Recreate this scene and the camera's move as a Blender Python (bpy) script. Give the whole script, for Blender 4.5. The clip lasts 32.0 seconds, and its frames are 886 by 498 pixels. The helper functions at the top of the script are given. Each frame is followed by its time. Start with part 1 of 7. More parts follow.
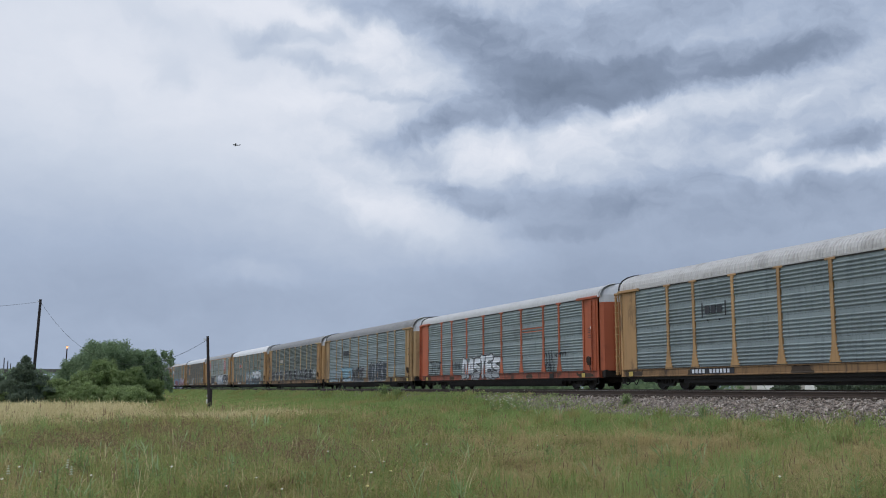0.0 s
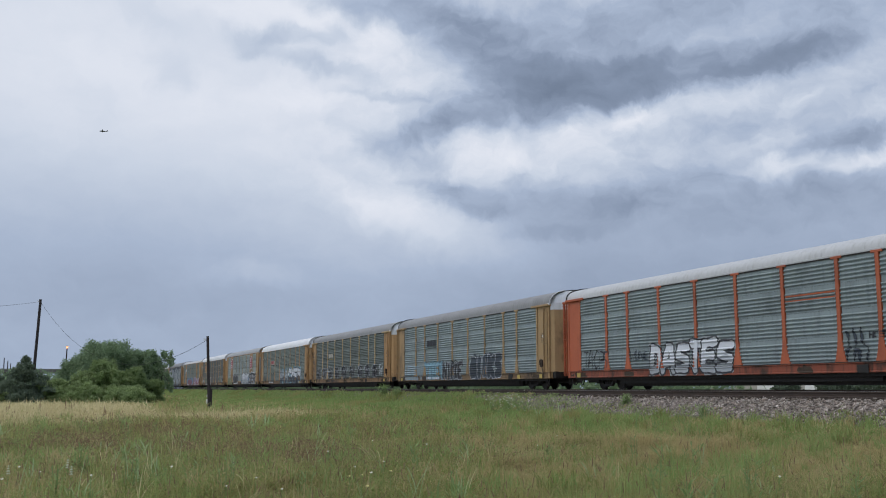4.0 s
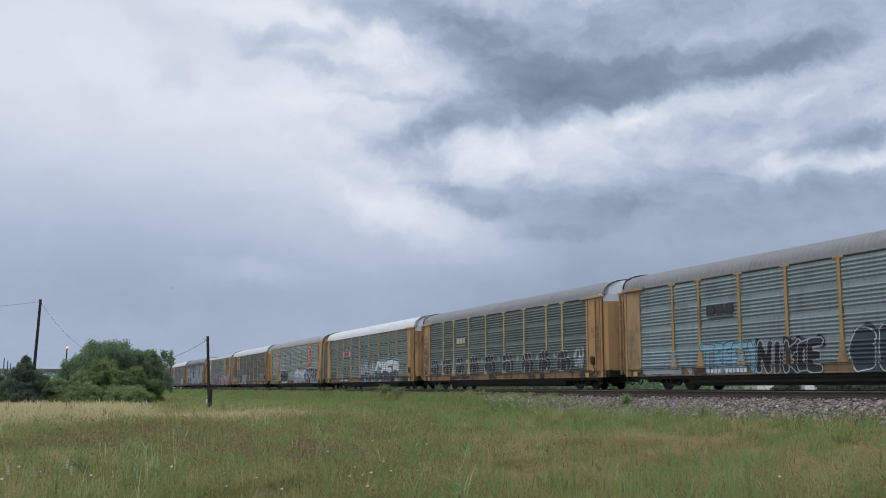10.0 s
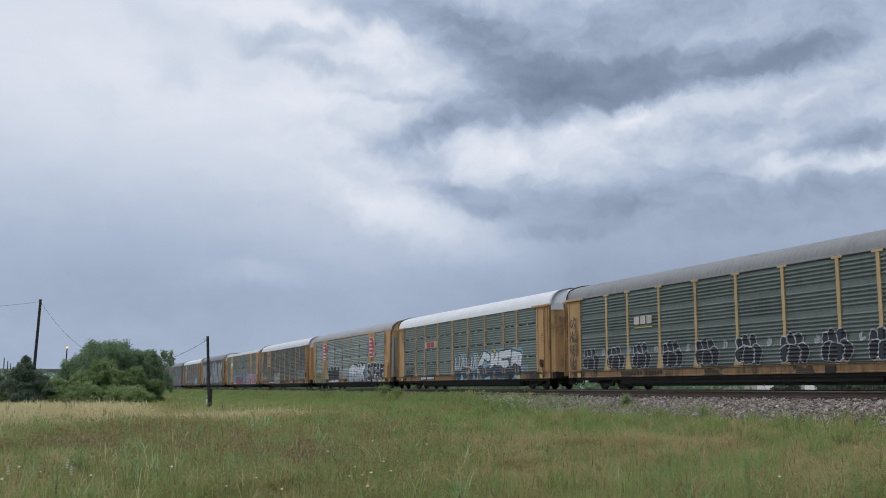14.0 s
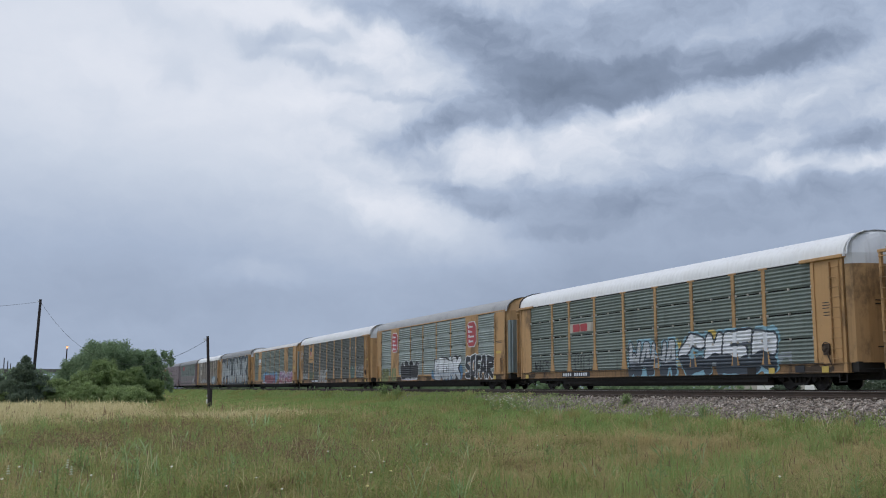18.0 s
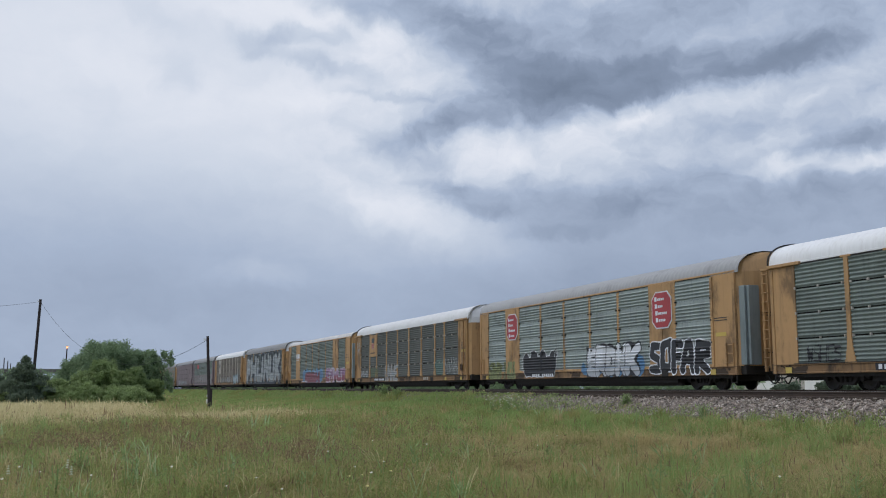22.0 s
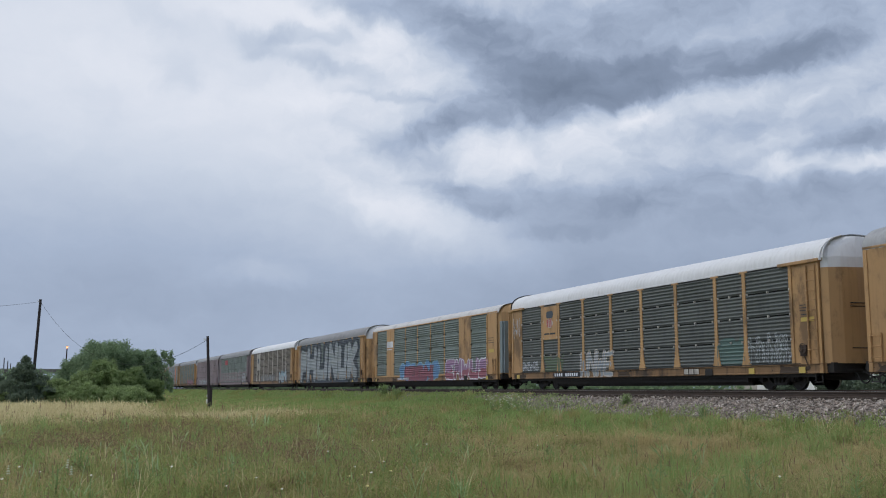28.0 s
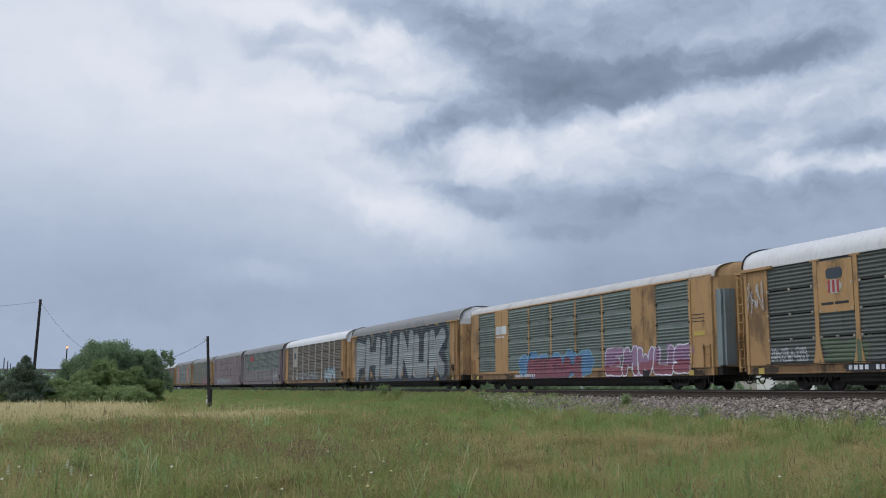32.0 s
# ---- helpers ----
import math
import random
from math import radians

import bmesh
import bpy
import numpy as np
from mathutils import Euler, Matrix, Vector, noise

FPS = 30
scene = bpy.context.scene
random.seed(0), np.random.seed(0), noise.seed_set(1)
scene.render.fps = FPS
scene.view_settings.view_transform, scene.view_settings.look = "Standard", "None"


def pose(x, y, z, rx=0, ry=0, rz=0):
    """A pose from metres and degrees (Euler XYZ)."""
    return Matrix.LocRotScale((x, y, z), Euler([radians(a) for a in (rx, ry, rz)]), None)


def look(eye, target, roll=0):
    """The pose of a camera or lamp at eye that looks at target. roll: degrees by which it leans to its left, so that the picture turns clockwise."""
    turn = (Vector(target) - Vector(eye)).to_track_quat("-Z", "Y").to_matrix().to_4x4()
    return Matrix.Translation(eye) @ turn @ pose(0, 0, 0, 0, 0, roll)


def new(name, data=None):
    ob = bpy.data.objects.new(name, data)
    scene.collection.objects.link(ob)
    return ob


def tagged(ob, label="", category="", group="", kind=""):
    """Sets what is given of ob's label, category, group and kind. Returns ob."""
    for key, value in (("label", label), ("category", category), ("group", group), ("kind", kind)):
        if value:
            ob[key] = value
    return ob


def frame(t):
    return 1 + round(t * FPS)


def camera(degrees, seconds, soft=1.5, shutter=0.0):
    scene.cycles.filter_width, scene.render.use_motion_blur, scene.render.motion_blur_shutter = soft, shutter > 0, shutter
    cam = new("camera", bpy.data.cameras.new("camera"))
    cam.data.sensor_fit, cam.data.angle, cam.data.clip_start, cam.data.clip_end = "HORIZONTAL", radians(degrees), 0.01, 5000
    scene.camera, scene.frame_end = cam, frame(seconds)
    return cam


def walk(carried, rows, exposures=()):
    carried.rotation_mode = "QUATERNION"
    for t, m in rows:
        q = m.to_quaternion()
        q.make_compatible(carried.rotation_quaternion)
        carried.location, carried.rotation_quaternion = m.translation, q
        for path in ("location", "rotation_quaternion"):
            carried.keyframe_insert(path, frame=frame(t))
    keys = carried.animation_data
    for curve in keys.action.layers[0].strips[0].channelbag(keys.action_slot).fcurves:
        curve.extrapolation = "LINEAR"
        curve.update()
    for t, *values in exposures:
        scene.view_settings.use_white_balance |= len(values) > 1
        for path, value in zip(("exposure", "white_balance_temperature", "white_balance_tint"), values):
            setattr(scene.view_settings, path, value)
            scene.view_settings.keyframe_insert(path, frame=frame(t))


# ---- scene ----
# The camera stands still in the field; x runs along the track, y away across it, z up.
YAW, PITCH = radians(21.08), radians(7.869)
EYE = Vector((0, 0, 1.6))
AIM = EYE + 100 * Vector((-math.cos(YAW) * math.cos(PITCH), math.sin(YAW) * math.cos(PITCH), math.sin(PITCH)))
cam = camera(47.54, 32.0, soft=1.05)
walk(cam, [(0.0, look(EYE, AIM)), (32.0, look(EYE, AIM))])

RAIL = 1.53          # top of rail
SIDE = 25.85         # the train's near side
HALF = 1.6           # half a car's width
TRACK = SIDE + HALF  # centre line of the track
PITCH_CAR = 28.55    # coupled length of a car

# ---- world and sun ----
world = bpy.data.worlds.new("overcast_sky")
scene.world = world
world.use_nodes = True
wn, wl = world.node_tree.nodes, world.node_tree.links
wn.clear()
SUN_EL, SUN_AZ = radians(58), radians(205)
sky_tex = wn.new("ShaderNodeTexSky")
sky_tex.sky_type, sky_tex.sun_disc, sky_tex.sun_elevation, sky_tex.sun_rotation = "NISHITA", False, SUN_EL, SUN_AZ
bg_sky = wn.new("ShaderNodeBackground")
bg_sky.inputs["Strength"].default_value = 0.06
wl.new(sky_tex.outputs[0], bg_sky.inputs["Color"])
bg_cloud = wn.new("ShaderNodeBackground")
bg_cloud.inputs["Color"].default_value = (0.70, 0.75, 0.86, 1)
bg_cloud.inputs["Strength"].default_value = 0.72
mix_bg = wn.new("ShaderNodeAddShader")
out_w = wn.new("ShaderNodeOutputWorld")
wl.new(bg_sky.outputs[0], mix_bg.inputs[0])
wl.new(bg_cloud.outputs[0], mix_bg.inputs[1])
wl.new(mix_bg.outputs[0], out_w.inputs[0])

sun = new("sun", bpy.data.lights.new("sun", "SUN"))
sun.data.energy, sun.data.angle, sun.data.color = 1.1, radians(22), (1.0, 0.97, 0.92)
sun_from = Vector((math.sin(SUN_AZ) * math.cos(SUN_EL), math.cos(SUN_AZ) * math.cos(SUN_EL), math.sin(SUN_EL)))
sun.matrix_world = look(sun_from * 50, (0, 0, 0))


# ---- materials ----
def shader(name, rough=0.6, metal=0.0, spec=0.4):
    mat = bpy.data.materials.new(name)
    mat.use_nodes = True
    nt = mat.node_tree
    b = nt.nodes["Principled BSDF"]
    b.inputs["Roughness"].default_value, b.inputs["Metallic"].default_value = rough, metal
    b.inputs["Specular IOR Level"].default_value = spec
    return mat, nt, b


def node(nt, kind, **props):
    n = nt.nodes.new("ShaderNode" + kind)
    for k, val in props.items():
        n.inputs[k].default_value = val
    return n


def math_node(nt, op, a, b, clamp=False):
    n = nt.nodes.new("ShaderNodeMath")
    n.operation, n.use_clamp = op, clamp
    for i, s in enumerate((a, b)):
        if isinstance(s, bpy.types.NodeSocket):
            nt.links.new(s, n.inputs[i])
        else:
            n.inputs[i].default_value = s
    return n.outputs[0]


def mix_col(nt, fac, a, b):
    n = nt.nodes.new("ShaderNodeMix")
    n.data_type = "RGBA"
    for sock, s in ((n.inputs[0], fac), (n.inputs[6], a), (n.inputs[7], b)):
        if isinstance(s, bpy.types.NodeSocket):
            nt.links.new(s, sock)
        else:
            sock.default_value = s if isinstance(s, float) else (*s, 1)
    return n.outputs[2]


def place_coord(nt, spread=37.0):
    """Object coordinates, moved by a random step for each object so that alike pieces differ."""
    tc, info = nt.nodes.new("ShaderNodeTexCoord"), nt.nodes.new("ShaderNodeObjectInfo")
    v = nt.nodes.new("ShaderNodeVectorMath")
    v.operation = "MULTIPLY_ADD"
    comb = nt.nodes.new("ShaderNodeCombineXYZ")
    for i in range(3):
        nt.links.new(info.outputs["Random"], comb.inputs[i])
    nt.links.new(comb.outputs[0], v.inputs[0])
    v.inputs[1].default_value = (spread, spread * 0.7, spread * 1.3)
    nt.links.new(tc.outputs["Object"], v.inputs[2])
    return v.outputs[0], info.outputs["Random"]


def noise_out(nt, vec, scale, detail=5.0, rough=0.6, stretch=None):
    if stretch:
        m = nt.nodes.new("ShaderNodeMapping")
        m.inputs["Scale"].default_value = stretch
        nt.links.new(vec, m.inputs[0])
        vec = m.outputs[0]
    n = node(nt, "TexNoise", Scale=scale, Detail=detail, Roughness=rough)
    nt.links.new(vec, n.inputs["Vector"])
    return n.outputs["Fac"]


def ramp(nt, fac, lo, hi):
    n = nt.nodes.new("ShaderNodeMapRange")
    n.interpolation_type = "SMOOTHSTEP"
    nt.links.new(fac, n.inputs[0])
    n.inputs[1].default_value, n.inputs[2].default_value = lo, hi
    return n.outputs[0]


def bump(nt, b, height, strength, dist):
    n = node(nt, "Bump", Strength=strength, Distance=dist)
    nt.links.new(height, n.inputs["Height"])
    nt.links.new(n.outputs[0], b.inputs["Normal"])


def painted(name, col, dirt, rust=(0.10, 0.045, 0.02), rough=0.55, metal=0.0, wear=0.5, streak=0.6, stain=0.3):
    """Weathered paint or sheet metal: cloudy fading, run-down streaks and specks of rust."""
    mat, nt, b = shader(name, rough, metal)
    vec, rnd = place_coord(nt)
    cloud = noise_out(nt, vec, 0.9, 6, 0.65)
    runs = noise_out(nt, vec, 1.0, 5, 0.6, (7.0, 7.0, 0.35))
    speck = noise_out(nt, vec, 9.0, 6, 0.7)
    c = mix_col(nt, math_node(nt, "MULTIPLY", ramp(nt, cloud, 0.35, 0.75), 0.55), col, tuple(x * 0.72 + y * 0.28 for x, y in zip(col, dirt)))
    c = mix_col(nt, math_node(nt, "MULTIPLY", ramp(nt, runs, 0.48, 0.75), streak), c, dirt)
    blot = noise_out(nt, vec, 0.55, 9, 0.68, (1.3, 1.3, 0.7))
    c = mix_col(nt, math_node(nt, "MULTIPLY", ramp(nt, blot, 0.50, 0.66), stain), c, tuple(x * 0.55 for x in dirt))
    c = mix_col(nt, math_node(nt, "MULTIPLY", ramp(nt, speck, 0.64, 0.80), wear), c, rust)
    hsv = node(nt, "HueSaturation")
    nt.links.new(math_node(nt, "MULTIPLY_ADD", rnd, 0.16), hsv.inputs["Value"])
    hsv.inputs["Value"].links[0].from_node.inputs[2].default_value = 0.92
    nt.links.new(c, hsv.inputs["Color"])
    nt.links.new(hsv.outputs[0], b.inputs["Base Color"])
    r = math_node(nt, "MULTIPLY_ADD", speck, 0.3)
    r.node.inputs[2].default_value = rough - 0.12
    nt.links.new(r, b.inputs["Roughness"])
    bump(nt, b, speck, 0.25, 0.004)
    return mat


YELLOW = painted("aged_yellow_paint", (0.435, 0.26, 0.115), (0.185, 0.115, 0.062), streak=0.35, stain=0.75)
OCHRE = painted("faded_ochre_paint", (0.39, 0.255, 0.122), (0.19, 0.13, 0.075), streak=0.35, stain=0.65)
PALE_YELLOW = painted("sun_bleached_yellow_paint", (0.46, 0.33, 0.17), (0.24, 0.17, 0.09), streak=0.5)
ORANGE = painted("faded_orange_paint", (0.44, 0.112, 0.048), (0.22, 0.065, 0.036), streak=0.25, stain=0.4)
GALV = painted("galvanised_sheet", (0.235, 0.282, 0.290), (0.112, 0.137, 0.142), rough=0.5, metal=0.15, wear=0.25, streak=0.5)
GALV_PALE = painted("pale_galvanised_sheet", (0.252, 0.302, 0.308), (0.120, 0.146, 0.150), rough=0.5, metal=0.15, wear=0.25, streak=0.5)
GALV_BRIGHT = painted("bright_galvanised_sheet", (0.291, 0.336, 0.325), (0.143, 0.170, 0.167), rough=0.5, metal=0.15, wear=0.3, streak=0.5)
GALV_DARK = painted("dull_grey_green_sheet", (0.113, 0.124, 0.117), (0.063, 0.071, 0.068), rough=0.55, metal=0.1, wear=0.25, streak=0.45)
GALV_TEAL = painted("dull_teal_grey_sheet", (0.138, 0.164, 0.152), (0.074, 0.089, 0.082), rough=0.55, metal=0.1, wear=0.25, streak=0.45)
GALV_MID = painted("dull_blue_grey_sheet", (0.173, 0.208, 0.191), (0.090, 0.110, 0.100), rough=0.55, metal=0.1, wear=0.25, streak=0.45)
GALV_BROWN = painted("sooty_brown_sheet", (0.17, 0.15, 0.125), (0.10, 0.085, 0.07), rough=0.6, wear=0.3, streak=0.5)
MAROON = painted("faded_maroon_sheet", (0.24, 0.19, 0.20), (0.14, 0.11, 0.11), wear=0.3)
ROOF_WHITE = painted("white_roof_paint", (0.68, 0.69, 0.70), (0.42, 0.41, 0.39), rough=0.45, wear=0.15, streak=0.3, stain=0.08)
ROOF_GREY = painted("grey_galvanised_roof", (0.235, 0.238, 0.24), (0.15, 0.147, 0.143), rough=0.5, wear=0.2, streak=0.4)
ROOF_PALE = painted("chalky_pale_roof", (0.50, 0.51, 0.515), (0.33, 0.33, 0.32), rough=0.5, wear=0.25, streak=0.5, stain=0.08)
ROOF_SILVER = painted("silvery_galvanised_roof", (0.31, 0.315, 0.32), (0.20, 0.20, 0.20), rough=0.45, metal=0.1, wear=0.2, streak=0.4)
ROOF_DIRTY = painted("stained_white_roof", (0.50, 0.495, 0.485), (0.30, 0.275, 0.255), rough=0.5, wear=0.3, streak=0.55, stain=0.4)
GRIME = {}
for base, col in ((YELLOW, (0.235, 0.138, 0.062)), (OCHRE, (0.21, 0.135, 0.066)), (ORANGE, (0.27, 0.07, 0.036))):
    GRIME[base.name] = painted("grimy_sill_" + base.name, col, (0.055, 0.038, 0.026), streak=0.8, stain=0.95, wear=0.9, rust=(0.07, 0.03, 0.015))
# grimy steel; also the black that fills the cars' shaded inside and gaps
BLACK = painted("grimy_black_steel_and_shade", (0.020, 0.019, 0.018), (0.034, 0.028, 0.023), rough=0.7, wear=0.5)
RUSTY = painted("rusty_rail_steel", (0.052, 0.035, 0.026), (0.032, 0.023, 0.018), rough=0.7, wear=0.6)
WORN = painted("worn_wheel_tread", (0.30, 0.29, 0.28), (0.18, 0.16, 0.15), rough=0.35, metal=0.8, wear=0.2)
TIE_WOOD = painted("creosoted_tie_wood", (0.075, 0.058, 0.045), (0.04, 0.032, 0.026), rough=0.85, wear=0.2)
POLE_WOOD = painted("tarred_pole_wood", (0.040, 0.032, 0.033), (0.020, 0.017, 0.018), rough=0.85, wear=0.2)
WHITE = painted("white_paint", (0.78, 0.78, 0.76), (0.50, 0.48, 0.45), wear=0.1, streak=0.2, stain=0.05)
CREAM = painted("cream_sheet", (0.46, 0.43, 0.38), (0.24, 0.21, 0.18), wear=0.3, streak=0.6)
CONCRETE = painted("weathered_concrete", (0.20, 0.20, 0.19), (0.13, 0.13, 0.12), rough=0.85, wear=0.1)
SOOT = painted("black_brown_road_grime", (0.060, 0.043, 0.030), (0.035, 0.026, 0.020), rough=0.85, wear=0.4)
RUBBER = painted("black_rubber", (0.02, 0.02, 0.02), (0.035, 0.033, 0.03), rough=0.85, wear=0.05)


def spray(name, col):
    return painted(name, col, tuple(x * 0.65 + 0.05 for x in col), tuple(x * 0.4 + 0.05 for x in col), rough=0.5, wear=0.3, streak=0.35)


SP_WHITE = spray("white_spray_paint", (0.66, 0.69, 0.73))
SP_SILVER = spray("silver_spray_paint", (0.42, 0.45, 0.48))
SP_GREY = spray("grey_spray_paint", (0.27, 0.31, 0.34))
SP_BLACK = spray("black_spray_paint", (0.022, 0.024, 0.030))
SP_NAVY = spray("navy_spray_paint", (0.042, 0.056, 0.075))
SP_BLUE = spray("blue_spray_paint", (0.10, 0.22, 0.38))
SP_SKY = spray("pale_blue_spray_paint", (0.22, 0.39, 0.48))
SP_PURPLE = spray("purple_spray_paint", (0.29, 0.18, 0.29))
SP_GREEN = spray("green_spray_paint", (0.21, 0.24, 0.10))
SP_MOSS = spray("moss_green_spray_paint", (0.085, 0.125, 0.07))
SP_DULL = spray("dull_silver_spray_paint", (0.33, 0.365, 0.38))
SP_TEAL = spray("teal_spray_paint", (0.09, 0.15, 0.135))
SP_YELL = spray("yellow_spray_paint", (0.50, 0.37, 0.09))
SP_PINK = spray("dusky_red_spray_paint", (0.27, 0.09, 0.12))
SIGN_RED = spray("red_sign_paint", (0.40, 0.055, 0.065))
ORANGE_BAND = spray("orange_band_paint", (0.62, 0.20, 0.10))


def glass_mat():
    mat, nt, b = shader("dark_glass", 0.08, 0.0, 0.6)
    b.inputs["Base Color"].default_value = (0.02, 0.025, 0.03, 1)
    return mat


GLASS = glass_mat()


def glow_mat():
    mat, nt, b = shader("amber_lamp_glow", 0.4)
    b.inputs["Base Color"].default_value = (0.9, 0.5, 0.3, 1)
    b.inputs["Emission Color"].default_value = (1.0, 0.36, 0.14, 1)
    b.inputs["Emission Strength"].default_value = 2.2
    return mat


GLOW = glow_mat()


def ground_mat():
    mat, nt, b = shader("field_soil_and_thatch", 0.95, 0, 0.1)
    tc = nt.nodes.new("ShaderNodeTexCoord")
    big, small = noise_out(nt, tc.outputs["Object"], 0.12, 5, 0.6), noise_out(nt, tc.outputs["Object"], 3.0, 7, 0.7)
    c = mix_col(nt, ramp(nt, big, 0.35, 0.65), (0.16, 0.185, 0.052), (0.25, 0.21, 0.08))
    c = mix_col(nt, ramp(nt, small, 0.4, 0.75), c, (0.08, 0.08, 0.04))
    nt.links.new(c, b.inputs["Base Color"])
    bump(nt, b, small, 0.8, 0.08)
    return mat


GROUND = ground_mat()


def ballast_mat(name, island):
    mat, nt, b = shader(name, 0.9, 0, 0.2)
    tc = nt.nodes.new("ShaderNodeTexCoord")
    fine = noise_out(nt, tc.outputs["Object"], 26.0, 6, 0.7)
    if island:
        geo = nt.nodes.new("ShaderNodeNewGeometry")
        tone = geo.outputs["Random Per Island"]
    else:
        vor = node(nt, "TexVoronoi", Scale=13.0)
        nt.links.new(tc.outputs["Object"], vor.inputs["Vector"])
        sep = nt.nodes.new("ShaderNodeSeparateColor")
        nt.links.new(vor.outputs["Color"], sep.inputs[0])
        tone = sep.outputs[0]
        bump(nt, b, math_node(nt, "SUBTRACT", 1.0, vor.outputs["Distance"]), 1.0, 0.06)
    cr = nt.nodes.new("ShaderNodeValToRGB")
    el = cr.color_ramp.elements
    el[0].position, el[0].color = 0.0, (0.135, 0.117, 0.10, 1)
    el[1].position, el[1].color = 1.0, (0.58, 0.53, 0.47, 1)
    for p, col in ((0.35, (0.24, 0.198, 0.168, 1)), (0.6, (0.33, 0.295, 0.258, 1)), (0.8, (0.34, 0.272, 0.223, 1))):
        e = el.new(p)
        e.color = col
    nt.links.new(tone, cr.inputs[0])
    c = mix_col(nt, math_node(nt, "MULTIPLY", ramp(nt, fine, 0.4, 0.7), 0.4), cr.outputs[0], (0.12, 0.10, 0.09))
    nt.links.new(c, b.inputs["Base Color"])
    return mat


BALLAST, STONE = ballast_mat("ballast_bed", False), ballast_mat("ballast_stone", True)


def leaf_mat(name, dark, light, dry=None, trans=0.25, patch=0.25):
    """Blades and leaves: each island has its own tone, with slow drifts over the field."""
    mat, nt, b = shader(name, 0.75, 0, 0.08)
    geo, tc = nt.nodes.new("ShaderNodeNewGeometry"), nt.nodes.new("ShaderNodeTexCoord")
    drift = noise_out(nt, tc.outputs["Object"], patch, 4, 0.6)
    c = mix_col(nt, geo.outputs["Random Per Island"], dark, light)
    if dry:
        c = mix_col(nt, math_node(nt, "MULTIPLY", ramp(nt, drift, 0.42, 0.68), 0.6), c, dry)
    nt.links.new(c, b.inputs["Base Color"])
    tr = nt.nodes.new("ShaderNodeBsdfTranslucent")
    nt.links.new(c, tr.inputs["Color"])
    mx = nt.nodes.new("ShaderNodeMixShader")
    mx.inputs[0].default_value = trans
    nt.links.new(b.outputs[0], mx.inputs[1])
    nt.links.new(tr.outputs[0], mx.inputs[2])
    nt.links.new(mx.outputs[0], nt.nodes["Material Output"].inputs[0])
    return mat


GRASS = leaf_mat("green_grass_blades", (0.20, 0.24, 0.078), (0.40, 0.425, 0.16), (0.46, 0.40, 0.185), 0.6)
LUSH = leaf_mat("fresh_green_grass", (0.22, 0.31, 0.10), (0.38, 0.49, 0.19), (0.37, 0.41, 0.17), 0.6)
DRY = leaf_mat("dry_straw_grass", (0.40, 0.33, 0.155), (0.60, 0.51, 0.27), None, 0.5)
STRAW = leaf_mat("bleached_straw", (0.55, 0.475, 0.255), (0.80, 0.71, 0.43), None, 0.5)
RUSSET = leaf_mat("russet_seed_grass", (0.20, 0.135, 0.085), (0.335, 0.235, 0.15), (0.25, 0.195, 0.11), 0.5)
BROAD = leaf_mat("broad_tree_leaves", (0.175, 0.25, 0.15), (0.31, 0.405, 0.235), (0.225, 0.31, 0.18), 0.6, 0.5)
YOUNG = leaf_mat("mid_green_tree_leaves", (0.18, 0.25, 0.11), (0.31, 0.40, 0.18), (0.24, 0.315, 0.135), 0.6, 0.5)
SHRUB = leaf_mat("light_shrub_leaves", (0.22, 0.30, 0.125), (0.39, 0.48, 0.23), (0.29, 0.365, 0.165), 0.6, 0.6)
CEDAR = leaf_mat("dark_cedar_needles", (0.11, 0.145, 0.105), (0.19, 0.24, 0.165), None, 0.5)
PALE_WEED = leaf_mat("pale_broad_grass", (0.33, 0.45, 0.22), (0.52, 0.62, 0.36), None, 0.6)
WEED = leaf_mat("weed_leaves", (0.20, 0.29, 0.11), (0.36, 0.46, 0.21), None, 0.5)
PALE_BRACT = leaf_mat("pale_green_bracts", (0.55, 0.60, 0.42), (0.72, 0.74, 0.58), None)
PETAL = leaf_mat("pale_petals", (0.82, 0.81, 0.70), (0.90, 0.89, 0.80), None)
PETAL_Y = leaf_mat("yellow_petals", (0.85, 0.78, 0.30), (0.90, 0.84, 0.45), None)
BARK = painted("rough_bark", (0.09, 0.075, 0.06), (0.05, 0.042, 0.035), rough=0.9)


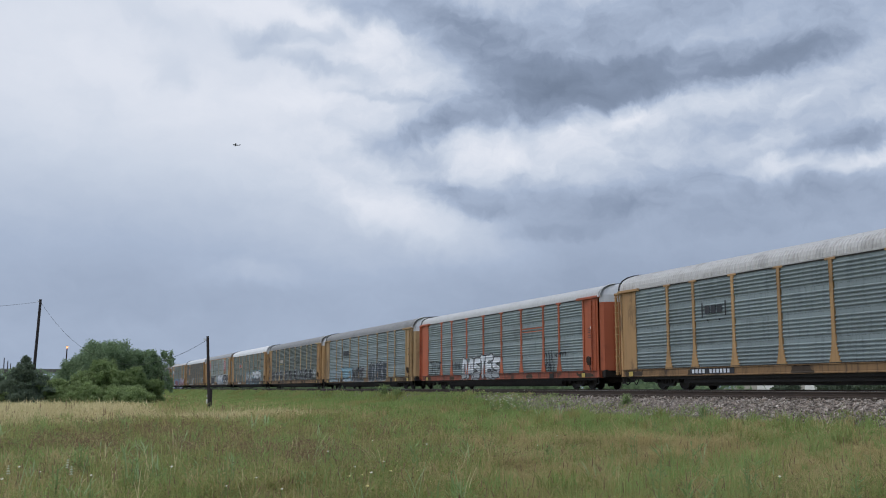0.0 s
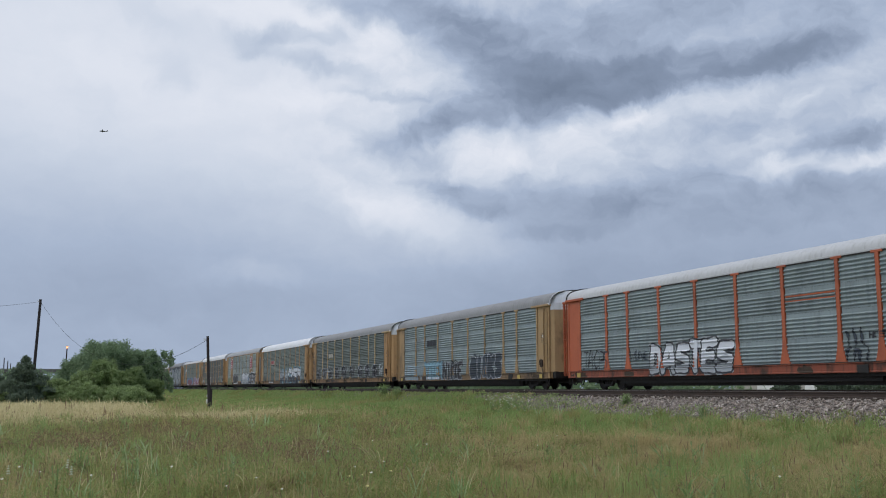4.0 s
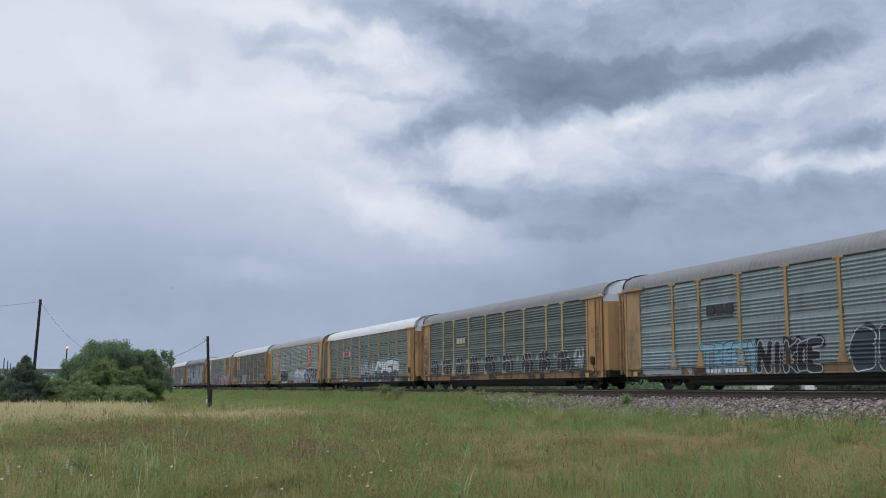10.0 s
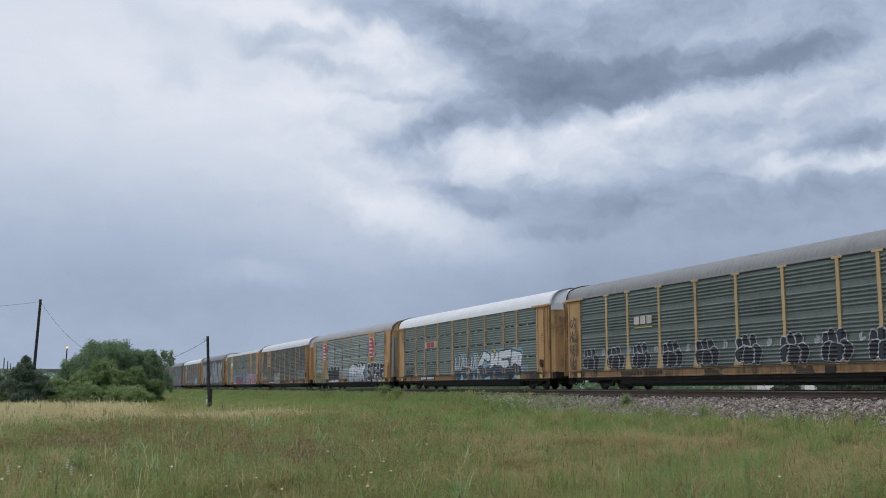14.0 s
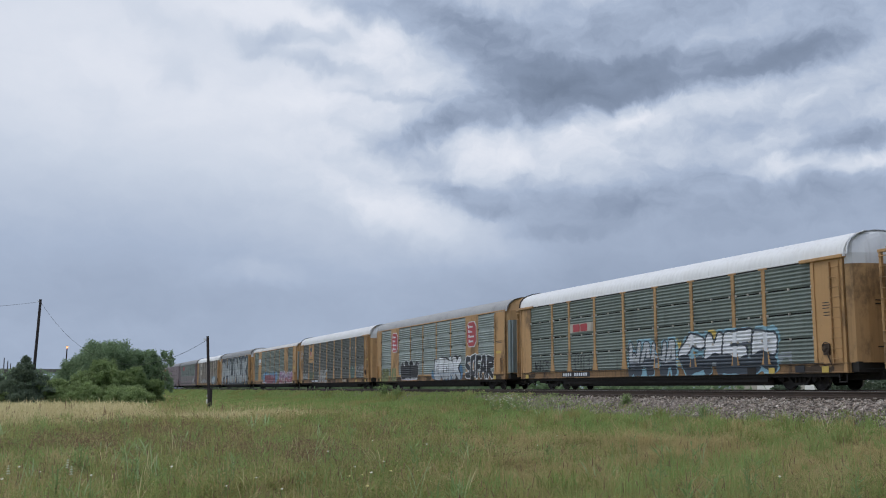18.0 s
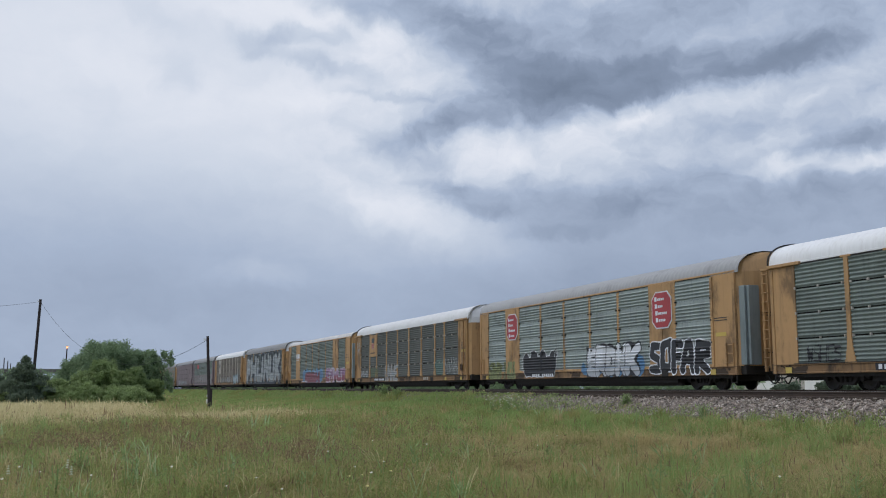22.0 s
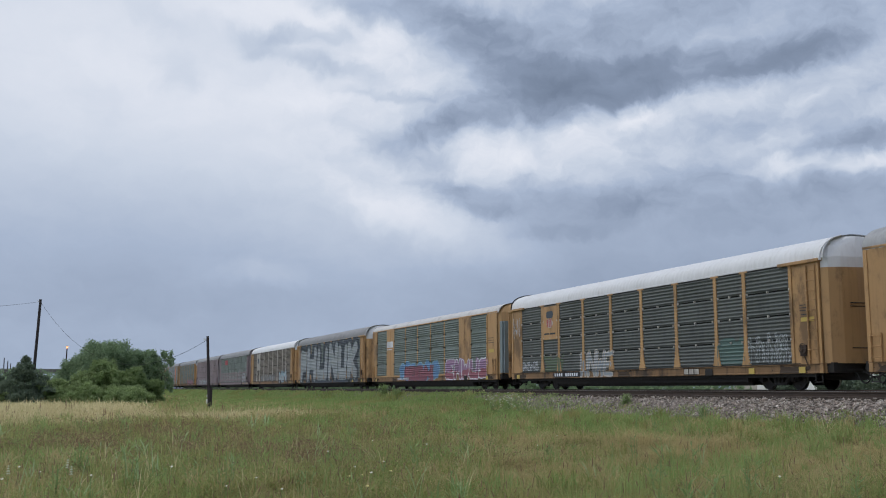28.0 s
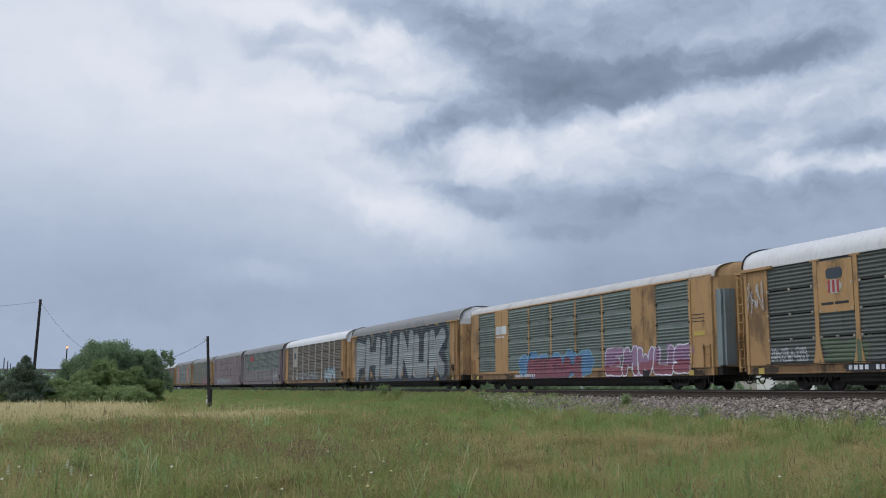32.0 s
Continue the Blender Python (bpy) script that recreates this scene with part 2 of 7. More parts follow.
# ---- building tools ----
class Geo:
    """Collects boxes, extrusions and tubes into one mesh."""

    def __init__(self):
        self.v, self.f, self.m = [], [], []

    def add(self, verts, faces, mat=0):
        n = len(self.v)
        self.v += [tuple(p) for p in verts]
        self.f += [tuple(n + i for i in f) for f in faces]
        self.m += [mat] * len(faces)
        return self

    def box(self, x0, x1, y0, y1, z0, z1, mat=0):
        c = [(x, y, z) for z in (z0, z1) for y in (y0, y1) for x in (x0, x1)]
        return self.add(c, [(0, 2, 3, 1), (4, 5, 7, 6), (0, 1, 5, 4), (2, 6, 7, 3), (0, 4, 6, 2), (1, 3, 7, 5)], mat)

    def soft_box(self, x0, x1, y0, y1, z0, z1, r=0.01, mat=0):
        """A box with chamfered edges along its length in x and z."""
        prof = [(y0 + r, z0), (y1 - r, z0), (y1, z0 + r), (y1, z1 - r), (y1 - r, z1), (y0 + r, z1), (y0, z1 - r), (y0, z0 + r)]
        return self.extrude(prof, x0, x1, mat)

    def extrude(self, prof, x0, x1, mat=0, closed=True, cap=True):
        """A profile of (y, z) points carried along x."""
        k = len(prof)
        vs = [(x0, y, z) for y, z in prof] + [(x1, y, z) for y, z in prof]
        fs = [(i, (i + 1) % k, k + (i + 1) % k, k + i) for i in range(k if closed else k - 1)]
        if closed and cap:
            fs += [tuple(range(k - 1, -1, -1)), tuple(range(k, 2 * k))]
        return self.add(vs, fs, mat)

    def tube(self, a, b, r0, r1=None, sides=8, mat=0, cap=True):
        a, b = Vector(a), Vector(b)
        r1 = r0 if r1 is None else r1
        q = (b - a).to_track_quat("Z", "Y")
        vs = []
        for p, r in ((a, r0), (b, r1)):
            vs += [p + q @ Vector((r * math.cos(2 * math.pi * i / sides), r * math.sin(2 * math.pi * i / sides), 0)) for i in range(sides)]
        fs = [(i, (i + 1) % sides, sides + (i + 1) % sides, sides + i) for i in range(sides)]
        if cap:
            fs += [tuple(range(sides - 1, -1, -1)), tuple(range(sides, 2 * sides))]
        return self.add(vs, fs, mat)

    def mesh(self, name, mats, smooth=False):
        me = bpy.data.meshes.new(name)
        me.from_pydata(self.v, [], self.f)
        for m in mats if isinstance(mats, (list, tuple)) else [mats]:
            me.materials.append(m)
        if len(me.materials) > 1:
            me.polygons.foreach_set("material_index", self.m)
        if smooth:
            me.polygons.foreach_set("use_smooth", [True] * len(self.f))
        me.update()
        return me


def part(name, geo, mats, parent, label="", at=(0, 0, 0), smooth=False):
    """One mesh object under a thing or a part. geo: a Geo, or a mesh to share."""
    me = geo.mesh(name, mats, smooth) if isinstance(geo, Geo) else geo
    ob = new(name, me)
    ob.parent = parent
    ob.location = at
    return tagged(ob, label)


def thing(name, label, category, group="", kind="", at=(0, 0, 0), data=None):
    ob = new(name, data)
    ob.location = at
    return tagged(ob, label, category, group, kind)


def array_mesh(name, verts, faces_flat, per_face, mats):
    """A mesh straight from arrays: faces_flat holds vertex numbers, per_face the corners of each face."""
    me = bpy.data.meshes.new(name)
    me.vertices.add(len(verts))
    me.vertices.foreach_set("co", np.asarray(verts, dtype=np.float32).ravel())
    me.loops.add(len(faces_flat))
    me.loops.foreach_set("vertex_index", np.asarray(faces_flat, dtype=np.int32))
    me.polygons.add(len(per_face))
    starts = np.concatenate(([0], np.cumsum(per_face)[:-1])).astype(np.int32)
    me.polygons.foreach_set("loop_start", starts)
    me.polygons.foreach_set("loop_total", np.asarray(per_face, dtype=np.int32))
    for m in mats:
        me.materials.append(m)
    me.update(calc_edges=True)
    return me


# ---- sky backdrop: a far shell of cloud that drifts slowly ----
def cloud_sky():
    mat = bpy.data.materials.new("drifting_cloud")
    mat.use_nodes = True
    nt = mat.node_tree
    nt.nodes.clear()
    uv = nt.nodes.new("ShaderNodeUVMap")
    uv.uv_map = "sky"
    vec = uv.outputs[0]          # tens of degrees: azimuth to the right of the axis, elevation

    def warp(src, scale, amount, detail, rough=0.55):
        n = node(nt, "TexNoise", Scale=scale, Detail=detail, Roughness=rough)
        nt.links.new(src, n.inputs["Vector"])
        off = nt.nodes.new("ShaderNodeVectorMath")
        off.operation = "SUBTRACT"
        nt.links.new(n.outputs["Color"], off.inputs[0])
        off.inputs[1].default_value = (0.5, 0.5, 0.5)
        res = nt.nodes.new("ShaderNodeVectorMath")
        res.operation = "MULTIPLY_ADD"
        nt.links.new(off.outputs[0], res.inputs[0])
        res.inputs[1].default_value = (amount, amount * 0.6, 0)
        nt.links.new(src, res.inputs[2])
        return res.outputs[0]

    w = warp(warp(vec, 2.4, 0.32, 3.0), 6.5, 0.24, 8.0, 0.60)
    sep = nt.nodes.new("ShaderNodeSeparateXYZ")
    nt.links.new(vec, sep.inputs[0])
    # paler towards the top and the left, blue-grey low down
    total = math_node(nt, "MULTIPLY", ramp(nt, sep.outputs[1], 0.35, 1.75), 0.31)
    total = math_node(nt, "ADD", total, 0.405)
    total = math_node(nt, "SUBTRACT", total, math_node(nt, "MULTIPLY", ramp(nt, sep.outputs[0], -0.6, 1.0), 0.10))

    def bank(az, el, wide, high, turn, amount, edge):
        nonlocal total
        m = nt.nodes.new("ShaderNodeMapping")
        m.vector_type = "TEXTURE"
        m.inputs["Location"].default_value = (az / 10, el / 10, 0)
        m.inputs["Rotation"].default_value = (0, 0, radians(turn))
        m.inputs["Scale"].default_value = (wide / 10, high / 10, 1)
        nt.links.new(w, m.inputs[0])
        ln = nt.nodes.new("ShaderNodeVectorMath")
        ln.operation = "LENGTH"
        nt.links.new(m.outputs[0], ln.inputs[0])
        mr = nt.nodes.new("ShaderNodeMapRange")
        mr.interpolation_type = "SMOOTHERSTEP"
        nt.links.new(ln.outputs["Value"], mr.inputs[0])
        for i, x in ((1, 1.0 + edge), (2, 1.0 - edge), (3, 0.0), (4, amount)):
            mr.inputs[i].default_value = x
        total = math_node(nt, "ADD", total, mr.outputs[0])

    # dark main mass
    bank(7.2, 17.6, 6.1, 1.9, 2, -0.200, 0.82)
    bank(7.5, 17.0, 3.6, 1.9, -6, -0.030, 0.95)
    bank(3.2, 19.0, 5.3, 1.8, -32, -0.210, 0.82)
    bank(-1.8, 20.9, 5.0, 1.2, -18, -0.220, 0.92)
    bank(1.5, 15.4, 3.3, 1.1, 12, -0.150, 0.82)
    bank(4.8, 15.8, 3.6, 1.1, 8, -0.130, 0.82)
    bank(-0.8, 14.6, 2.3, 0.6, 14, -0.120, 0.72)
    bank(14.5, 17.6, 7.6, 1.1, 3, -0.276, 0.77)
    bank(19.4, 17.7, 3.4, 0.7, 8, -0.140, 0.82)
    bank(11.4, 19.6, 4.1, 1.2, 6, -0.100, 0.95)
    bank(11.0, 16.4, 3.8, 0.7, 8, -0.100, 0.82)
    bank(13.7, 20.6, 7.9, 1.2, 0, -0.168, 0.95)
    bank(22.1, 18.6, 4.4, 2.0, 0, -0.154, 0.95)
    bank(-5.5, 21.3, 2.3, 0.7, -10, -0.140, 0.82)
    bank(0.5, 17.9, 2.0, 1.1, -30, -0.090, 0.80)
    bank(5.4, 21.1, 4.0, 1.0, 0, -0.110, 0.90)
    bank(21.6, 14.4, 4.2, 1.5, 4, -0.090, 0.90)
    bank(0.5, 14.8, 2.3, 0.7, 8, -0.090, 0.80)
    bank(16.3, 14.5, 3.9, 0.5, 4, -0.050, 0.80)
    # upper left: white with small grey clouds
    bank(-3.1, 18.8, 3.2, 1.3, -22, 0.050, 0.95)
    bank(-4.5, 20.0, 2.0, 0.6, -20, 0.050, 0.95)
    bank(-10.1, 20.7, 5.3, 0.8, 0, 0.090, 0.95)
    bank(-11.4, 19.2, 1.4, 0.7, 4, -0.120, 0.72)
    bank(-9.7, 19.6, 1.0, 0.7, 20, -0.070, 0.82)
    bank(-7.5, 19.9, 2.6, 0.5, 8, -0.110, 0.82)
    bank(-8.1, 18.3, 3.0, 0.4, -6, -0.100, 0.92)
    bank(-5.4, 17.8, 3.0, 0.5, -6, -0.090, 0.92)
    bank(-3.1, 16.6, 2.7, 0.3, -6, -0.120, 0.82)
    bank(-15.7, 17.3, 1.2, 0.8, -40, -0.070, 0.95)
    bank(-19.9, 15.7, 2.1, 1.2, -20, -0.040, 0.95)
    bank(-17.4, 20.3, 1.9, 0.6, -30, -0.050, 0.95)
    bank(-21.4, 17.2, 4.5, 3.7, 0, 0.050, 0.95)
    bank(-11.5, 14.3, 7.8, 3.1, -10, 0.070, 0.95)
    bank(-7.4, 16.4, 3.6, 1.2, 0, 0.050, 0.95)
    # bright band under the dark mass
    bank(4.1, 13.6, 4.2, 1.1, 4, 0.130, 0.82)
    bank(2.8, 12.6, 2.3, 1.0, 0, 0.100, 0.82)
    bank(7.4, 12.8, 2.9, 1.0, -8, 0.100, 0.92)
    bank(9.9, 15.4, 1.5, 0.6, 6, 0.220, 0.72)
    bank(9.0, 14.6, 2.6, 0.6, 10, 0.120, 0.82)
    bank(12.9, 15.6, 1.9, 0.6, 0, 0.110, 0.82)
    bank(16.3, 15.6, 2.4, 0.6, 4, 0.070, 0.92)
    bank(19.3, 14.6, 1.7, 0.8, 14, 0.120, 0.82)
    bank(14.4, 13.3, 3.9, 0.6, 6, 0.060, 0.92)
    bank(18.7, 12.0, 2.0, 0.5, 4, 0.200, 0.82)
    bank(20.9, 11.6, 2.5, 0.4, 6, 0.120, 0.92)
    bank(23.5, 12.0, 1.6, 0.4, 12, 0.150, 0.82)
    bank(17.7, 13.0, 1.8, 0.3, 10, 0.080, 0.92)
    bank(24.0, 14.6, 1.4, 0.6, 0, 0.090, 0.92)
    bank(22.3, 16.2, 2.0, 0.7, 8, 0.060, 0.95)
    bank(23.5, 13.0, 1.6, 0.8, 0, -0.120, 0.92)
    bank(21.0, 12.9, 2.5, 0.4, 4, -0.090, 0.92)
    bank(16.3, 14.0, 3.3, 0.4, 4, -0.090, 0.92)
    # grey lumps left of middle
    bank(-4.7, 14.7, 2.0, 0.8, -30, -0.080, 0.92)
    bank(-2.8, 13.6, 2.1, 0.9, -10, -0.120, 0.77)
    bank(-1.1, 12.9, 2.0, 0.6, 0, -0.070, 0.82)
    bank(-5.4, 12.3, 2.0, 0.6, -40, -0.050, 0.95)
    bank(-3.1, 11.4, 2.0, 0.6, -20, -0.060, 0.95)
    bank(1.2, 10.8, 2.6, 0.8, -14, -0.130, 0.82)
    bank(2.2, 10.1, 1.6, 0.4, 0, -0.070, 0.82)
    bank(-0.5, 11.6, 1.6, 0.6, -20, -0.100, 0.82)
    bank(4.8, 10.9, 2.6, 0.8, 4, -0.050, 0.92)
    # blue-grey lower right
    bank(9.6, 10.6, 3.5, 0.8, 4, -0.080, 0.92)
    bank(8.0, 9.9, 3.8, 0.7, -2, -0.050, 0.95)
    bank(6.7, 8.9, 2.6, 0.4, 0, -0.070, 0.82)
    bank(11.8, 9.2, 4.9, 0.9, 0, -0.050, 0.95)
    bank(15.8, 10.7, 5.3, 0.8, 4, -0.090, 0.95)
    bank(20.8, 10.1, 5.0, 1.1, 4, -0.080, 0.95)
    bank(14.6, 11.7, 3.6, 0.4, 4, -0.050, 0.95)
    # pale glow left of the train
    bank(-0.8, 9.3, 4.9, 1.4, -18, 0.150, 0.95)
    bank(-3.4, 11.1, 3.6, 1.6, -30, 0.100, 0.95)
    bank(-5.3, 8.5, 4.5, 1.6, -10, 0.050, 0.95)
    bank(-10.1, 6.3, 2.1, 0.6, -6, 0.070, 0.95)
    bank(-19.5, 7.5, 5.4, 1.8, 0, -0.030, 0.95)
    bank(-15.3, 5.1, 8.1, 1.2, 0, -0.030, 0.95)
    # ragged billows where the cloud is broken, a faint haze where it is even
    fine = noise_out(nt, w, 3.0, 9.0, 0.58, (1.0, 1.8, 1.0))
    right = math_node(nt, "MULTIPLY", ramp(nt, sep.outputs[0], -1.4, 0.2), ramp(nt, sep.outputs[1], 0.75, 1.3))
    amp = math_node(nt, "MULTIPLY_ADD", right, 0.42)
    amp.node.inputs[2].default_value = 0.11
    total = math_node(nt, "ADD", total, math_node(nt, "MULTIPLY", math_node(nt, "SUBTRACT", fine, 0.5), amp))
    cr = nt.nodes.new("ShaderNodeValToRGB")
    el = cr.color_ramp.elements
    el[0].position, el[0].color = 0.0, (0.168, 0.215, 0.305, 1)
    el[1].position, el[1].color = 0.98, (0.86, 0.89, 0.92, 1)
    for p, col in ((0.25, (0.247, 0.307, 0.425, 1)), (0.45, (0.392, 0.47, 0.615, 1)), (0.65, (0.58, 0.645, 0.76, 1)), (0.82, (0.755, 0.79, 0.875, 1))):
        e = el.new(p)
        e.color = col
    nt.links.new(total, cr.inputs[0])
    em = nt.nodes.new("ShaderNodeEmission")
    nt.links.new(cr.outputs[0], em.inputs[0])
    nt.links.new(em.outputs[0], nt.nodes.new("ShaderNodeOutputMaterial").inputs[0])

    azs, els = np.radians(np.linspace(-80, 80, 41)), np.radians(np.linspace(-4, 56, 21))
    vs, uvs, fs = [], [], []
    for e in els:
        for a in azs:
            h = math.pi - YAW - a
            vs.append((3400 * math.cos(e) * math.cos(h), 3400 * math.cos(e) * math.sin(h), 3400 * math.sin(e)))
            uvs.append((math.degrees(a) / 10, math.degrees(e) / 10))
    for j in range(20):
        for i in range(40):
            fs.append((j * 41 + i, j * 41 + i + 1, (j + 1) * 41 + i + 1, (j + 1) * 41 + i))
    me = bpy.data.meshes.new("backdrop")
    me.from_pydata(vs, [], fs)
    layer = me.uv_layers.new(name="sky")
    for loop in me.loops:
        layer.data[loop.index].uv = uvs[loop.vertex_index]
    me.materials.append(mat)
    me.polygons.foreach_set("use_smooth", [True] * len(fs))
    ob = new("backdrop", me)
    return tagged(ob, "broken grey and white overcast cloud over blue-grey sky", "sky", kind="structure")


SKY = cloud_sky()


# ---- ground and track bed ----
def smooth(a, b, t):
    """Eases from 0 at a to 1 at b."""
    t = np.clip((np.asarray(t, dtype=float) - a) / (b - a), 0, 1)
    return t * t * (3 - 2 * t)


def ground_z(x, y):
    """Flat field, a low bank up to the ballast, and lower ground beyond the track."""
    x, y = np.asarray(x, dtype=float), np.asarray(y, dtype=float)
    up = 0.10 * smooth(9, 13, y) + 0.40 * smooth(13, 20.2, y) + 0.55 * smooth(20.4, 22.2, y)
    down = 0.87 * smooth(TRACK + 2.0, TRACK + 7.0, y)
    roll = 0.07 * np.sin(x * 0.31 + 1.3) * np.sin(y * 0.43) + 0.05 * np.sin(x * 0.83 + y * 0.61)
    fade = 1 - smooth(17, 20.5, y)
    return up - down + roll * fade


def make_ground():
    xs = np.concatenate([-np.geomspace(3200, 130, 16), np.arange(-120, 40, 2.0), np.geomspace(44, 3200, 16)])
    ys = np.concatenate([-np.geomspace(3200, 24, 14), np.arange(-20, 14, 2.0), np.arange(14, 38, 0.8), np.geomspace(40, 3200, 22)])
    gx, gy = np.meshgrid(xs, ys)
    verts = np.stack([gx, gy, ground_z(gx, gy)], -1).reshape(-1, 3)
    nx, ny = len(xs), len(ys)
    i = (np.arange(ny - 1)[:, None] * nx + np.arange(nx - 1)[None, :]).ravel()
    faces = np.stack([i, i + 1, i + nx + 1, i + nx], -1)
    me = array_mesh("ground", verts, faces.ravel(), np.full(len(faces), 4), [GROUND])
    me.polygons.foreach_set("use_smooth", [True] * len(faces))
    return tagged(new("ground", me), "flat grassy field rising in a low bank to the railway", "ground", kind="structure")


make_ground()


def ballast_z(y):
    return (RAIL - 0.30 - 0.25 * smooth(TRACK - 5.5, TRACK - 6.2, y) - 0.40 * smooth(TRACK - 5.9, TRACK - 6.9, y) - 0.25 * smooth(TRACK - 6.7, TRACK - 7.2, y)
            - 0.66 * smooth(TRACK + 1.5, TRACK + 3.3, y))


def make_ballast():
    xs = np.concatenate([np.arange(-420, -80, 4.0), np.arange(-80, 60, 0.5)])
    ys = np.arange(TRACK - 7.2, TRACK + 3.9, 0.2)
    gx, gy = np.meshgrid(xs, ys)
    rng = np.random.default_rng(4)
    z = ballast_z(gy) + rng.normal(0, 0.018, gx.shape)
    verts = np.stack([gx, gy, z], -1).reshape(-1, 3)
    nx, ny = len(xs), len(ys)
    i = (np.arange(ny - 1)[:, None] * nx + np.arange(nx - 1)[None, :]).ravel()
    faces = np.stack([i, i + 1, i + nx + 1, i + nx], -1)
    bed = tagged(new("ballast", array_mesh("ballast", verts, faces.ravel(), np.full(len(faces), 4), [BALLAST])),
                 "grey-brown crushed stone ballast under the track", "ballast", kind="structure")
    # loose stones on the near shoulder
    n = 32000
    ico_v = np.array([(0, 0, 1), (0.9, 0, 0.3), (0.28, 0.85, 0.3), (-0.73, 0.53, 0.3), (-0.73, -0.53, 0.3), (0.28, -0.85, 0.3), (0.1, 0.1, -0.6)])
    ico_f = np.array([(0, 1, 2), (0, 2, 3), (0, 3, 4), (0, 4, 5), (0, 5, 1), (6, 2, 1), (6, 3, 2), (6, 4, 3), (6, 5, 4), (6, 1, 5)])
    sx = -14 - 75 * rng.random(n) ** 1.6
    sy = TRACK - 7.15 + 3.1 * rng.random(n)
    size = rng.uniform(0.022, 0.075, n)
    ang = rng.uniform(0, 6.28, n)
    flat = rng.uniform(0.55, 1.0, (n, 3))
    v = ico_v[None] * flat[:, None] * size[:, None, None] * rng.uniform(0.8, 1.2, (n, 7, 1))
    c, s = np.cos(ang)[:, None], np.sin(ang)[:, None]
    v = np.stack([v[..., 0] * c - v[..., 1] * s, v[..., 0] * s + v[..., 1] * c, v[..., 2]], -1)
    v += np.stack([sx, sy, ballast_z(sy) + size * 0.3], -1)[:, None]
    f = (ico_f[None] + 7 * np.arange(n)[:, None, None]).reshape(-1)
    tagged(new("ballast_stones", array_mesh("ballast_stones", v.reshape(-1, 3), f, np.full(n * 10, 3), [STONE])),
           "loose crushed ballast stones on the track shoulder", "stones", kind="stuff")
    return bed


make_ballast()


def make_track(y0, z0, label, near):
    track = thing("railway_track", label, "railway track", kind="structure")
    prof = [(-0.07, -0.18), (0.07, -0.18), (0.07, -0.165), (0.012, -0.145), (0.010, -0.05), (0.036, -0.038), (0.036, -0.006), (0.026, 0),
            (-0.026, 0), (-0.036, -0.006), (-0.036, -0.038), (-0.010, -0.05), (-0.012, -0.145), (-0.07, -0.165)]
    for y in (-0.755, 0.755):
        part("rail", Geo().extrude([(y + a, b) for a, b in prof], -430, 70), [RUSTY], track, "brown rusty steel rail", (0, y0, z0))
        part("rail_head", Geo().soft_box(-430, 70, y - 0.024, y + 0.024, 0.0005, 0.004, 0.001), [WORN], track, "worn bright running surface", (0, y0, z0))
    tie = Geo().soft_box(-0.11, 0.11, -1.3, 1.3, -0.36, -0.18, 0.012).mesh("tie", TIE_WOOD)
    plate = Geo().box(-0.09, 0.09, -0.94, -0.57, -0.18, -0.165).box(-0.09, 0.09, 0.57, 0.94, -0.18, -0.165).mesh("tie_plate", RUSTY)
    rnd = random.Random(5)
    rest = Geo()
    for i in range(960):
        x = 60 - i * 0.51
        if near and -132 < x < -8:
            t = part("tie", tie, None, track, at=(x + rnd.uniform(-.03, .03), y0 + rnd.uniform(-.06, .06), z0 - rnd.uniform(0, .01)))
            t.rotation_euler.z = rnd.uniform(-0.012, 0.012)
            part("tie_plate", plate, None, t, at=(0, 0, 0))
        else:
            rest.box(x - 0.11, x + 0.11, -1.3, 1.3, -0.36, -0.182)
    tagged(part("far_ties", rest, [TIE_WOOD], track, "dark creosoted wooden ties", (0, y0, z0)), kind="stuff")


make_track(TRACK, RAIL, "rusty steel rails under the train on dark ties", False)
make_track(TRACK - 4.3, RAIL - 0.04, "empty track of rusty rails on dark creosoted wooden ties", True)

# ---- the train: covered automobile carriers ----
# Side layout in metres from the car's trailing coupler line.
BAYS = [(2.45, 5.0), (5.3, 7.0), (7.28, 9.75), (10.0, 12.55), (12.85, 15.37), (15.65, 18.2), (18.5, 21.1), (21.4, 23.02), (23.3, 25.9)]
FLUSH_BAYS = [(2.4, 5.03), (7.0, 9.68), (9.92, 12.5), (12.72, 15.35), (15.56, 18.15), (18.4, 21.05), (23.2, 25.85)]
MID = PITCH_CAR / 2
LOW, TOP = 0.95, 4.70      # foot and head of the side sheets over the rail
SHEETS = 4
SHEET_H = (TOP - LOW) / SHEETS
RIBS = 5
RIB_PITCH = 0.148


def rib_profile(high, seam, even=False):
    """(outward, z) points of one side sheet: a row of pressed ribs, then a flat band, or ribs spread evenly."""
    pts = [(-0.03, seam), (0.0, seam)]
    z, out, step, count = (0.045, 0.038, 0.147, 6) if even else (0.07, 0.048, RIB_PITCH, RIBS)
    for _ in range(count):
        pts += [(0.0, z), (out, z + 0.055), (out, z + 0.075), (0.0, z + 0.115)]
        z += step
    pts += [(0.0, high - seam), (-0.03, high - seam)]
    return pts


def rib_out(z, even=False):
    """How far a side sheet stands out at the height z over the rail."""
    start, out, step, count = (0.045, 0.038, 0.147, 6) if even else (0.07, 0.048, RIB_PITCH, RIBS)
    h = (z - LOW) % SHEET_H - start
    k = h % step
    if h < 0 or h > count * step:
        return 0.0
    return out * max(0.0, min(k / 0.055, 1.0, (0.115 - k) / 0.04))


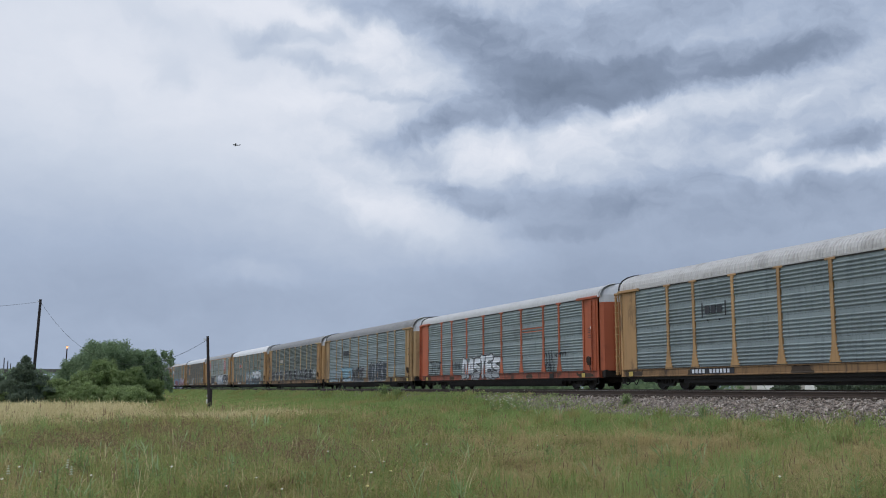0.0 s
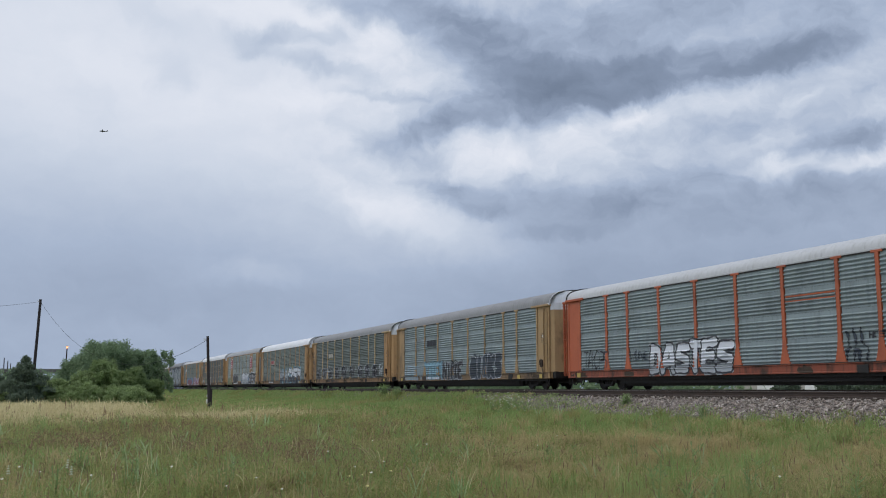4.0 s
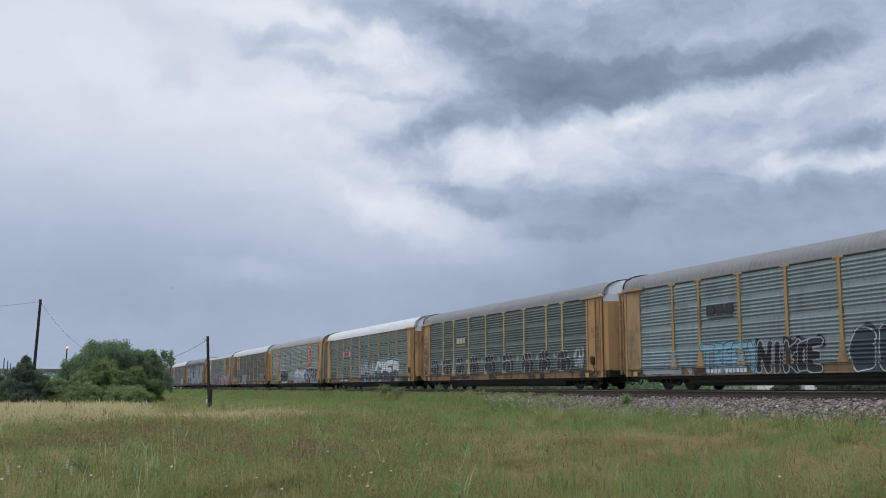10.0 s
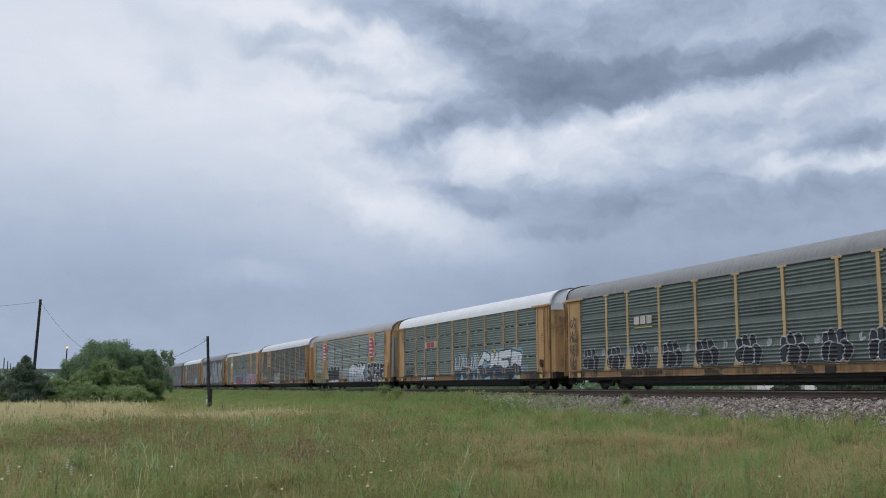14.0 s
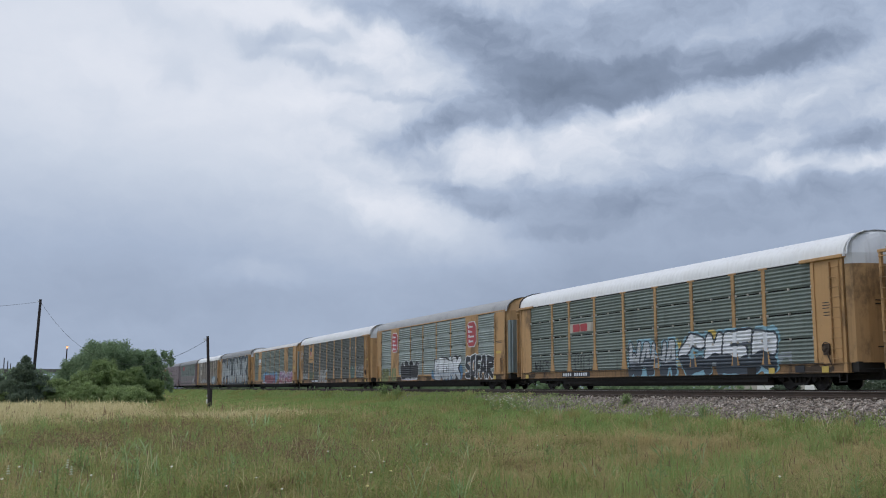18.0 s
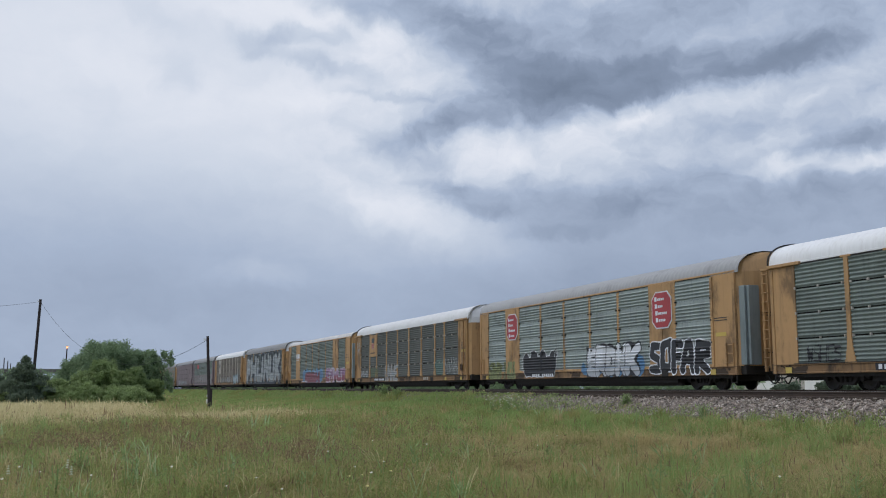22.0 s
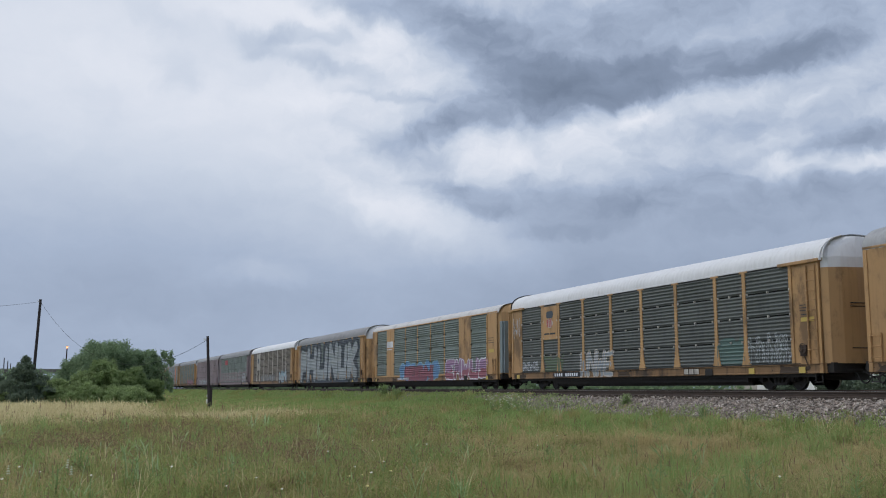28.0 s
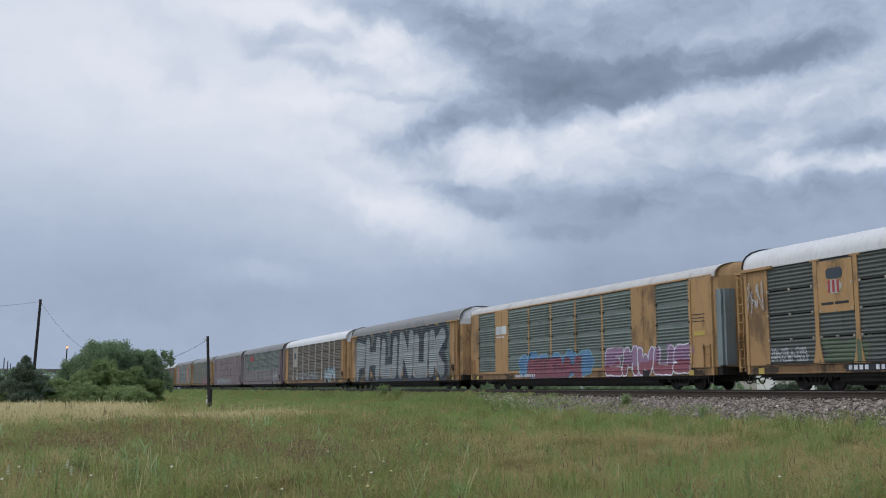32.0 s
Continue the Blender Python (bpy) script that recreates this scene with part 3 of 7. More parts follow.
def sheet_mesh(wide, mat, seam, even, cache={}):
    key = (round(wide, 2), mat.name, seam, even)
    if key not in cache:
        g = Geo()
        g.extrude([(-a, z) for a, z in rib_profile(SHEET_H, seam, even)], -wide / 2, wide / 2, closed=False)
        cache[key] = g.mesh("panel", mat)
    return cache[key]


def flared_foot(g, narrow, broad, high):
    """The foot of a strut, which sweeps out in a hollow curve towards the sill."""
    y, n = -HALF, 6
    rows = [(narrow + (broad - narrow) * (1 - k / n) ** 2.2, LOW - 0.03 + high * k / n) for k in range(n + 1)]
    ring = [(w, z) for w, z in rows] + [(-w, z) for w, z in rows[::-1]]
    k = len(ring)
    g.add([(x, y - 0.056, z) for x, z in ring] + [(x, y + 0.05, z) for x, z in ring],
          [(i, i + 1, k - 2 - i, k - 1 - i) for i in range(n)] + [(i, k + i, k + (i + 1) % k, (i + 1) % k) for i in range(k)])


# a strut between bays: flat bar, flared foot and head plate
def post_mesh(kind, mat, cache={}):
    key = (kind, mat.name)
    if key not in cache:
        g = Geo()
        y = -HALF
        if kind == "tee":
            g.soft_box(-0.085, 0.085, y - 0.05, y + 0.06, LOW - 0.02, TOP - 0.02, 0.012)
            g.soft_box(-0.26, 0.26, y - 0.055, y + 0.06, TOP - 0.07, TOP + 0.02, 0.012)
            flared_foot(g, 0.085, 0.30, 1.25)
        elif kind == "plain":
            g.soft_box(-0.10, 0.10, y - 0.05, y + 0.06, LOW - 0.02, TOP - 0.02, 0.012)
            flared_foot(g, 0.10, 0.28, 1.15)
            g.soft_box(-0.25, 0.25, y - 0.055, y + 0.06, TOP - 0.06, TOP + 0.02, 0.012)
        else:
            g.soft_box(-0.10, 0.10, y - 0.03, y + 0.06, LOW - 0.02, TOP + 0.02, 0.012)
        cache[key] = g.mesh("post", mat)
    return cache[key]


def roof_profile(low):
    """Half of the roof's arch, from the eave to the ridge."""
    rise = {False: 1.0, True: 0.72}.get(low, low)
    return [(y, 4.76 + (z - 4.76) * rise) for y, z in ((-1.62, 4.76), (-1.61, 4.93), (-1.55, 5.12), (-1.40, 5.31), (-1.13, 5.48), (-0.76, 5.60), (-0.35, 5.665), (0, 5.68))]


def make_roof(ribbed, low):
    """The arched roof, with transverse pressed ribs."""
    half = roof_profile(low)
    prof = half + [(-y, z) for y, z in half[-2::-1]]
    g = Geo()
    k = len(prof)
    stations = []
    x = -13.22
    step = 0.17 if ribbed else 0.30
    while x < 13.2:
        stations += [(x, 0.0), (x + step * 0.55, 0.0), (x + step * 0.66, 0.02 if ribbed else 0.006), (x + step * 0.9, 0.02 if ribbed else 0.006)]
        x += step
    stations.append((13.22, 0.0))
    vs = []
    for sx, lift in stations:
        for y, z in prof:
            s = 1 + lift / 1.6
            vs.append((sx, y * s, z + lift * (z - 4.7)))
    fs = [(j * k + i, j * k + i + 1, (j + 1) * k + i + 1, (j + 1) * k + i) for j in range(len(stations) - 1) for i in range(k - 1)]
    g.add(vs, fs)
    g.add(vs[:k], [tuple(range(k))]).add(vs[-k:], [tuple(range(k - 1, -1, -1))])
    return g


def ladder_geo(x0, x1, y, z0, z1, step=0.36):
    g = Geo()
    for x in (x0, x1):
        g.box(x - 0.02, x + 0.02, y - 0.03, y + 0.03, z0, z1)
    z = z0 + 0.15
    while z < z1:
        g.tube((x0 - 0.02, y - 0.055, z), (x1 + 0.02, y - 0.055, z), 0.017, sides=6)
        z += step
    return g


def end_geo(sign, hood, low):
    """A bulged end wall with two door leaves; the upper part takes the hood's paint."""
    g = Geo()
    outline = [(-1.55, 13.18), (-1.42, 13.42), (-1.0, 13.62), (-0.4, 13.74), (0.4, 13.74), (1.0, 13.62), (1.42, 13.42), (1.55, 13.18)]
    split = 4.42 if hood else 4.95
    heights = [(0.95, 0), (split, 0), (split, 1), (4.80, 1), (5.20, 1), (5.44, 1), (5.58, 1)] if hood else [(0.95, 0), (4.80, 0), (5.20, 0), (5.44, 0), (5.60, 0)]
    rows = []
    rise = {False: 1.0, True: 0.72}.get(low, low)
    heights = [(z if z < 4.85 else 4.76 + (z - 4.76) * rise, m) for z, m in heights]
    for z, m in heights:
        lean = 0.0 if z < 4.8 else (z - 4.8) * 0.20
        shrink = 1.0 if z < 4.85 else max(0.25, math.sqrt(max(0.0, 1 - ((z - 4.8) / (0.92 * rise)) ** 2)))
        rows.append([(sign * (x - lean * 0.9), y * shrink, z) for y, x in outline])
    n = len(outline)
    fs, ms, base = [], [], [0]
    for j in range(1, len(rows)):
        base.append(base[-1] if heights[j][0] == heights[j - 1][0] else base[-1] + n)
    for j in range(len(rows) - 1):
        a, b = base[j], base[j + 1]
        if a != b:
            fs += [(a + i, a + i + 1, b + i + 1, b + i) if sign > 0 else (a + i + 1, a + i, b + i, b + i + 1) for i in range(n - 1)]
            ms += [heights[j + 1][1]] * (n - 1)
    fs.append(tuple(base[-1] + i for i in (range(n) if sign > 0 else range(n - 1, -1, -1))))
    ms.append(heights[-1][1])
    kept = [p for j, row in enumerate(rows) if j == 0 or base[j] != base[j - 1] for p in row]
    g.add(kept, fs)
    g.m = ms
    return g


def trim_geo(low):
    g = Geo()
    pts = [Vector((13.24 + 0.05 * i, y - 0.02, z + 0.02)) for i, (y, z) in enumerate(roof_profile(low)[:6])]
    for a, b in zip(pts, pts[1:]):
        g.tube(a, b, 0.022, sides=6)
    return g.box(13.05, 13.3, -1.70, -1.60, 4.68, 4.80)


def back_trim_geo(low):
    g = Geo()
    pts = [Vector((-13.25, y - 0.03, z + 0.025)) for y, z in roof_profile(low)]
    for a, b in zip(pts, pts[1:]):
        g.tube(a, b, 0.035, sides=6)
    return g


def hose_geo(s):
    g = Geo()
    pts = [Vector((s * (13.5 + 0.75 * t), -0.45 + 0.1 * t, 0.66 - 0.42 * math.sin(math.pi * min(t, 0.85)))) for t in np.linspace(0, 1, 9)]
    for a, b in zip(pts, pts[1:]):
        g.tube(a, b, 0.03, sides=6, cap=False)
    return g.tube((s * 13.45, -1.2, 0.72), (s * 13.75, -0.3, 0.74), 0.018, sides=5)


def truck_geo():
    """A freight bogie: two cast side frames, bolster, springs and bearings."""
    g = Geo()
    for y in (-1.02, 1.02):
        s = 1 if y > 0 else -1
        a, b = y - 0.07, y + 0.07
        g.add([(-1.15, a, 0.36), (-0.45, a, 0.66), (0.45, a, 0.66), (1.15, a, 0.36), (1.15, a, 0.52), (0.5, a, 0.80), (-0.5, a, 0.80), (-1.15, a, 0.52),
               (-1.15, b, 0.36), (-0.45, b, 0.66), (0.45, b, 0.66), (1.15, b, 0.36), (1.15, b, 0.52), (0.5, b, 0.80), (-0.5, b, 0.80), (-1.15, b, 0.52)],
              [(0, 1, 6, 7), (1, 2, 5, 6), (2, 3, 4, 5), (8, 15, 14, 9), (9, 14, 13, 10), (10, 13, 12, 11), (0, 8, 9, 1), (1, 9, 10, 2), (2, 10, 11, 3),
               (3, 11, 12, 4), (4, 12, 13, 5), (5, 13, 14, 6), (6, 14, 15, 7), (7, 15, 8, 0)])
        g.add([(-0.75, a, 0.55), (-0.40, a, 0.17), (0.40, a, 0.17), (0.75, a, 0.55), (0.62, a, 0.58), (0.34, a, 0.27), (-0.34, a, 0.27), (-0.62, a, 0.58),
               (-0.75, b, 0.55), (-0.40, b, 0.17), (0.40, b, 0.17), (0.75, b, 0.55), (0.62, b, 0.58), (0.34, b, 0.27), (-0.34, b, 0.27), (-0.62, b, 0.58)],
              [(0, 1, 6, 7), (1, 2, 5, 6), (2, 3, 4, 5), (8, 15, 14, 9), (9, 14, 13, 10), (10, 13, 12, 11), (0, 8, 9, 1), (1, 9, 10, 2), (2, 10, 11, 3),
               (3, 11, 12, 4), (4, 12, 13, 5), (5, 13, 14, 6), (6, 14, 15, 7), (7, 15, 8, 0)])
        for x in (-0.22, 0, 0.22):
            g.tube((x, y, 0.27), (x, y, 0.60), 0.075, sides=8)
        for x in (-0.89, 0.89):
            g.tube((x, y + s * 0.02, 0.41), (x, y + s * 0.14, 0.41), 0.11, sides=10)
    g.box(-0.22, 0.22, -1.05, 1.05, 0.58, 0.74)
    return g


def wheelset_geo():
    g = Geo()
    g.tube((0, -1.02, 0), (0, 1.02, 0), 0.07, sides=10)
    for s in (-1, 1):
        g.tube((0, s * 0.70, 0), (0, s * 0.73, 0), 0.435, sides=24)
        g.tube((0, s * 0.73, 0), (0, s * 0.825, 0), 0.41, 0.405, sides=24, mat=1, cap=False)
        g.tube((0, s * 0.80, 0), (0, s * 0.824, 0), 0.40, 0.40, sides=24)
        for k in range(5):
            a = k * 2 * math.pi / 5
            g.tube((0.24 * math.cos(a), s * 0.82, 0.24 * math.sin(a)), (0.24 * math.cos(a), s * 0.832, 0.24 * math.sin(a)), 0.06, sides=6)
    return g


TRUCK_ME, WHEEL_ME = truck_geo().mesh("truck", BLACK), wheelset_geo().mesh("wheelset", [BLACK, WORN])
COUPLER_ME = (Geo().box(-0.1, 0.62, -0.07, 0.07, 0.72, 0.90).box(0.5, 0.66, -0.16, 0.10, 0.68, 0.94).tube((0.1, -0.32, 0.66), (0.62, -0.30, 0.42), 0.03, sides=6)
              .tube((0.0, 0.3, 0.70), (0.62, 0.26, 0.45), 0.03, sides=6)).mesh("coupler", BLACK)
PLACARD = Geo().box(-0.17, 0.17, -0.012, 0.0, -0.11, 0.11).mesh("reflector", SP_YELL)
MISC = {}
CARS, WHEELS = [], []


def shared(store, key, make):
    if key not in store:
        store[key] = make()
    return store[key]


def under_geo():
    g = Geo()
    g.box(-13.3, 13.3, -0.35, 0.35, 0.36, 0.95).box(-8.5, 8.5, -1.3, -1.2, 0.30, 0.9).box(-8.4, 8.4, -1.0, -0.9, 0.17, 0.9).box(-8.5, 8.5, 0.9, 1.0, 0.2, 0.9).box(-12.6, 12.6, -1.45, -1.35, 0.47, 0.9)
    g.box(-13.0, 13.0, -1.5, 1.5, 0.86, 0.97)
    for x in np.arange(-8.4, 8.5, 1.4):
        g.add([(x - .05, -1.5, 0.62), (x - .05, -0.35, 0.40), (x - .05, 0.35, 0.40), (x - .05, 1.5, 0.62), (x - .05, 1.5, 0.9), (x - .05, -1.5, 0.9),
               (x + .05, -1.5, 0.62), (x + .05, -0.35, 0.40), (x + .05, 0.35, 0.40), (x + .05, 1.5, 0.62), (x + .05, 1.5, 0.9), (x + .05, -1.5, 0.9)],
              [(0, 1, 2, 3, 4, 5), (11, 10, 9, 8, 7, 6), (0, 6, 7, 1), (1, 7, 8, 2), (2, 8, 9, 3)])
    g.extrude([(-1.2, 0.40), (-0.7, 0.36), (-0.6, 0.6), (-1.2, 0.6)], -1.6, 1.2)
    g.tube((3.0, -0.9, 0.58), (5.2, -0.9, 0.58), 0.2, sides=12)
    g.tube((-13, -0.55, 0.56), (13, -0.55, 0.56), 0.03, sides=6)
    return g


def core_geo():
    """A solid black box standing in for the shade inside, behind the side sheets."""
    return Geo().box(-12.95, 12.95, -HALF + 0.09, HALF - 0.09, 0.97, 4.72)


LIFT = 0.09      # the smooth-sided cars carry their sheets this much higher


def build_car(n, paint, sheet, roof, style, label, hood=None, post="tee", seam=0.004, ribbed=False, post_paint=None, low=False, even=False, clips=False):
    """One car; style 'framed' has bays between struts, 'flush' has a smooth painted side with recessed bays."""
    car = thing("autorack_car", label, "rail car", "cars of the freight train", at=(0, TRACK, RAIL))
    CARS.append((n, car))
    post_paint = post_paint or paint
    y = -HALF
    up = LIFT if style == "flush" else 0.0
    part("underframe", shared(MISC, "under", lambda: under_geo().mesh("underframe", BLACK)), None, car, "grimy black steel underframe")
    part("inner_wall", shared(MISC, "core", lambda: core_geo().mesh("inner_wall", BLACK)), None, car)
    part("roof", shared(MISC, ("roof", roof.name, ribbed, low), lambda: make_roof(ribbed, low).mesh("roof", roof, not ribbed)), None, car)
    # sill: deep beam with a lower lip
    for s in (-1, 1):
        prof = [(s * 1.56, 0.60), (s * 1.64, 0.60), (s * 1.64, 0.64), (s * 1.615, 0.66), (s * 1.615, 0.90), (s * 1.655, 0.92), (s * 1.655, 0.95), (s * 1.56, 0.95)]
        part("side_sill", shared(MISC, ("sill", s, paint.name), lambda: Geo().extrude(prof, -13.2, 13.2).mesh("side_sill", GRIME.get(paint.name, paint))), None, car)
        part("top_rail", shared(MISC, ("rail", s, style, paint.name, roof.name),
             lambda: Geo().soft_box(-13.2, 13.2, min(s * 1.55, s * 1.635), max(s * 1.55, s * 1.635), TOP + up, TOP + up + 0.075, 0.01)
             .mesh("top_rail", paint if style == "flush" else roof)), None, car)
    # far side: one ribbed wall
    part("far_side", shared(MISC, ("far", sheet.name), lambda: Geo().extrude([(HALF + a, LOW + i * SHEET_H + z) for i in range(SHEETS) for a, z in rib_profile(SHEET_H, 0.004)],
                                                                           -12.9, 12.9, closed=False).mesh("far_side", sheet)), None, car)
    # black strips paint the shaded, partly rusty gap under the roof and lower seam
    if style == "framed":
        part("gutter", shared(MISC, "gutter", lambda: Geo().box(-12.9, 12.9, y - 0.035, y + 0.05, TOP - 0.045, TOP + 0.004).box(-12.0, 12.0, y - 0.062, y + 0.02, LOW - 0.004, LOW + 0.026).mesh("gutter", BLACK)), None, car, "black strips painted for the shaded, rusty gap under the roof and the lower seam")
    bays = BAYS if style == "framed" else FLUSH_BAYS
    for a, b in bays:
        for i in range(SHEETS):
            part("panel", sheet_mesh(b - a + 0.06, sheet, seam, even), None, car, at=((a + b) / 2 - MID, y, LOW + up + i * SHEET_H))
    if up:
        part("lower_rail", shared(MISC, ("lower", paint.name), lambda: Geo().soft_box(-12.9, 12.9, y - 0.03, y + 0.06, LOW - 0.02, LOW + LIFT + 0.02, 0.01).mesh("lower_rail", paint)), None, car)
    if clips:
        clip = shared(MISC, "clip", lambda: Geo().soft_box(-0.03, 0.03, -0.075, 0.0, -0.045, 0.045, 0.01).mesh("clip", CREAM))
        for a, b in bays:
            for i in range(1, SHEETS):
                for cx in (a + 0.05, (a + b) / 2, b - 0.05):
                    part("clip", clip, None, car, at=(cx - MID, y, LOW + i * SHEET_H))
    elif style == "flush":
        clip = shared(MISC, "dark clip", lambda: Geo().soft_box(-0.05, 0.05, -0.075, 0.0, -0.035, 0.035, 0.01).mesh("clip", BLACK))
        for a, b in bays:
            for i in range(1, SHEETS):
                for cx in (a + 0.03, b - 0.03):
                    part("clip", clip, None, car, at=(cx - MID, y, LOW + up + i * SHEET_H))
        # a black strip drawn as the shaded gap over the smooth side's sheets
        part("panel_gap", shared(MISC, "panel gap", lambda: Geo().box(-11.8, 11.55, y - 0.028, y + 0.03, TOP + up - 0.03, TOP + up + 0.004).mesh("panel_gap", BLACK)), None, car)
    if style == "framed":
        for (a, b), (c, d) in zip(bays, bays[1:]):
            part("post", post_mesh(post, post_paint), None, car, at=((b + c) / 2 - MID, 0, 0))
    else:
        for (a, b), (c, d) in zip(bays, bays[1:]):
            if c - b < 0.5:
                part("post", post_mesh("flat", paint), None, car, at=((b + c) / 2 - MID, 0, 0))
            else:
                key = ("blank", round(c - b, 2), paint.name)
                w = (c - b) / 2
                part("side_plate", shared(MISC, key, lambda: Geo().soft_box(-w, w, y - 0.035, y + 0.05, LOW - 0.02, TOP + up + 0.01, 0.01).box(-0.02, 0.02, y - 0.055, y - 0.03, LOW, TOP)
                     .mesh("side_plate", paint)), None, car, at=((b + c) / 2 - MID, 0, 0))
    # corner sections, ladders, lintels
    for s in (-1, 1):
        x_in = bays[0][0] - MID if s < 0 else bays[-1][1] - MID
        x_out = s * 13.17
        a, b = min(x_in, x_out), max(x_in, x_out)
        part("corner_plate", shared(MISC, ("corner", s, style, paint.name), lambda: Geo().soft_box(a, b, y - 0.02, y + 0.06, LOW - 0.02, TOP + up, 0.012)
             .soft_box(x_in - 0.06, x_in + 0.10 if s > 0 else x_in + 0.06, y - 0.06, y - 0.02, LOW, TOP, 0.01).mesh("corner_plate", paint)), None, car)
        part("corner_post", shared(MISC, ("cpost", s, paint.name), lambda: Geo().soft_box(min(x_out, x_out - s * 0.16), max(x_out, x_out - s * 0.16), y - 0.05, y + 0.22, 0.60, TOP + 0.05, 0.015)
             .mesh("corner_post", paint)), None, car)
        if style == "framed":
            lo, hi = (x_in - 0.55, x_out + 0.08) if s > 0 else (x_out - 0.08, x_in + 0.4)
            part("lintel", shared(MISC, ("lintel", s, post_paint.name), lambda: Geo().soft_box(lo, hi, y - 0.14, y + 0.06, TOP - 0.06, TOP + 0.06, 0.012).mesh("lintel", post_paint)), None, car)
            if s < 0:
                part("corner_ladder", shared(MISC, ("tladder", paint.name), lambda: ladder_geo(x_out - 0.46, x_out - 0.14, y - 0.03, 0.72, 4.62).soft_box(x_out - 0.50, x_out - 0.40, y - 0.05, y + 0.05, 0.7, 4.66, 0.01)
                     .soft_box(x_out - 0.52, x_out + 0.05, y - 0.08, y + 0.04, 4.6, 4.70, 0.01).mesh("corner_ladder", paint)), None, car)
        lx = (x_out - s * 0.62, x_out - s * 0.16)
        if s > 0 or style == "flush":
            part("ladder", shared(MISC, ("ladder", s, style, paint.name), lambda: ladder_geo(min(lx), max(lx), y - 0.07, 0.95, 4.55 if style == "framed" else 1.9).mesh("ladder", paint)), None, car)
        part("end_wall", shared(MISC, ("end", s, paint.name, hood.name if hood else "", low), lambda: end_geo(s, hood, low).mesh("end_wall", [paint, hood or paint])), None, car)
        for z in (1.5, 3.0, 3.12):
            part("grab_bar", shared(MISC, ("grab", s, z), lambda: Geo().tube((s * 13.72, -0.75, z), (s * 13.80, 0.6, z), 0.02, sides=6).mesh("grab_bar", BLACK)), None, car)
        part("door_seam", shared(MISC, ("seam", s), lambda: Geo().box(min(s * 13.6, s * 13.765), max(s * 13.6, s * 13.765), -0.02, 0.02, 1.0, 4.7).mesh("door_seam", BLACK)), None, car)
        if hood and s > 0:
            trim = shared(MISC, ("trim", low, hood.name), lambda: trim_geo(low).mesh("roof_trim", hood))
            part("roof_trim", trim, None, car, "curved lip at the roof's end")
            far_trim = shared(MISC, ("trim back", low), lambda: back_trim_geo(low).mesh("roof_trim", BLACK))
            part("roof_trim", far_trim, None, car, "black curved trim at the roof's end")
        if style == "flush" and s > 0:
            part("end_door", shared(MISC, ("edoor", s), lambda: Geo().soft_box(min(s * 13.2, s * 13.62), max(s * 13.2, s * 13.62), -1.50, -1.42, 1.0, 4.2, 0.015)
                 .soft_box(min(s * 13.45, s * 13.78), max(s * 13.45, s * 13.78), -1.40, -0.9, 1.0, 4.2, 0.03).mesh("end_door", [GALV])), None, car, "dull grey folding end door")
        part("end_frame", shared(MISC, ("eframe", s), lambda: Geo().box(min(s * 13.1, s * 13.5), max(s * 13.1, s * 13.5), -1.45, 1.45, 0.62, 0.98).mesh("end_frame", BLACK)), None, car)
        part("step", shared(MISC, ("step", s), lambda: Geo().tube((s * 12.75, y - 0.02, 0.55), (s * 12.75, y - 0.02, 0.28), 0.02, sides=6)
             .tube((s * 13.1, y - 0.02, 0.55), (s * 13.1, y - 0.02, 0.28), 0.02, sides=6).tube((s * 12.73, y - 0.02, 0.28), (s * 13.12, y - 0.02, 0.28), 0.02, sides=6).mesh("step", BLACK)), None, car)
        part("air_hose", shared(MISC, ("hose", s), lambda: hose_geo(s).mesh("air_hose", RUBBER)), None, car, "black rubber air hose")
        c = part("coupler", COUPLER_ME, None, car, at=(s * 13.62, 0, 0))
        if s < 0:
            c.rotation_euler.z = math.pi
        truck = part("truck", TRUCK_ME, None, car, "grimy black four-wheel bogie", (s * 10.05, 0, 0))
        for wx in (-0.89, 0.89):
            w = part("wheelset", WHEEL_ME, None, truck, at=(wx, 0, 0.41))
            WHEELS.append((n, w, wx))
    # hand brake wheel, gladhand box and small plates on the corner nearest the leading end
    bx = bays[-1][1] - MID + 0.62
    g = Geo()
    for k in range(16):
        a0, a1 = k * math.pi / 8, (k + 1) * math.pi / 8
        g.tube((0.19 * math.cos(a0), 0, 0.19 * math.sin(a0)), (0.19 * math.cos(a1), 0, 0.19 * math.sin(a1)), 0.018, sides=5)
    for k in range(3):
        g.tube((0, 0, 0), (0.18 * math.cos(k * 2.09), 0, 0.18 * math.sin(k * 2.09)), 0.015, sides=5)
    g.box(-0.16, 0.12, 0.02, 0.10, -0.26, 0.14)
    g.tube((0, 0.05, -0.2), (0.2, 0.05, -0.62), 0.02, sides=5)
    if style == "framed":
        part("brake_wheel", shared(MISC, "brake", lambda: g.mesh("brake_wheel", RUSTY)), None, car, "dark rusty hand brake wheel", (bx, y - 0.12, 1.5))
    for x in (-12.3, 9.2, 12.1) if n % 2 else (-12.0, 11.6):
        part("reflector", PLACARD, None, car, "small yellow plate", (x, y - 0.055, 0.73))
    part("plate", shared(MISC, "plate", lambda: Geo().box(-0.26, 0.26, -0.012, 0, -0.14, 0.14).mesh("plate", BLACK)), None, car, "small dark data plate", (8.0 if n % 3 else 6.4, y - 0.055, 0.73))
    return car


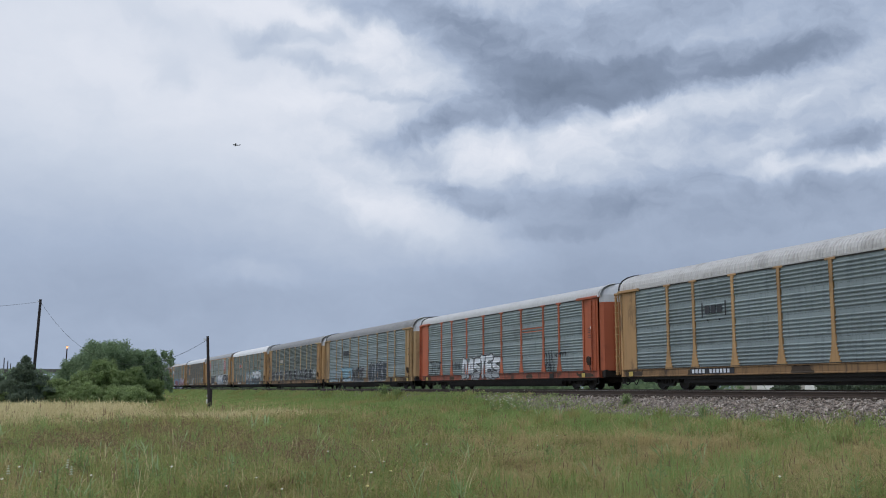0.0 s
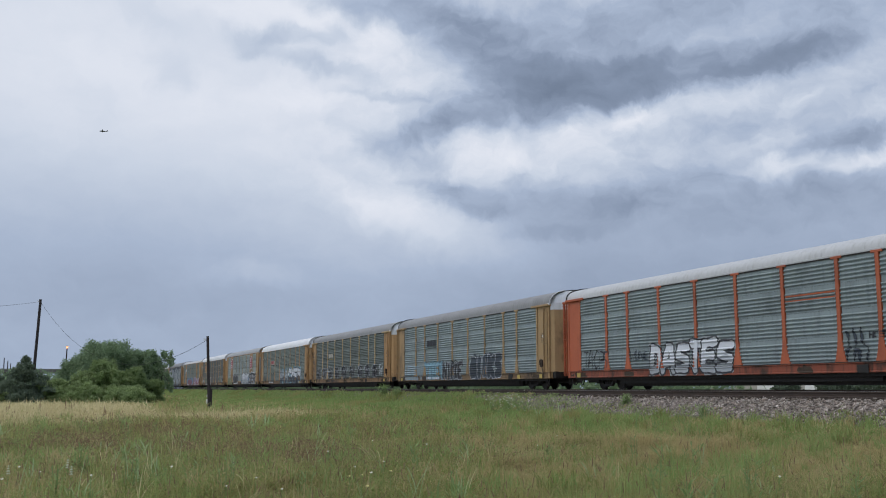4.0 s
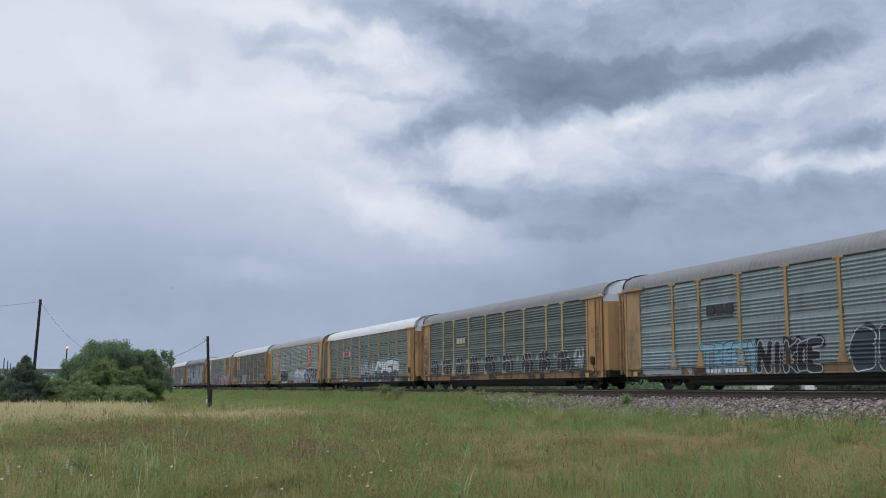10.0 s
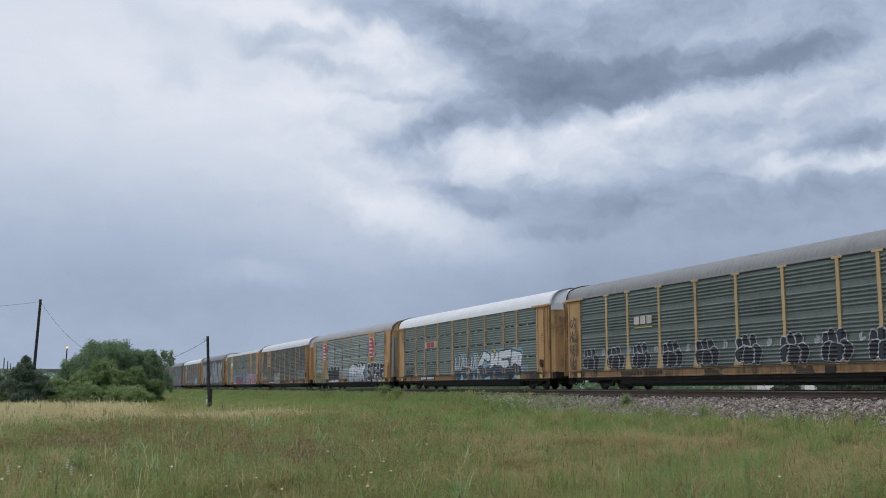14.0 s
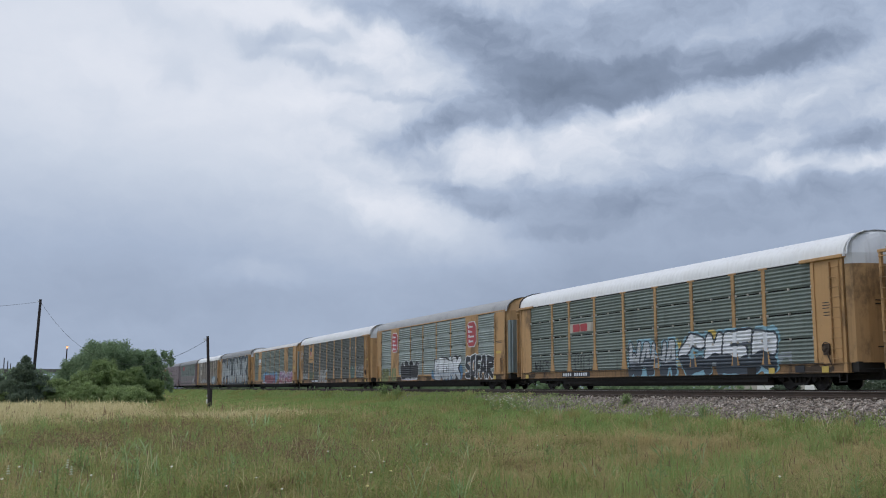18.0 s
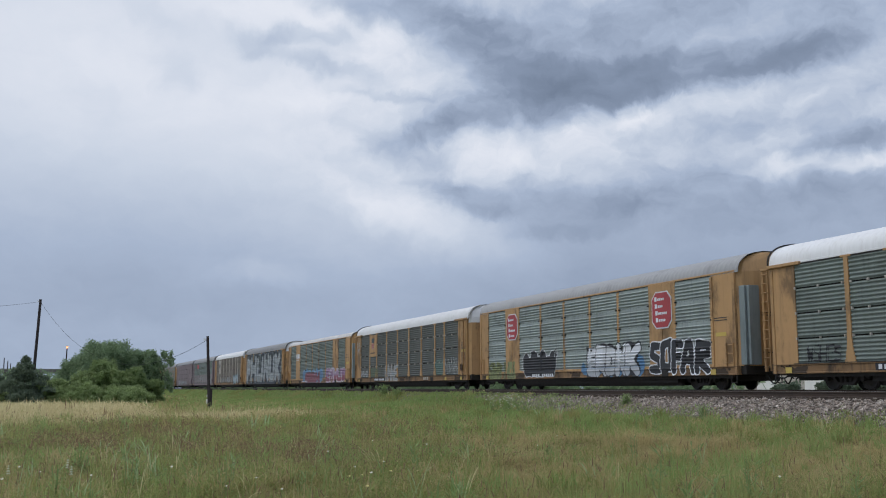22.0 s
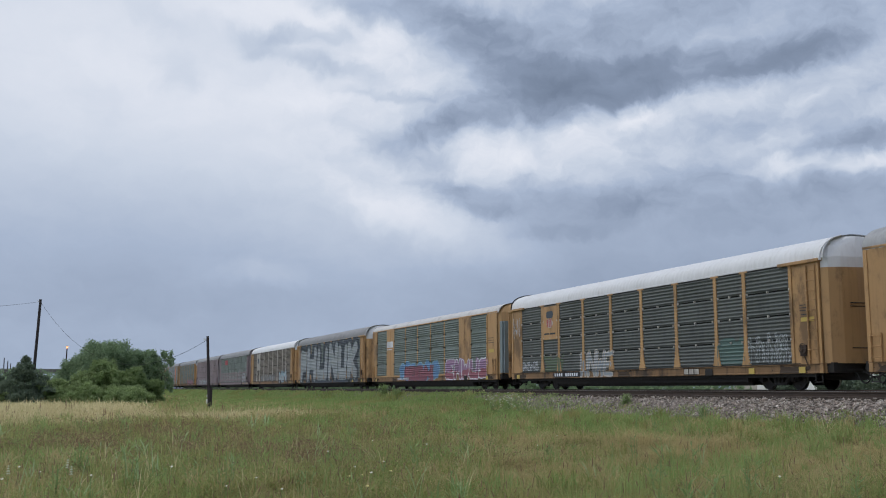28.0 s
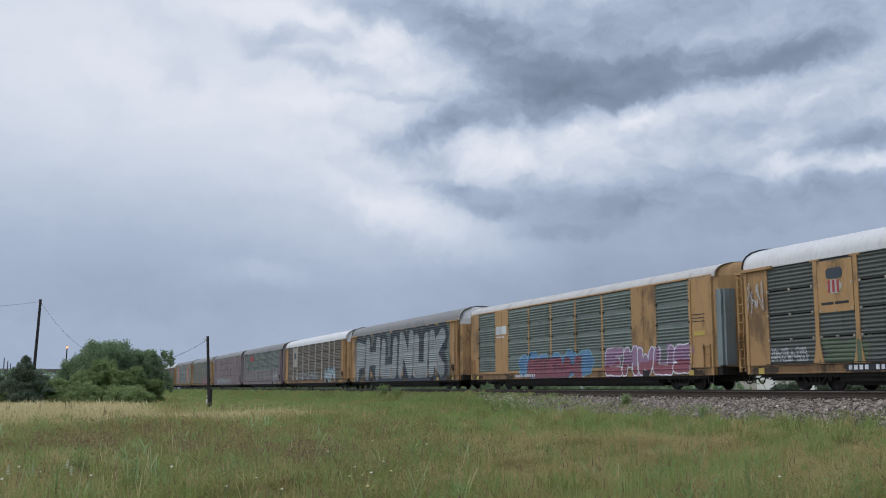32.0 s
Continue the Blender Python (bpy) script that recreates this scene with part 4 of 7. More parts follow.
# ---- paint on the cars ----
def side_out(x, z, style):
    """How far the near side stands out at (x, z), x from the trailing coupler line."""
    if z < LOW:
        return 0.055 if z > 0.90 else 0.015 if z > 0.655 else 0.04
    for a, b in FLUSH_BAYS if style == "flush" else BAYS:
        if a - 0.02 < x < b + 0.02:
            if style == "flush":
                return rib_out(z - LIFT, False) if z > LOW + LIFT + 0.03 else 0.035
            return rib_out(z, style == "even")
    return 0.035 if style == "flush" else 0.05


def seg_dist(px, pz, a, b):
    ax, az, bx, bz = *a, *b
    dx, dz = bx - ax, bz - az
    t = np.clip(((px - ax) * dx + (pz - az) * dz) / max(dx * dx + dz * dz, 1e-9), 0, 1)
    return np.hypot(px - ax - t * dx, pz - az - t * dz)


# strokes of block letters in a unit cell, for sprayed lettering
BLOCK = {"S": [[(1, .95), (.1, .95), (0, .6), (1, .42), (.95, .05), (0, .05)]], "O": [[(0, .1), (0, .9), (.9, 1), (1, .1), (0, .1)]],
         "F": [[(0, 0), (0, 1), (1, 1)], [(0, .5), (.8, .5)]], "A": [[(0, 0), (.35, 1), (.65, 1), (1, 0)], [(.2, .35), (.8, .35)]],
         "R": [[(0, 0), (0, 1), (1, .9), (1, .6), (0, .5), (1, 0)]], "N": [[(0, 0), (.05, 1), (.95, 0), (1, 1)]], "I": [[(.5, 0), (.45, 1)]],
         "K": [[(0, 0), (0, 1)], [(1, 1), (.1, .5), (1, 0)]], "E": [[(1, 1), (0, .95), (0, .05), (1, 0)], [(0, .5), (.8, .5)]],
         "G": [[(1, .9), (.35, 1), (0, .5), (.3, 0), (1, .08), (1, .45), (.6, .45)]], "U": [[(0, 1), (0, .05), (1, .05), (1, 1)]],
         "H": [[(0, 0), (0, 1)], [(1, 0), (1, 1)], [(0, .5), (1, .5)]], "P": [[(0, 0), (0, 1), (1, .9), (1, .5), (0, .45)]], "T": [[(0, 1), (1, .95)], [(.5, .95), (.5, 0)]],
         "J": [[(.2, 1), (1, 1)], [(.7, 1), (.7, .1), (.1, 0), (-.2, .2)]], "C": [[(1, .85), (.5, 1), (0, .5), (.4, 0), (1, .15)]], "M": [[(0, 0), (.1, 1), (.5, .45), (.9, 1), (1, 0)]],
         "Q": [[(.04, .1), (.0, .8)], [(.33, .1), (.3, 1)], [(.66, .1), (.64, .95)], [(.97, .1), (1, .85)], [(.04, .1), (.97, .1)], [(0, .45), (1, .45)]], "D": [[(0, 0), (0, 1), (.8, .85), (1, .5), (.8, .1), (0, 0)]], "Y": [[(0, 1), (.5, .5), (1, 1)], [(.5, .5), (.4, 0)]], "W": [[(0, 1), (.2, 0), (.5, .6), (.8, 0), (1, 1)]]}


def glyph(rnd, look_kind):
    """Loose lettering-like strokes in a unit cell."""
    if look_kind == "loop":
        a0 = rnd.uniform(0, 6)
        return [[(0.5 + 0.42 * math.cos(a0 + k * 0.9), 0.5 + 0.46 * math.sin(a0 + k * 0.9)) for k in range(6)]]
    if look_kind == "bulb":
        return [[(0.0, 0.9), (0.12, 0.5)], [(0.25, 1.0), (0.45, 0.5)], [(0.62, 1.0), (0.72, 0.55)], [(0.08, 0.05), (0.02, 0.3), (0.2, 0.42)], [(0.95, 0.0), (1.0, 0.35), (0.8, 0.5)], [(0.38, 0.0), (0.4, 0.35), (0.62, 0.3), (0.62, 0.0)]]
    if look_kind == "blob":
        return [[(0.05, 0.1), (0.02, 0.9)], [(0.95, 0.0), (0.98, 0.9)], [(0.55, 0.2), (0.5, 1.0)], [(0.22, 0.0), (0.35, 0.25)]]
    if look_kind == "tall":
        left, right = [(0.1, 0), (rnd.uniform(0.0, 0.14), 1)], [(0.9, 0), (rnd.uniform(0.84, 1.0), 1)]
        return rnd.choice(([left + [right[1], right[0]]], [[left[1], left[0], right[0], right[1]]], [left, right, [(0.1, 0.42), (0.9, 0.5)]],
                           [left + [(1.0, 0.95), (0.9, 0.5), (0.1, 0.45)]], [left, [(0.1, 0.08), (0.95, 0.0), (1.0, 0.4)]]))
    lean_a, lean_b = rnd.uniform(-0.12, 0.12), rnd.uniform(-0.15, 0.15)
    bars_ = [[(0.05 - lean_a, 0.0), (0.05 + lean_a, rnd.uniform(0.85, 1.0))], [(0.95 - lean_b, rnd.uniform(0, 0.15)), (0.95 + lean_b, 1.0)]]
    cross = [(rnd.uniform(-0.1, 0.2), rnd.uniform(0.6, 0.9)), (0.5, rnd.uniform(0.35, 0.65)), (rnd.uniform(0.8, 1.1), rnd.uniform(0.1, 0.5))]
    hook = [(0.5, rnd.uniform(0.5, 0.7)), (rnd.uniform(0.35, 0.65), 0.0)]
    out = bars_ + [cross] + ([hook] if rnd.random() < 0.6 else [])
    rnd.shuffle(out)
    return out


def graffiti(car, style, x0, x1, z0, z1, fill, edge, halo=None, count=4, seed=1, thick=0.30, line=0.07, kind="mixed", word="", cell=0.03, spread=0.35, label="", lean=0.12, fade=None, tight=0.78):
    """A sprayed piece that follows the ribs and struts: filled strokes, an outline, and a cloud of colour behind."""
    rnd = random.Random(seed)
    count = len(word) or count
    layer = 0.013 + 0.0035 * sum(1 for o in car.children if o.name.startswith("graffiti"))
    nx, nz = max(4, int((x1 - x0) / cell)), max(4, int((z1 - z0) / min(cell, 0.021)))
    px, pz = np.meshgrid(x0 + (np.arange(nx) + 0.5) * (x1 - x0) / nx, z0 + (np.arange(nz) + 0.5) * (z1 - z0) / nz)
    pad = thick * 0.5 + line
    w, h = (x1 - x0 - 2 * pad) / max(count, 1), z1 - z0 - 2 * pad
    shares = [rnd.uniform(0.75, 1.3) for _ in range(count)]
    starts = [sum(shares[:k]) / sum(shares) * w * count for k in range(count)]
    dist = np.full(px.shape, 9.0)
    wob = 0.02 * np.sin(px * 9 + seed) + 0.02 * np.sin(pz * 11 + px * 3)
    slot, strokes_done = np.full(px.shape, -1), []
    for k in range(count):
        gx, gz, gw = x0 + pad + starts[k], z0 + pad, w * count * shares[k] / sum(shares) * (tight if word else 0.80 if kind != "stroke" else 0.92)
        strokes = BLOCK[word[k]] if word else glyph(rnd, rnd.choice(("loop", "stroke", "stroke", "stroke", "bulb")) if kind in ("mixed", "stroke") else kind)
        jig, top = rnd.uniform(-0.06, 0.06), rnd.uniform(0.86, 1.0)
        whole = np.full(px.shape, 9.0)
        for line_pts in strokes:
            pts = [(gx + (u + lean * (v - 0.5)) * gw, gz + (v * top + jig * 0.4) * h) for u, v in line_pts]
            d = np.full(px.shape, 9.0)
            for a, b in zip(pts, pts[1:]):
                d = np.minimum(d, seg_dist(px, pz, a, b))
            dist = np.minimum(dist, d)
            whole = np.minimum(whole, d)
            if not word:
                strokes_done.append((d + wob, thick * 0.5 * (1.0 if count == 1 else rnd.uniform(0.7, 1.35))))
        if word:
            strokes_done.append((whole + wob * 0.7, thick * 0.5))
    if halo:
        cloud = dist + 0.10 * np.sin(px * 2.7 + seed * 1.7) + 0.08 * np.sin(px * 7.1 + pz * 5)
        slot[cloud < thick * 0.5 + line + spread] = 2
    tone = np.where(pz < z0 + (0.42 if fade else -9) * (z1 - z0) + 0.10 * np.sin(px * 2.3 + seed) + 0.05 * np.sin(px * 6.1), 3, 0)
    for d, half in strokes_done:
        slot[d < half + line] = 1
        inside = d < half
        slot[inside] = tone[inside]
    vs, fs, ms, index = [], [], [], {}

    def corner(i, j):
        if (i, j) not in index:
            x, z = x0 + i * (x1 - x0) / nx, z0 + j * (z1 - z0) / nz
            index[(i, j)] = len(vs)
            vs.append((x - MID, -HALF - side_out(x, z, style) - layer, z))
        return index[(i, j)]

    for j in range(nz):
        for i in range(nx):
            if slot[j, i] >= 0:
                fs.append((corner(i, j), corner(i + 1, j), corner(i + 1, j + 1), corner(i, j + 1)))
                ms.append(int(slot[j, i]))
    if not fs:
        return
    me = bpy.data.meshes.new("graffiti")
    me.from_pydata(vs, [], fs)
    for m in (fill, edge, halo or fill, fade or fill):
        me.materials.append(m)
    me.polygons.foreach_set("material_index", ms)
    part("graffiti", me, None, car, label or "spray-painted graffiti")


def wash(car, style, x0, x1, z0, z1, mat, seed=1, cell=0.05, label="sprayed patch of colour", cover=0.2):
    """A sprayed patch with a ragged edge."""
    nx, nz = int((x1 - x0) / cell), int((z1 - z0) / cell)
    vs, fs, index = [], [], {}

    def corner(i, j):
        if (i, j) not in index:
            x, z = x0 + i * cell, z0 + j * cell
            index[(i, j)] = len(vs)
            vs.append((x - MID, -HALF - side_out(x, z, style) - 0.008, z))
        return index[(i, j)]

    for j in range(nz):
        for i in range(nx):
            u, v = i / nx, j / nz
            edge = min(u, 1 - u, (1 - v) * 0.7) * 4 + noise.noise(Vector((i * 0.11 + seed, j * 0.16, seed * 3.1))) * 0.9
            if edge > cover:
                fs.append((corner(i, j), corner(i + 1, j), corner(i + 1, j + 1), corner(i, j + 1)))
    me = bpy.data.meshes.new("sprayed_patch")
    me.from_pydata(vs, [], fs)
    me.materials.append(mat)
    part("sprayed_patch", me, None, car, label)


def bars(car, x0, z0, widths, high, mat, out=0.055, gap=0.06, name="lettering", label="row of painted characters"):
    """Plain bars where small lettering stands."""
    x = x0
    for w in widths:
        part(name, Geo().box(x - MID, x + w - MID, -HALF - out - 0.006, -HALF - out, z0, z0 + high), [mat], car, label)
        x += w + gap


def plate(car, x0, x1, z0, z1, mat, out=0.06, cut=0.0, name="emblem", label="", thick=0.012):
    """A thin plate with clipped corners."""
    c = cut
    ring = [(x0 + c, z0), (x1 - c, z0), (x1, z0 + c), (x1, z1 - c), (x1 - c, z1), (x0 + c, z1), (x0, z1 - c), (x0, z0 + c)] if c else [(x0, z0), (x1, z0), (x1, z1), (x0, z1)]
    k = len(ring)
    g = Geo()
    ya, yb = -HALF - out, -HALF - out - thick
    g.add([(x - MID, yb, z) for x, z in ring] + [(x - MID, ya, z) for x, z in ring],
          [tuple(range(k))] + [(k + i, k + (i + 1) % k, (i + 1) % k, i) for i in range(k)])
    return part(name, g, [mat], car, label)


def number_row(car, x0=6.0, mat=None, back=None):
    if back:
        plate(car, x0 - 0.15, x0 + 2.9, 0.66, 0.90, back, 0.028, name="number_panel", label="black number panel", thick=0.006)
    bars(car, x0, 0.70, [0.16] * 4, 0.16, mat or SP_WHITE, 0.04, 0.09, "car_number", "stencilled car number")
    bars(car, x0 + 1.25, 0.70, [0.15] * 6, 0.16, mat or SP_WHITE, 0.04, 0.09, "car_number", "stencilled car number")


def stencils(car, style):
    for x, z, ws, h in ((26.35, 3.1, [0.32], 0.03), (26.35, 3.0, [0.4], 0.03), (26.35, 2.9, [0.36], 0.03), (26.4, 2.75, [0.3], 0.03), (26.38, 2.64, [0.34], 0.03)):
        bars(car, x, z, ws, h, SP_BLACK, 0.022 if style == "framed" else 0.022, 0.05, "stencil", "small black stencilled lines")


def railway_mark(car, x, z, mat, wide=0.42, high=0.5, n=3, out=0.06):
    """A railway's initials drawn as three plain blocks."""
    for k in range(n):
        xa = x + k * (wide + 0.08)
        plate(car, xa, xa + wide, z, z + high, mat, out, 0.05, "emblem", "painted railway emblem block")


def make_train():
    c = build_car(3, YELLOW, GALV, ROOF_DIRTY, "framed", "yellow auto-carrier rail car with ribbed grey sides and stained white roof", ROOF_WHITE, ribbed=True, low=0.93)
    number_row(c, 6.9, SP_WHITE, SP_BLACK)
    bars(c, 7.75, 3.05, [0.09], 0.62, SP_BLACK, 0.05)
    bars(c, 9.35, 3.05, [0.09], 0.62, SP_BLACK, 0.05)
    railway_mark(c, 7.98, 3.18, SP_BLACK, 0.34, 0.36, 3, 0.05)
    bars(c, 8.1, 2.88, [0.12, 0.12], 0.06, SP_BLACK, 0.05, 0.7)
    stencils(c, "framed")
    c = build_car(2, ORANGE, GALV_PALE, ROOF_PALE, "framed", "orange auto-carrier rail car with ribbed grey sides and white roof", ROOF_WHITE, post="tee", low=True)
    graffiti(c, "framed", 9.0, 15.6, 0.61, 2.25, SP_WHITE, SP_BLACK, SP_DULL, seed=18, thick=0.34, line=0.085, word="DASTES", fade=SP_SILVER, spread=0.03, lean=0.2, tight=0.72, label="white bubble graffiti with black outlines")
    graffiti(c, "framed", 2.7, 5.3, 1.0, 2.05, SP_BLACK, SP_BLACK, None, seed=12, thick=0.05, line=0.012, word="JACPS", cell=0.022, tight=0.85, label="thin dark scrawled graffiti")
    graffiti(c, "framed", 7.3, 9.0, 1.35, 1.85, SP_NAVY, SP_NAVY, None, seed=15, thick=0.035, line=0.012, word="WUNE", cell=0.022, label="thin dark scrawled graffiti")
    graffiti(c, "framed", 21.5, 22.9, 0.95, 2.2, SP_NAVY, SP_BLACK, None, 1, 13, 0.05, 0.03, kind="bulb", cell=0.025, label="thin black scrawled figure of loops")
    graffiti(c, "framed", 22.6, 24.0, 1.75, 2.0, SP_BLACK, SP_BLACK, None, seed=14, thick=0.03, line=0.012, word="HOETJ", cell=0.02, label="thin black scrawl")
    plate(c, 18.5, 21.1, 3.46, 3.56, ORANGE, 0.02, name="loose_strip", label="orange repair strip")
    plate(c, 18.5, 21.1, 3.24, 3.33, ORANGE, 0.02, name="loose_strip", label="orange repair strip")
    plate(c, 26.6, 26.8, 3.1, 3.22, WHITE, 0.025, name="tag", label="small white tag")
    stencils(c, "framed")
    c = build_car(1, OCHRE, GALV_PALE, ROOF_GREY, "framed", "ochre auto-carrier rail car with ribbed grey sides and blue graffiti", ROOF_WHITE, low=0.88)
    graffiti(c, "framed", 2.6, 6.7, 0.66, 1.8, SP_GREY, SP_SKY, None, seed=21, thick=0.16, line=0.035, word="UEEN", cell=0.022, tight=0.85, label="faint grey graffiti with pale blue outlines")
    graffiti(c, "framed", 7.1, 11.2, 0.66, 2.0, SP_SKY, SP_NAVY, SP_SKY, seed=22, thick=0.26, line=0.04, word="TREEY", spread=0.06, cell=0.022, label="pale blue graffiti with dark outlines")
    graffiti(c, "framed", 10.8, 14.7, 0.61, 2.0, SP_BLACK, SP_SILVER, SP_BLACK, seed=23, thick=0.28, line=0.045, word="NIKOE", spread=0.05, tight=0.78, cell=0.022, label="black block graffiti with thin pale outlines")
    graffiti(c, "framed", 15.8, 21.3, 0.61, 2.3, SP_NAVY, SP_WHITE, SP_NAVY, seed=24, thick=0.52, line=0.035, word="GIOKS", spread=0.03, tight=0.66, label="dark navy bubble graffiti with white outlines")
    wash(c, "framed", 18.2, 18.9, 1.5, 2.15, CREAM, 27, 0.04, "pale sprayed patch", 0.3)
    railway_mark(c, 7.7, 3.1, SP_BLACK, 0.55, 0.42, 3, 0.05)
    bars(c, 7.8, 2.95, [1.7], 0.05, SP_BLACK, 0.05)
    number_row(c, 7.6)
    plate(c, 22.1, 22.6, 0.66, 0.9, SP_BLACK, 0.05, name="data_panel", label="small black data panel")
    plate(c, 26.6, 26.8, 2.9, 3.05, WHITE, 0.025, name="tag", label="small white tag")
    stencils(c, "framed")
    c = build_car(0, YELLOW, GALV_TEAL, ROOF_GREY, "framed", "yellow auto-carrier rail car with dark ribbed sides, black graffiti", ROOF_WHITE, post_paint=PALE_YELLOW, low=0.9)
    for k, x in enumerate((2.65, 5.1, 7.45, 10.0, 12.6, 15.35, 18.0, 20.2, 22.5)):
        graffiti(c, "framed", x + 0.05, x + 2.05, 0.98, 2.2, SP_BLACK, SP_SILVER, None, 1, 31 + k, 0.38, 0.04, kind="bulb", cell=0.026, label="black bulbous graffiti with pale outline")
        graffiti(c, "framed", x + 1.95, x + 2.35, 1.65, 2.05, SP_GREY, SP_SILVER, None, 1, 51 + k, 0.03, 0.035, kind="loop", label="small pale scrawl")
    graffiti(c, "framed", 24.6, 25.7, 1.1, 2.2, GALV_TEAL, SP_SILVER, None, 2, 40, 0.03, 0.06, label="small pale scrawl")
    for k in range(4):
        graffiti(c, "framed", 1.45, 2.2, 1.0 + 0.72 * k, 1.68 + 0.72 * k, YELLOW, SP_BLACK, None, 2, 41 + k, 0.03, 0.045, kind="stroke", cell=0.02, label="thin black scrawl")
    railway_mark(c, 7.75, 3.05, CREAM, 0.46, 0.38, 3, 0.05)
    bars(c, 7.75, 2.88, [1.55], 0.05, SP_YELL, 0.05)
    number_row(c, 7.4, SP_BLACK)
    stencils(c, "framed")
    c = build_car(-1, YELLOW, GALV_MID, ROOF_WHITE, "framed", "yellow auto-carrier rail car with white roof and large silver-blue graffiti", ROOF_WHITE, post="plain", seam=0.028, even=True, clips=True)
    graffiti(c, "even", 13.0, 17.4, 0.61, 2.35, SP_SILVER, SP_NAVY, SP_SKY, seed=61, thick=0.26, line=0.08, word="WAHA", fade=SP_NAVY, spread=0.10, lean=0.3, label="pale blue and silver graffiti")
    graffiti(c, "even", 17.2, 24.2, 0.61, 2.5, SP_WHITE, SP_NAVY, SP_SKY, seed=62, thick=0.46, line=0.10, word="CMER", fade=SP_NAVY, spread=0.10, tight=0.74, label="white graffiti with navy and yellow outlines")
    wash(c, "even", 13.0, 24.6, 0.98, 1.45, SP_GREY, 66, 0.05, "grey sprayed ground", 0.1)
    wash(c, "even", 17.0, 17.5, 1.0, 2.3, SP_YELL, 63, 0.05, "yellow sprayed edge", 0.25)
    wash(c, "even", 19.4, 20.1, 2.1, 2.55, SP_YELL, 69, 0.05, "yellow sprayed edge", 0.25)
    graffiti(c, "even", 7.3, 9.9, 0.98, 1.85, GALV_MID, SP_BLACK, None, seed=64, thick=0.22, line=0.035, word="EUIEB".replace("B", "D"), cell=0.024, tight=0.7, label="thin black outline scrawl")
    graffiti(c, "even", 3.0, 4.8, 1.0, 1.65, SP_BLACK, SP_BLACK, None, seed=65, thick=0.035, line=0.012, word="WSHES", cell=0.022, label="thin dark scrawl")
    plate(c, 7.3, 9.75, 2.98, 3.45, CREAM, 0.046, name="emblem_panel", label="pale grey emblem panel")
    railway_mark(c, 7.65, 3.02, SIGN_RED, 0.72, 0.38, 2, 0.062)
    number_row(c, 6.4, SP_WHITE, SP_BLACK)
    plate(c, 24.8, 25.3, 0.64, 0.88, SP_BLACK, 0.05, name="data_panel", label="small black data panel")
    stencils(c, "framed")
    c = build_car(-2, YELLOW, GALV_BRIGHT, ROOF_SILVER, "flush", "smooth-sided yellow auto-carrier rail car with red octagonal emblems and graffiti")
    for x0, x1, z0, z1 in ((5.25, 6.8, 2.92, 4.5), (21.35, 22.95, 2.75, 4.45)):
        plate(c, x0, x1, z0, z1, SP_WHITE, 0.046, 0.32, "emblem_border", "white octagonal border")
        plate(c, x0 + 0.06, x1 - 0.06, z0 + 0.06, z1 - 0.06, SIGN_RED, 0.060, 0.30, "emblem", "red octagonal railway emblem")
        for k in range(4):
            z = z1 - 0.42 - k * 0.32
            bars(c, x0 + 0.26 + 0.03 * k, z - 0.02, [0.18], 0.20, SP_WHITE, 0.074, 0.06, "emblem_lettering", "white emblem block")
            bars(c, x0 + 0.50 + 0.03 * k, z, [0.11] * (4, 3, 5, 4)[k], 0.11, SP_WHITE, 0.074, 0.03, "emblem_lettering", "white emblem bars")
    graffiti(c, "flush", 2.5, 6.4, 0.61, 1.65, SP_GREEN, SP_BLACK, SP_GREEN, seed=71, thick=0.10, line=0.035, word="SHTIU", spread=0.12, label="olive green graffiti with thin black lines")
    graffiti(c, "flush", 7.4, 11.9, 0.61, 2.25, SP_BLACK, SP_WHITE, None, seed=72, thick=0.86, line=0.045, word="Q", tight=0.95, lean=0.0, label="black bubble graffiti with pale outline")
    graffiti(c, "flush", 11.4, 12.0, 1.75, 2.3, SP_BLACK, SP_WHITE, None, 1, 77, 0.10, 0.035, kind="loop", cell=0.02, label="small black ring with pale outline")
    number_row(c, 8.7)
    graffiti(c, "flush", 14.4, 20.9, 0.61, 1.65, SP_BLUE, SP_BLUE, None, 5, 73, 0.5, 0.02, kind="loop", label="blue sprayed cloud")
    graffiti(c, "flush", 15.1, 20.6, 0.61, 2.3, SP_WHITE, SP_BLACK, SP_BLACK, seed=79, thick=0.46, line=0.05, word="ERDNK", spread=0.02, tight=0.74, fade=SP_SILVER, label="white block graffiti with black outlines")
    graffiti(c, "flush", 21.0, 26.0, 0.61, 2.35, SP_BLACK, SP_WHITE, None, seed=75, thick=0.36, line=0.06, word="SOFAR", tight=0.74, label="black block letter graffiti with white outlines")
    bars(c, 26.1, 2.2, [0.7], 0.16, SP_YELL, 0.03, name="data_panel", label="yellow data panel")
    bars(c, 26.0, 2.95, [0.9], 0.03, SP_BLACK, 0.03)
    bars(c, 26.0, 2.85, [0.9], 0.03, SP_BLACK, 0.03)
    c = build_car(-3, YELLOW, GALV_DARK, ROOF_WHITE, "framed", "yellow auto-carrier rail car with dark seamed panels and bright white roof", ROOF_WHITE, post="plain", seam=0.028, even=True, clips=True)
    plate(c, 5.28, 7.02, 2.75, 4.6, YELLOW, 0.05, name="emblem_panel", label="yellow emblem panel")
    plate(c, 5.76, 6.51, 3.40, 3.90, CREAM, 0.064, 0.2, "emblem", "white shield emblem")
    plate(c, 5.74, 6.53, 3.94, 4.32, SP_NAVY, 0.064, 0.08, "emblem", "blue head of the shield emblem")
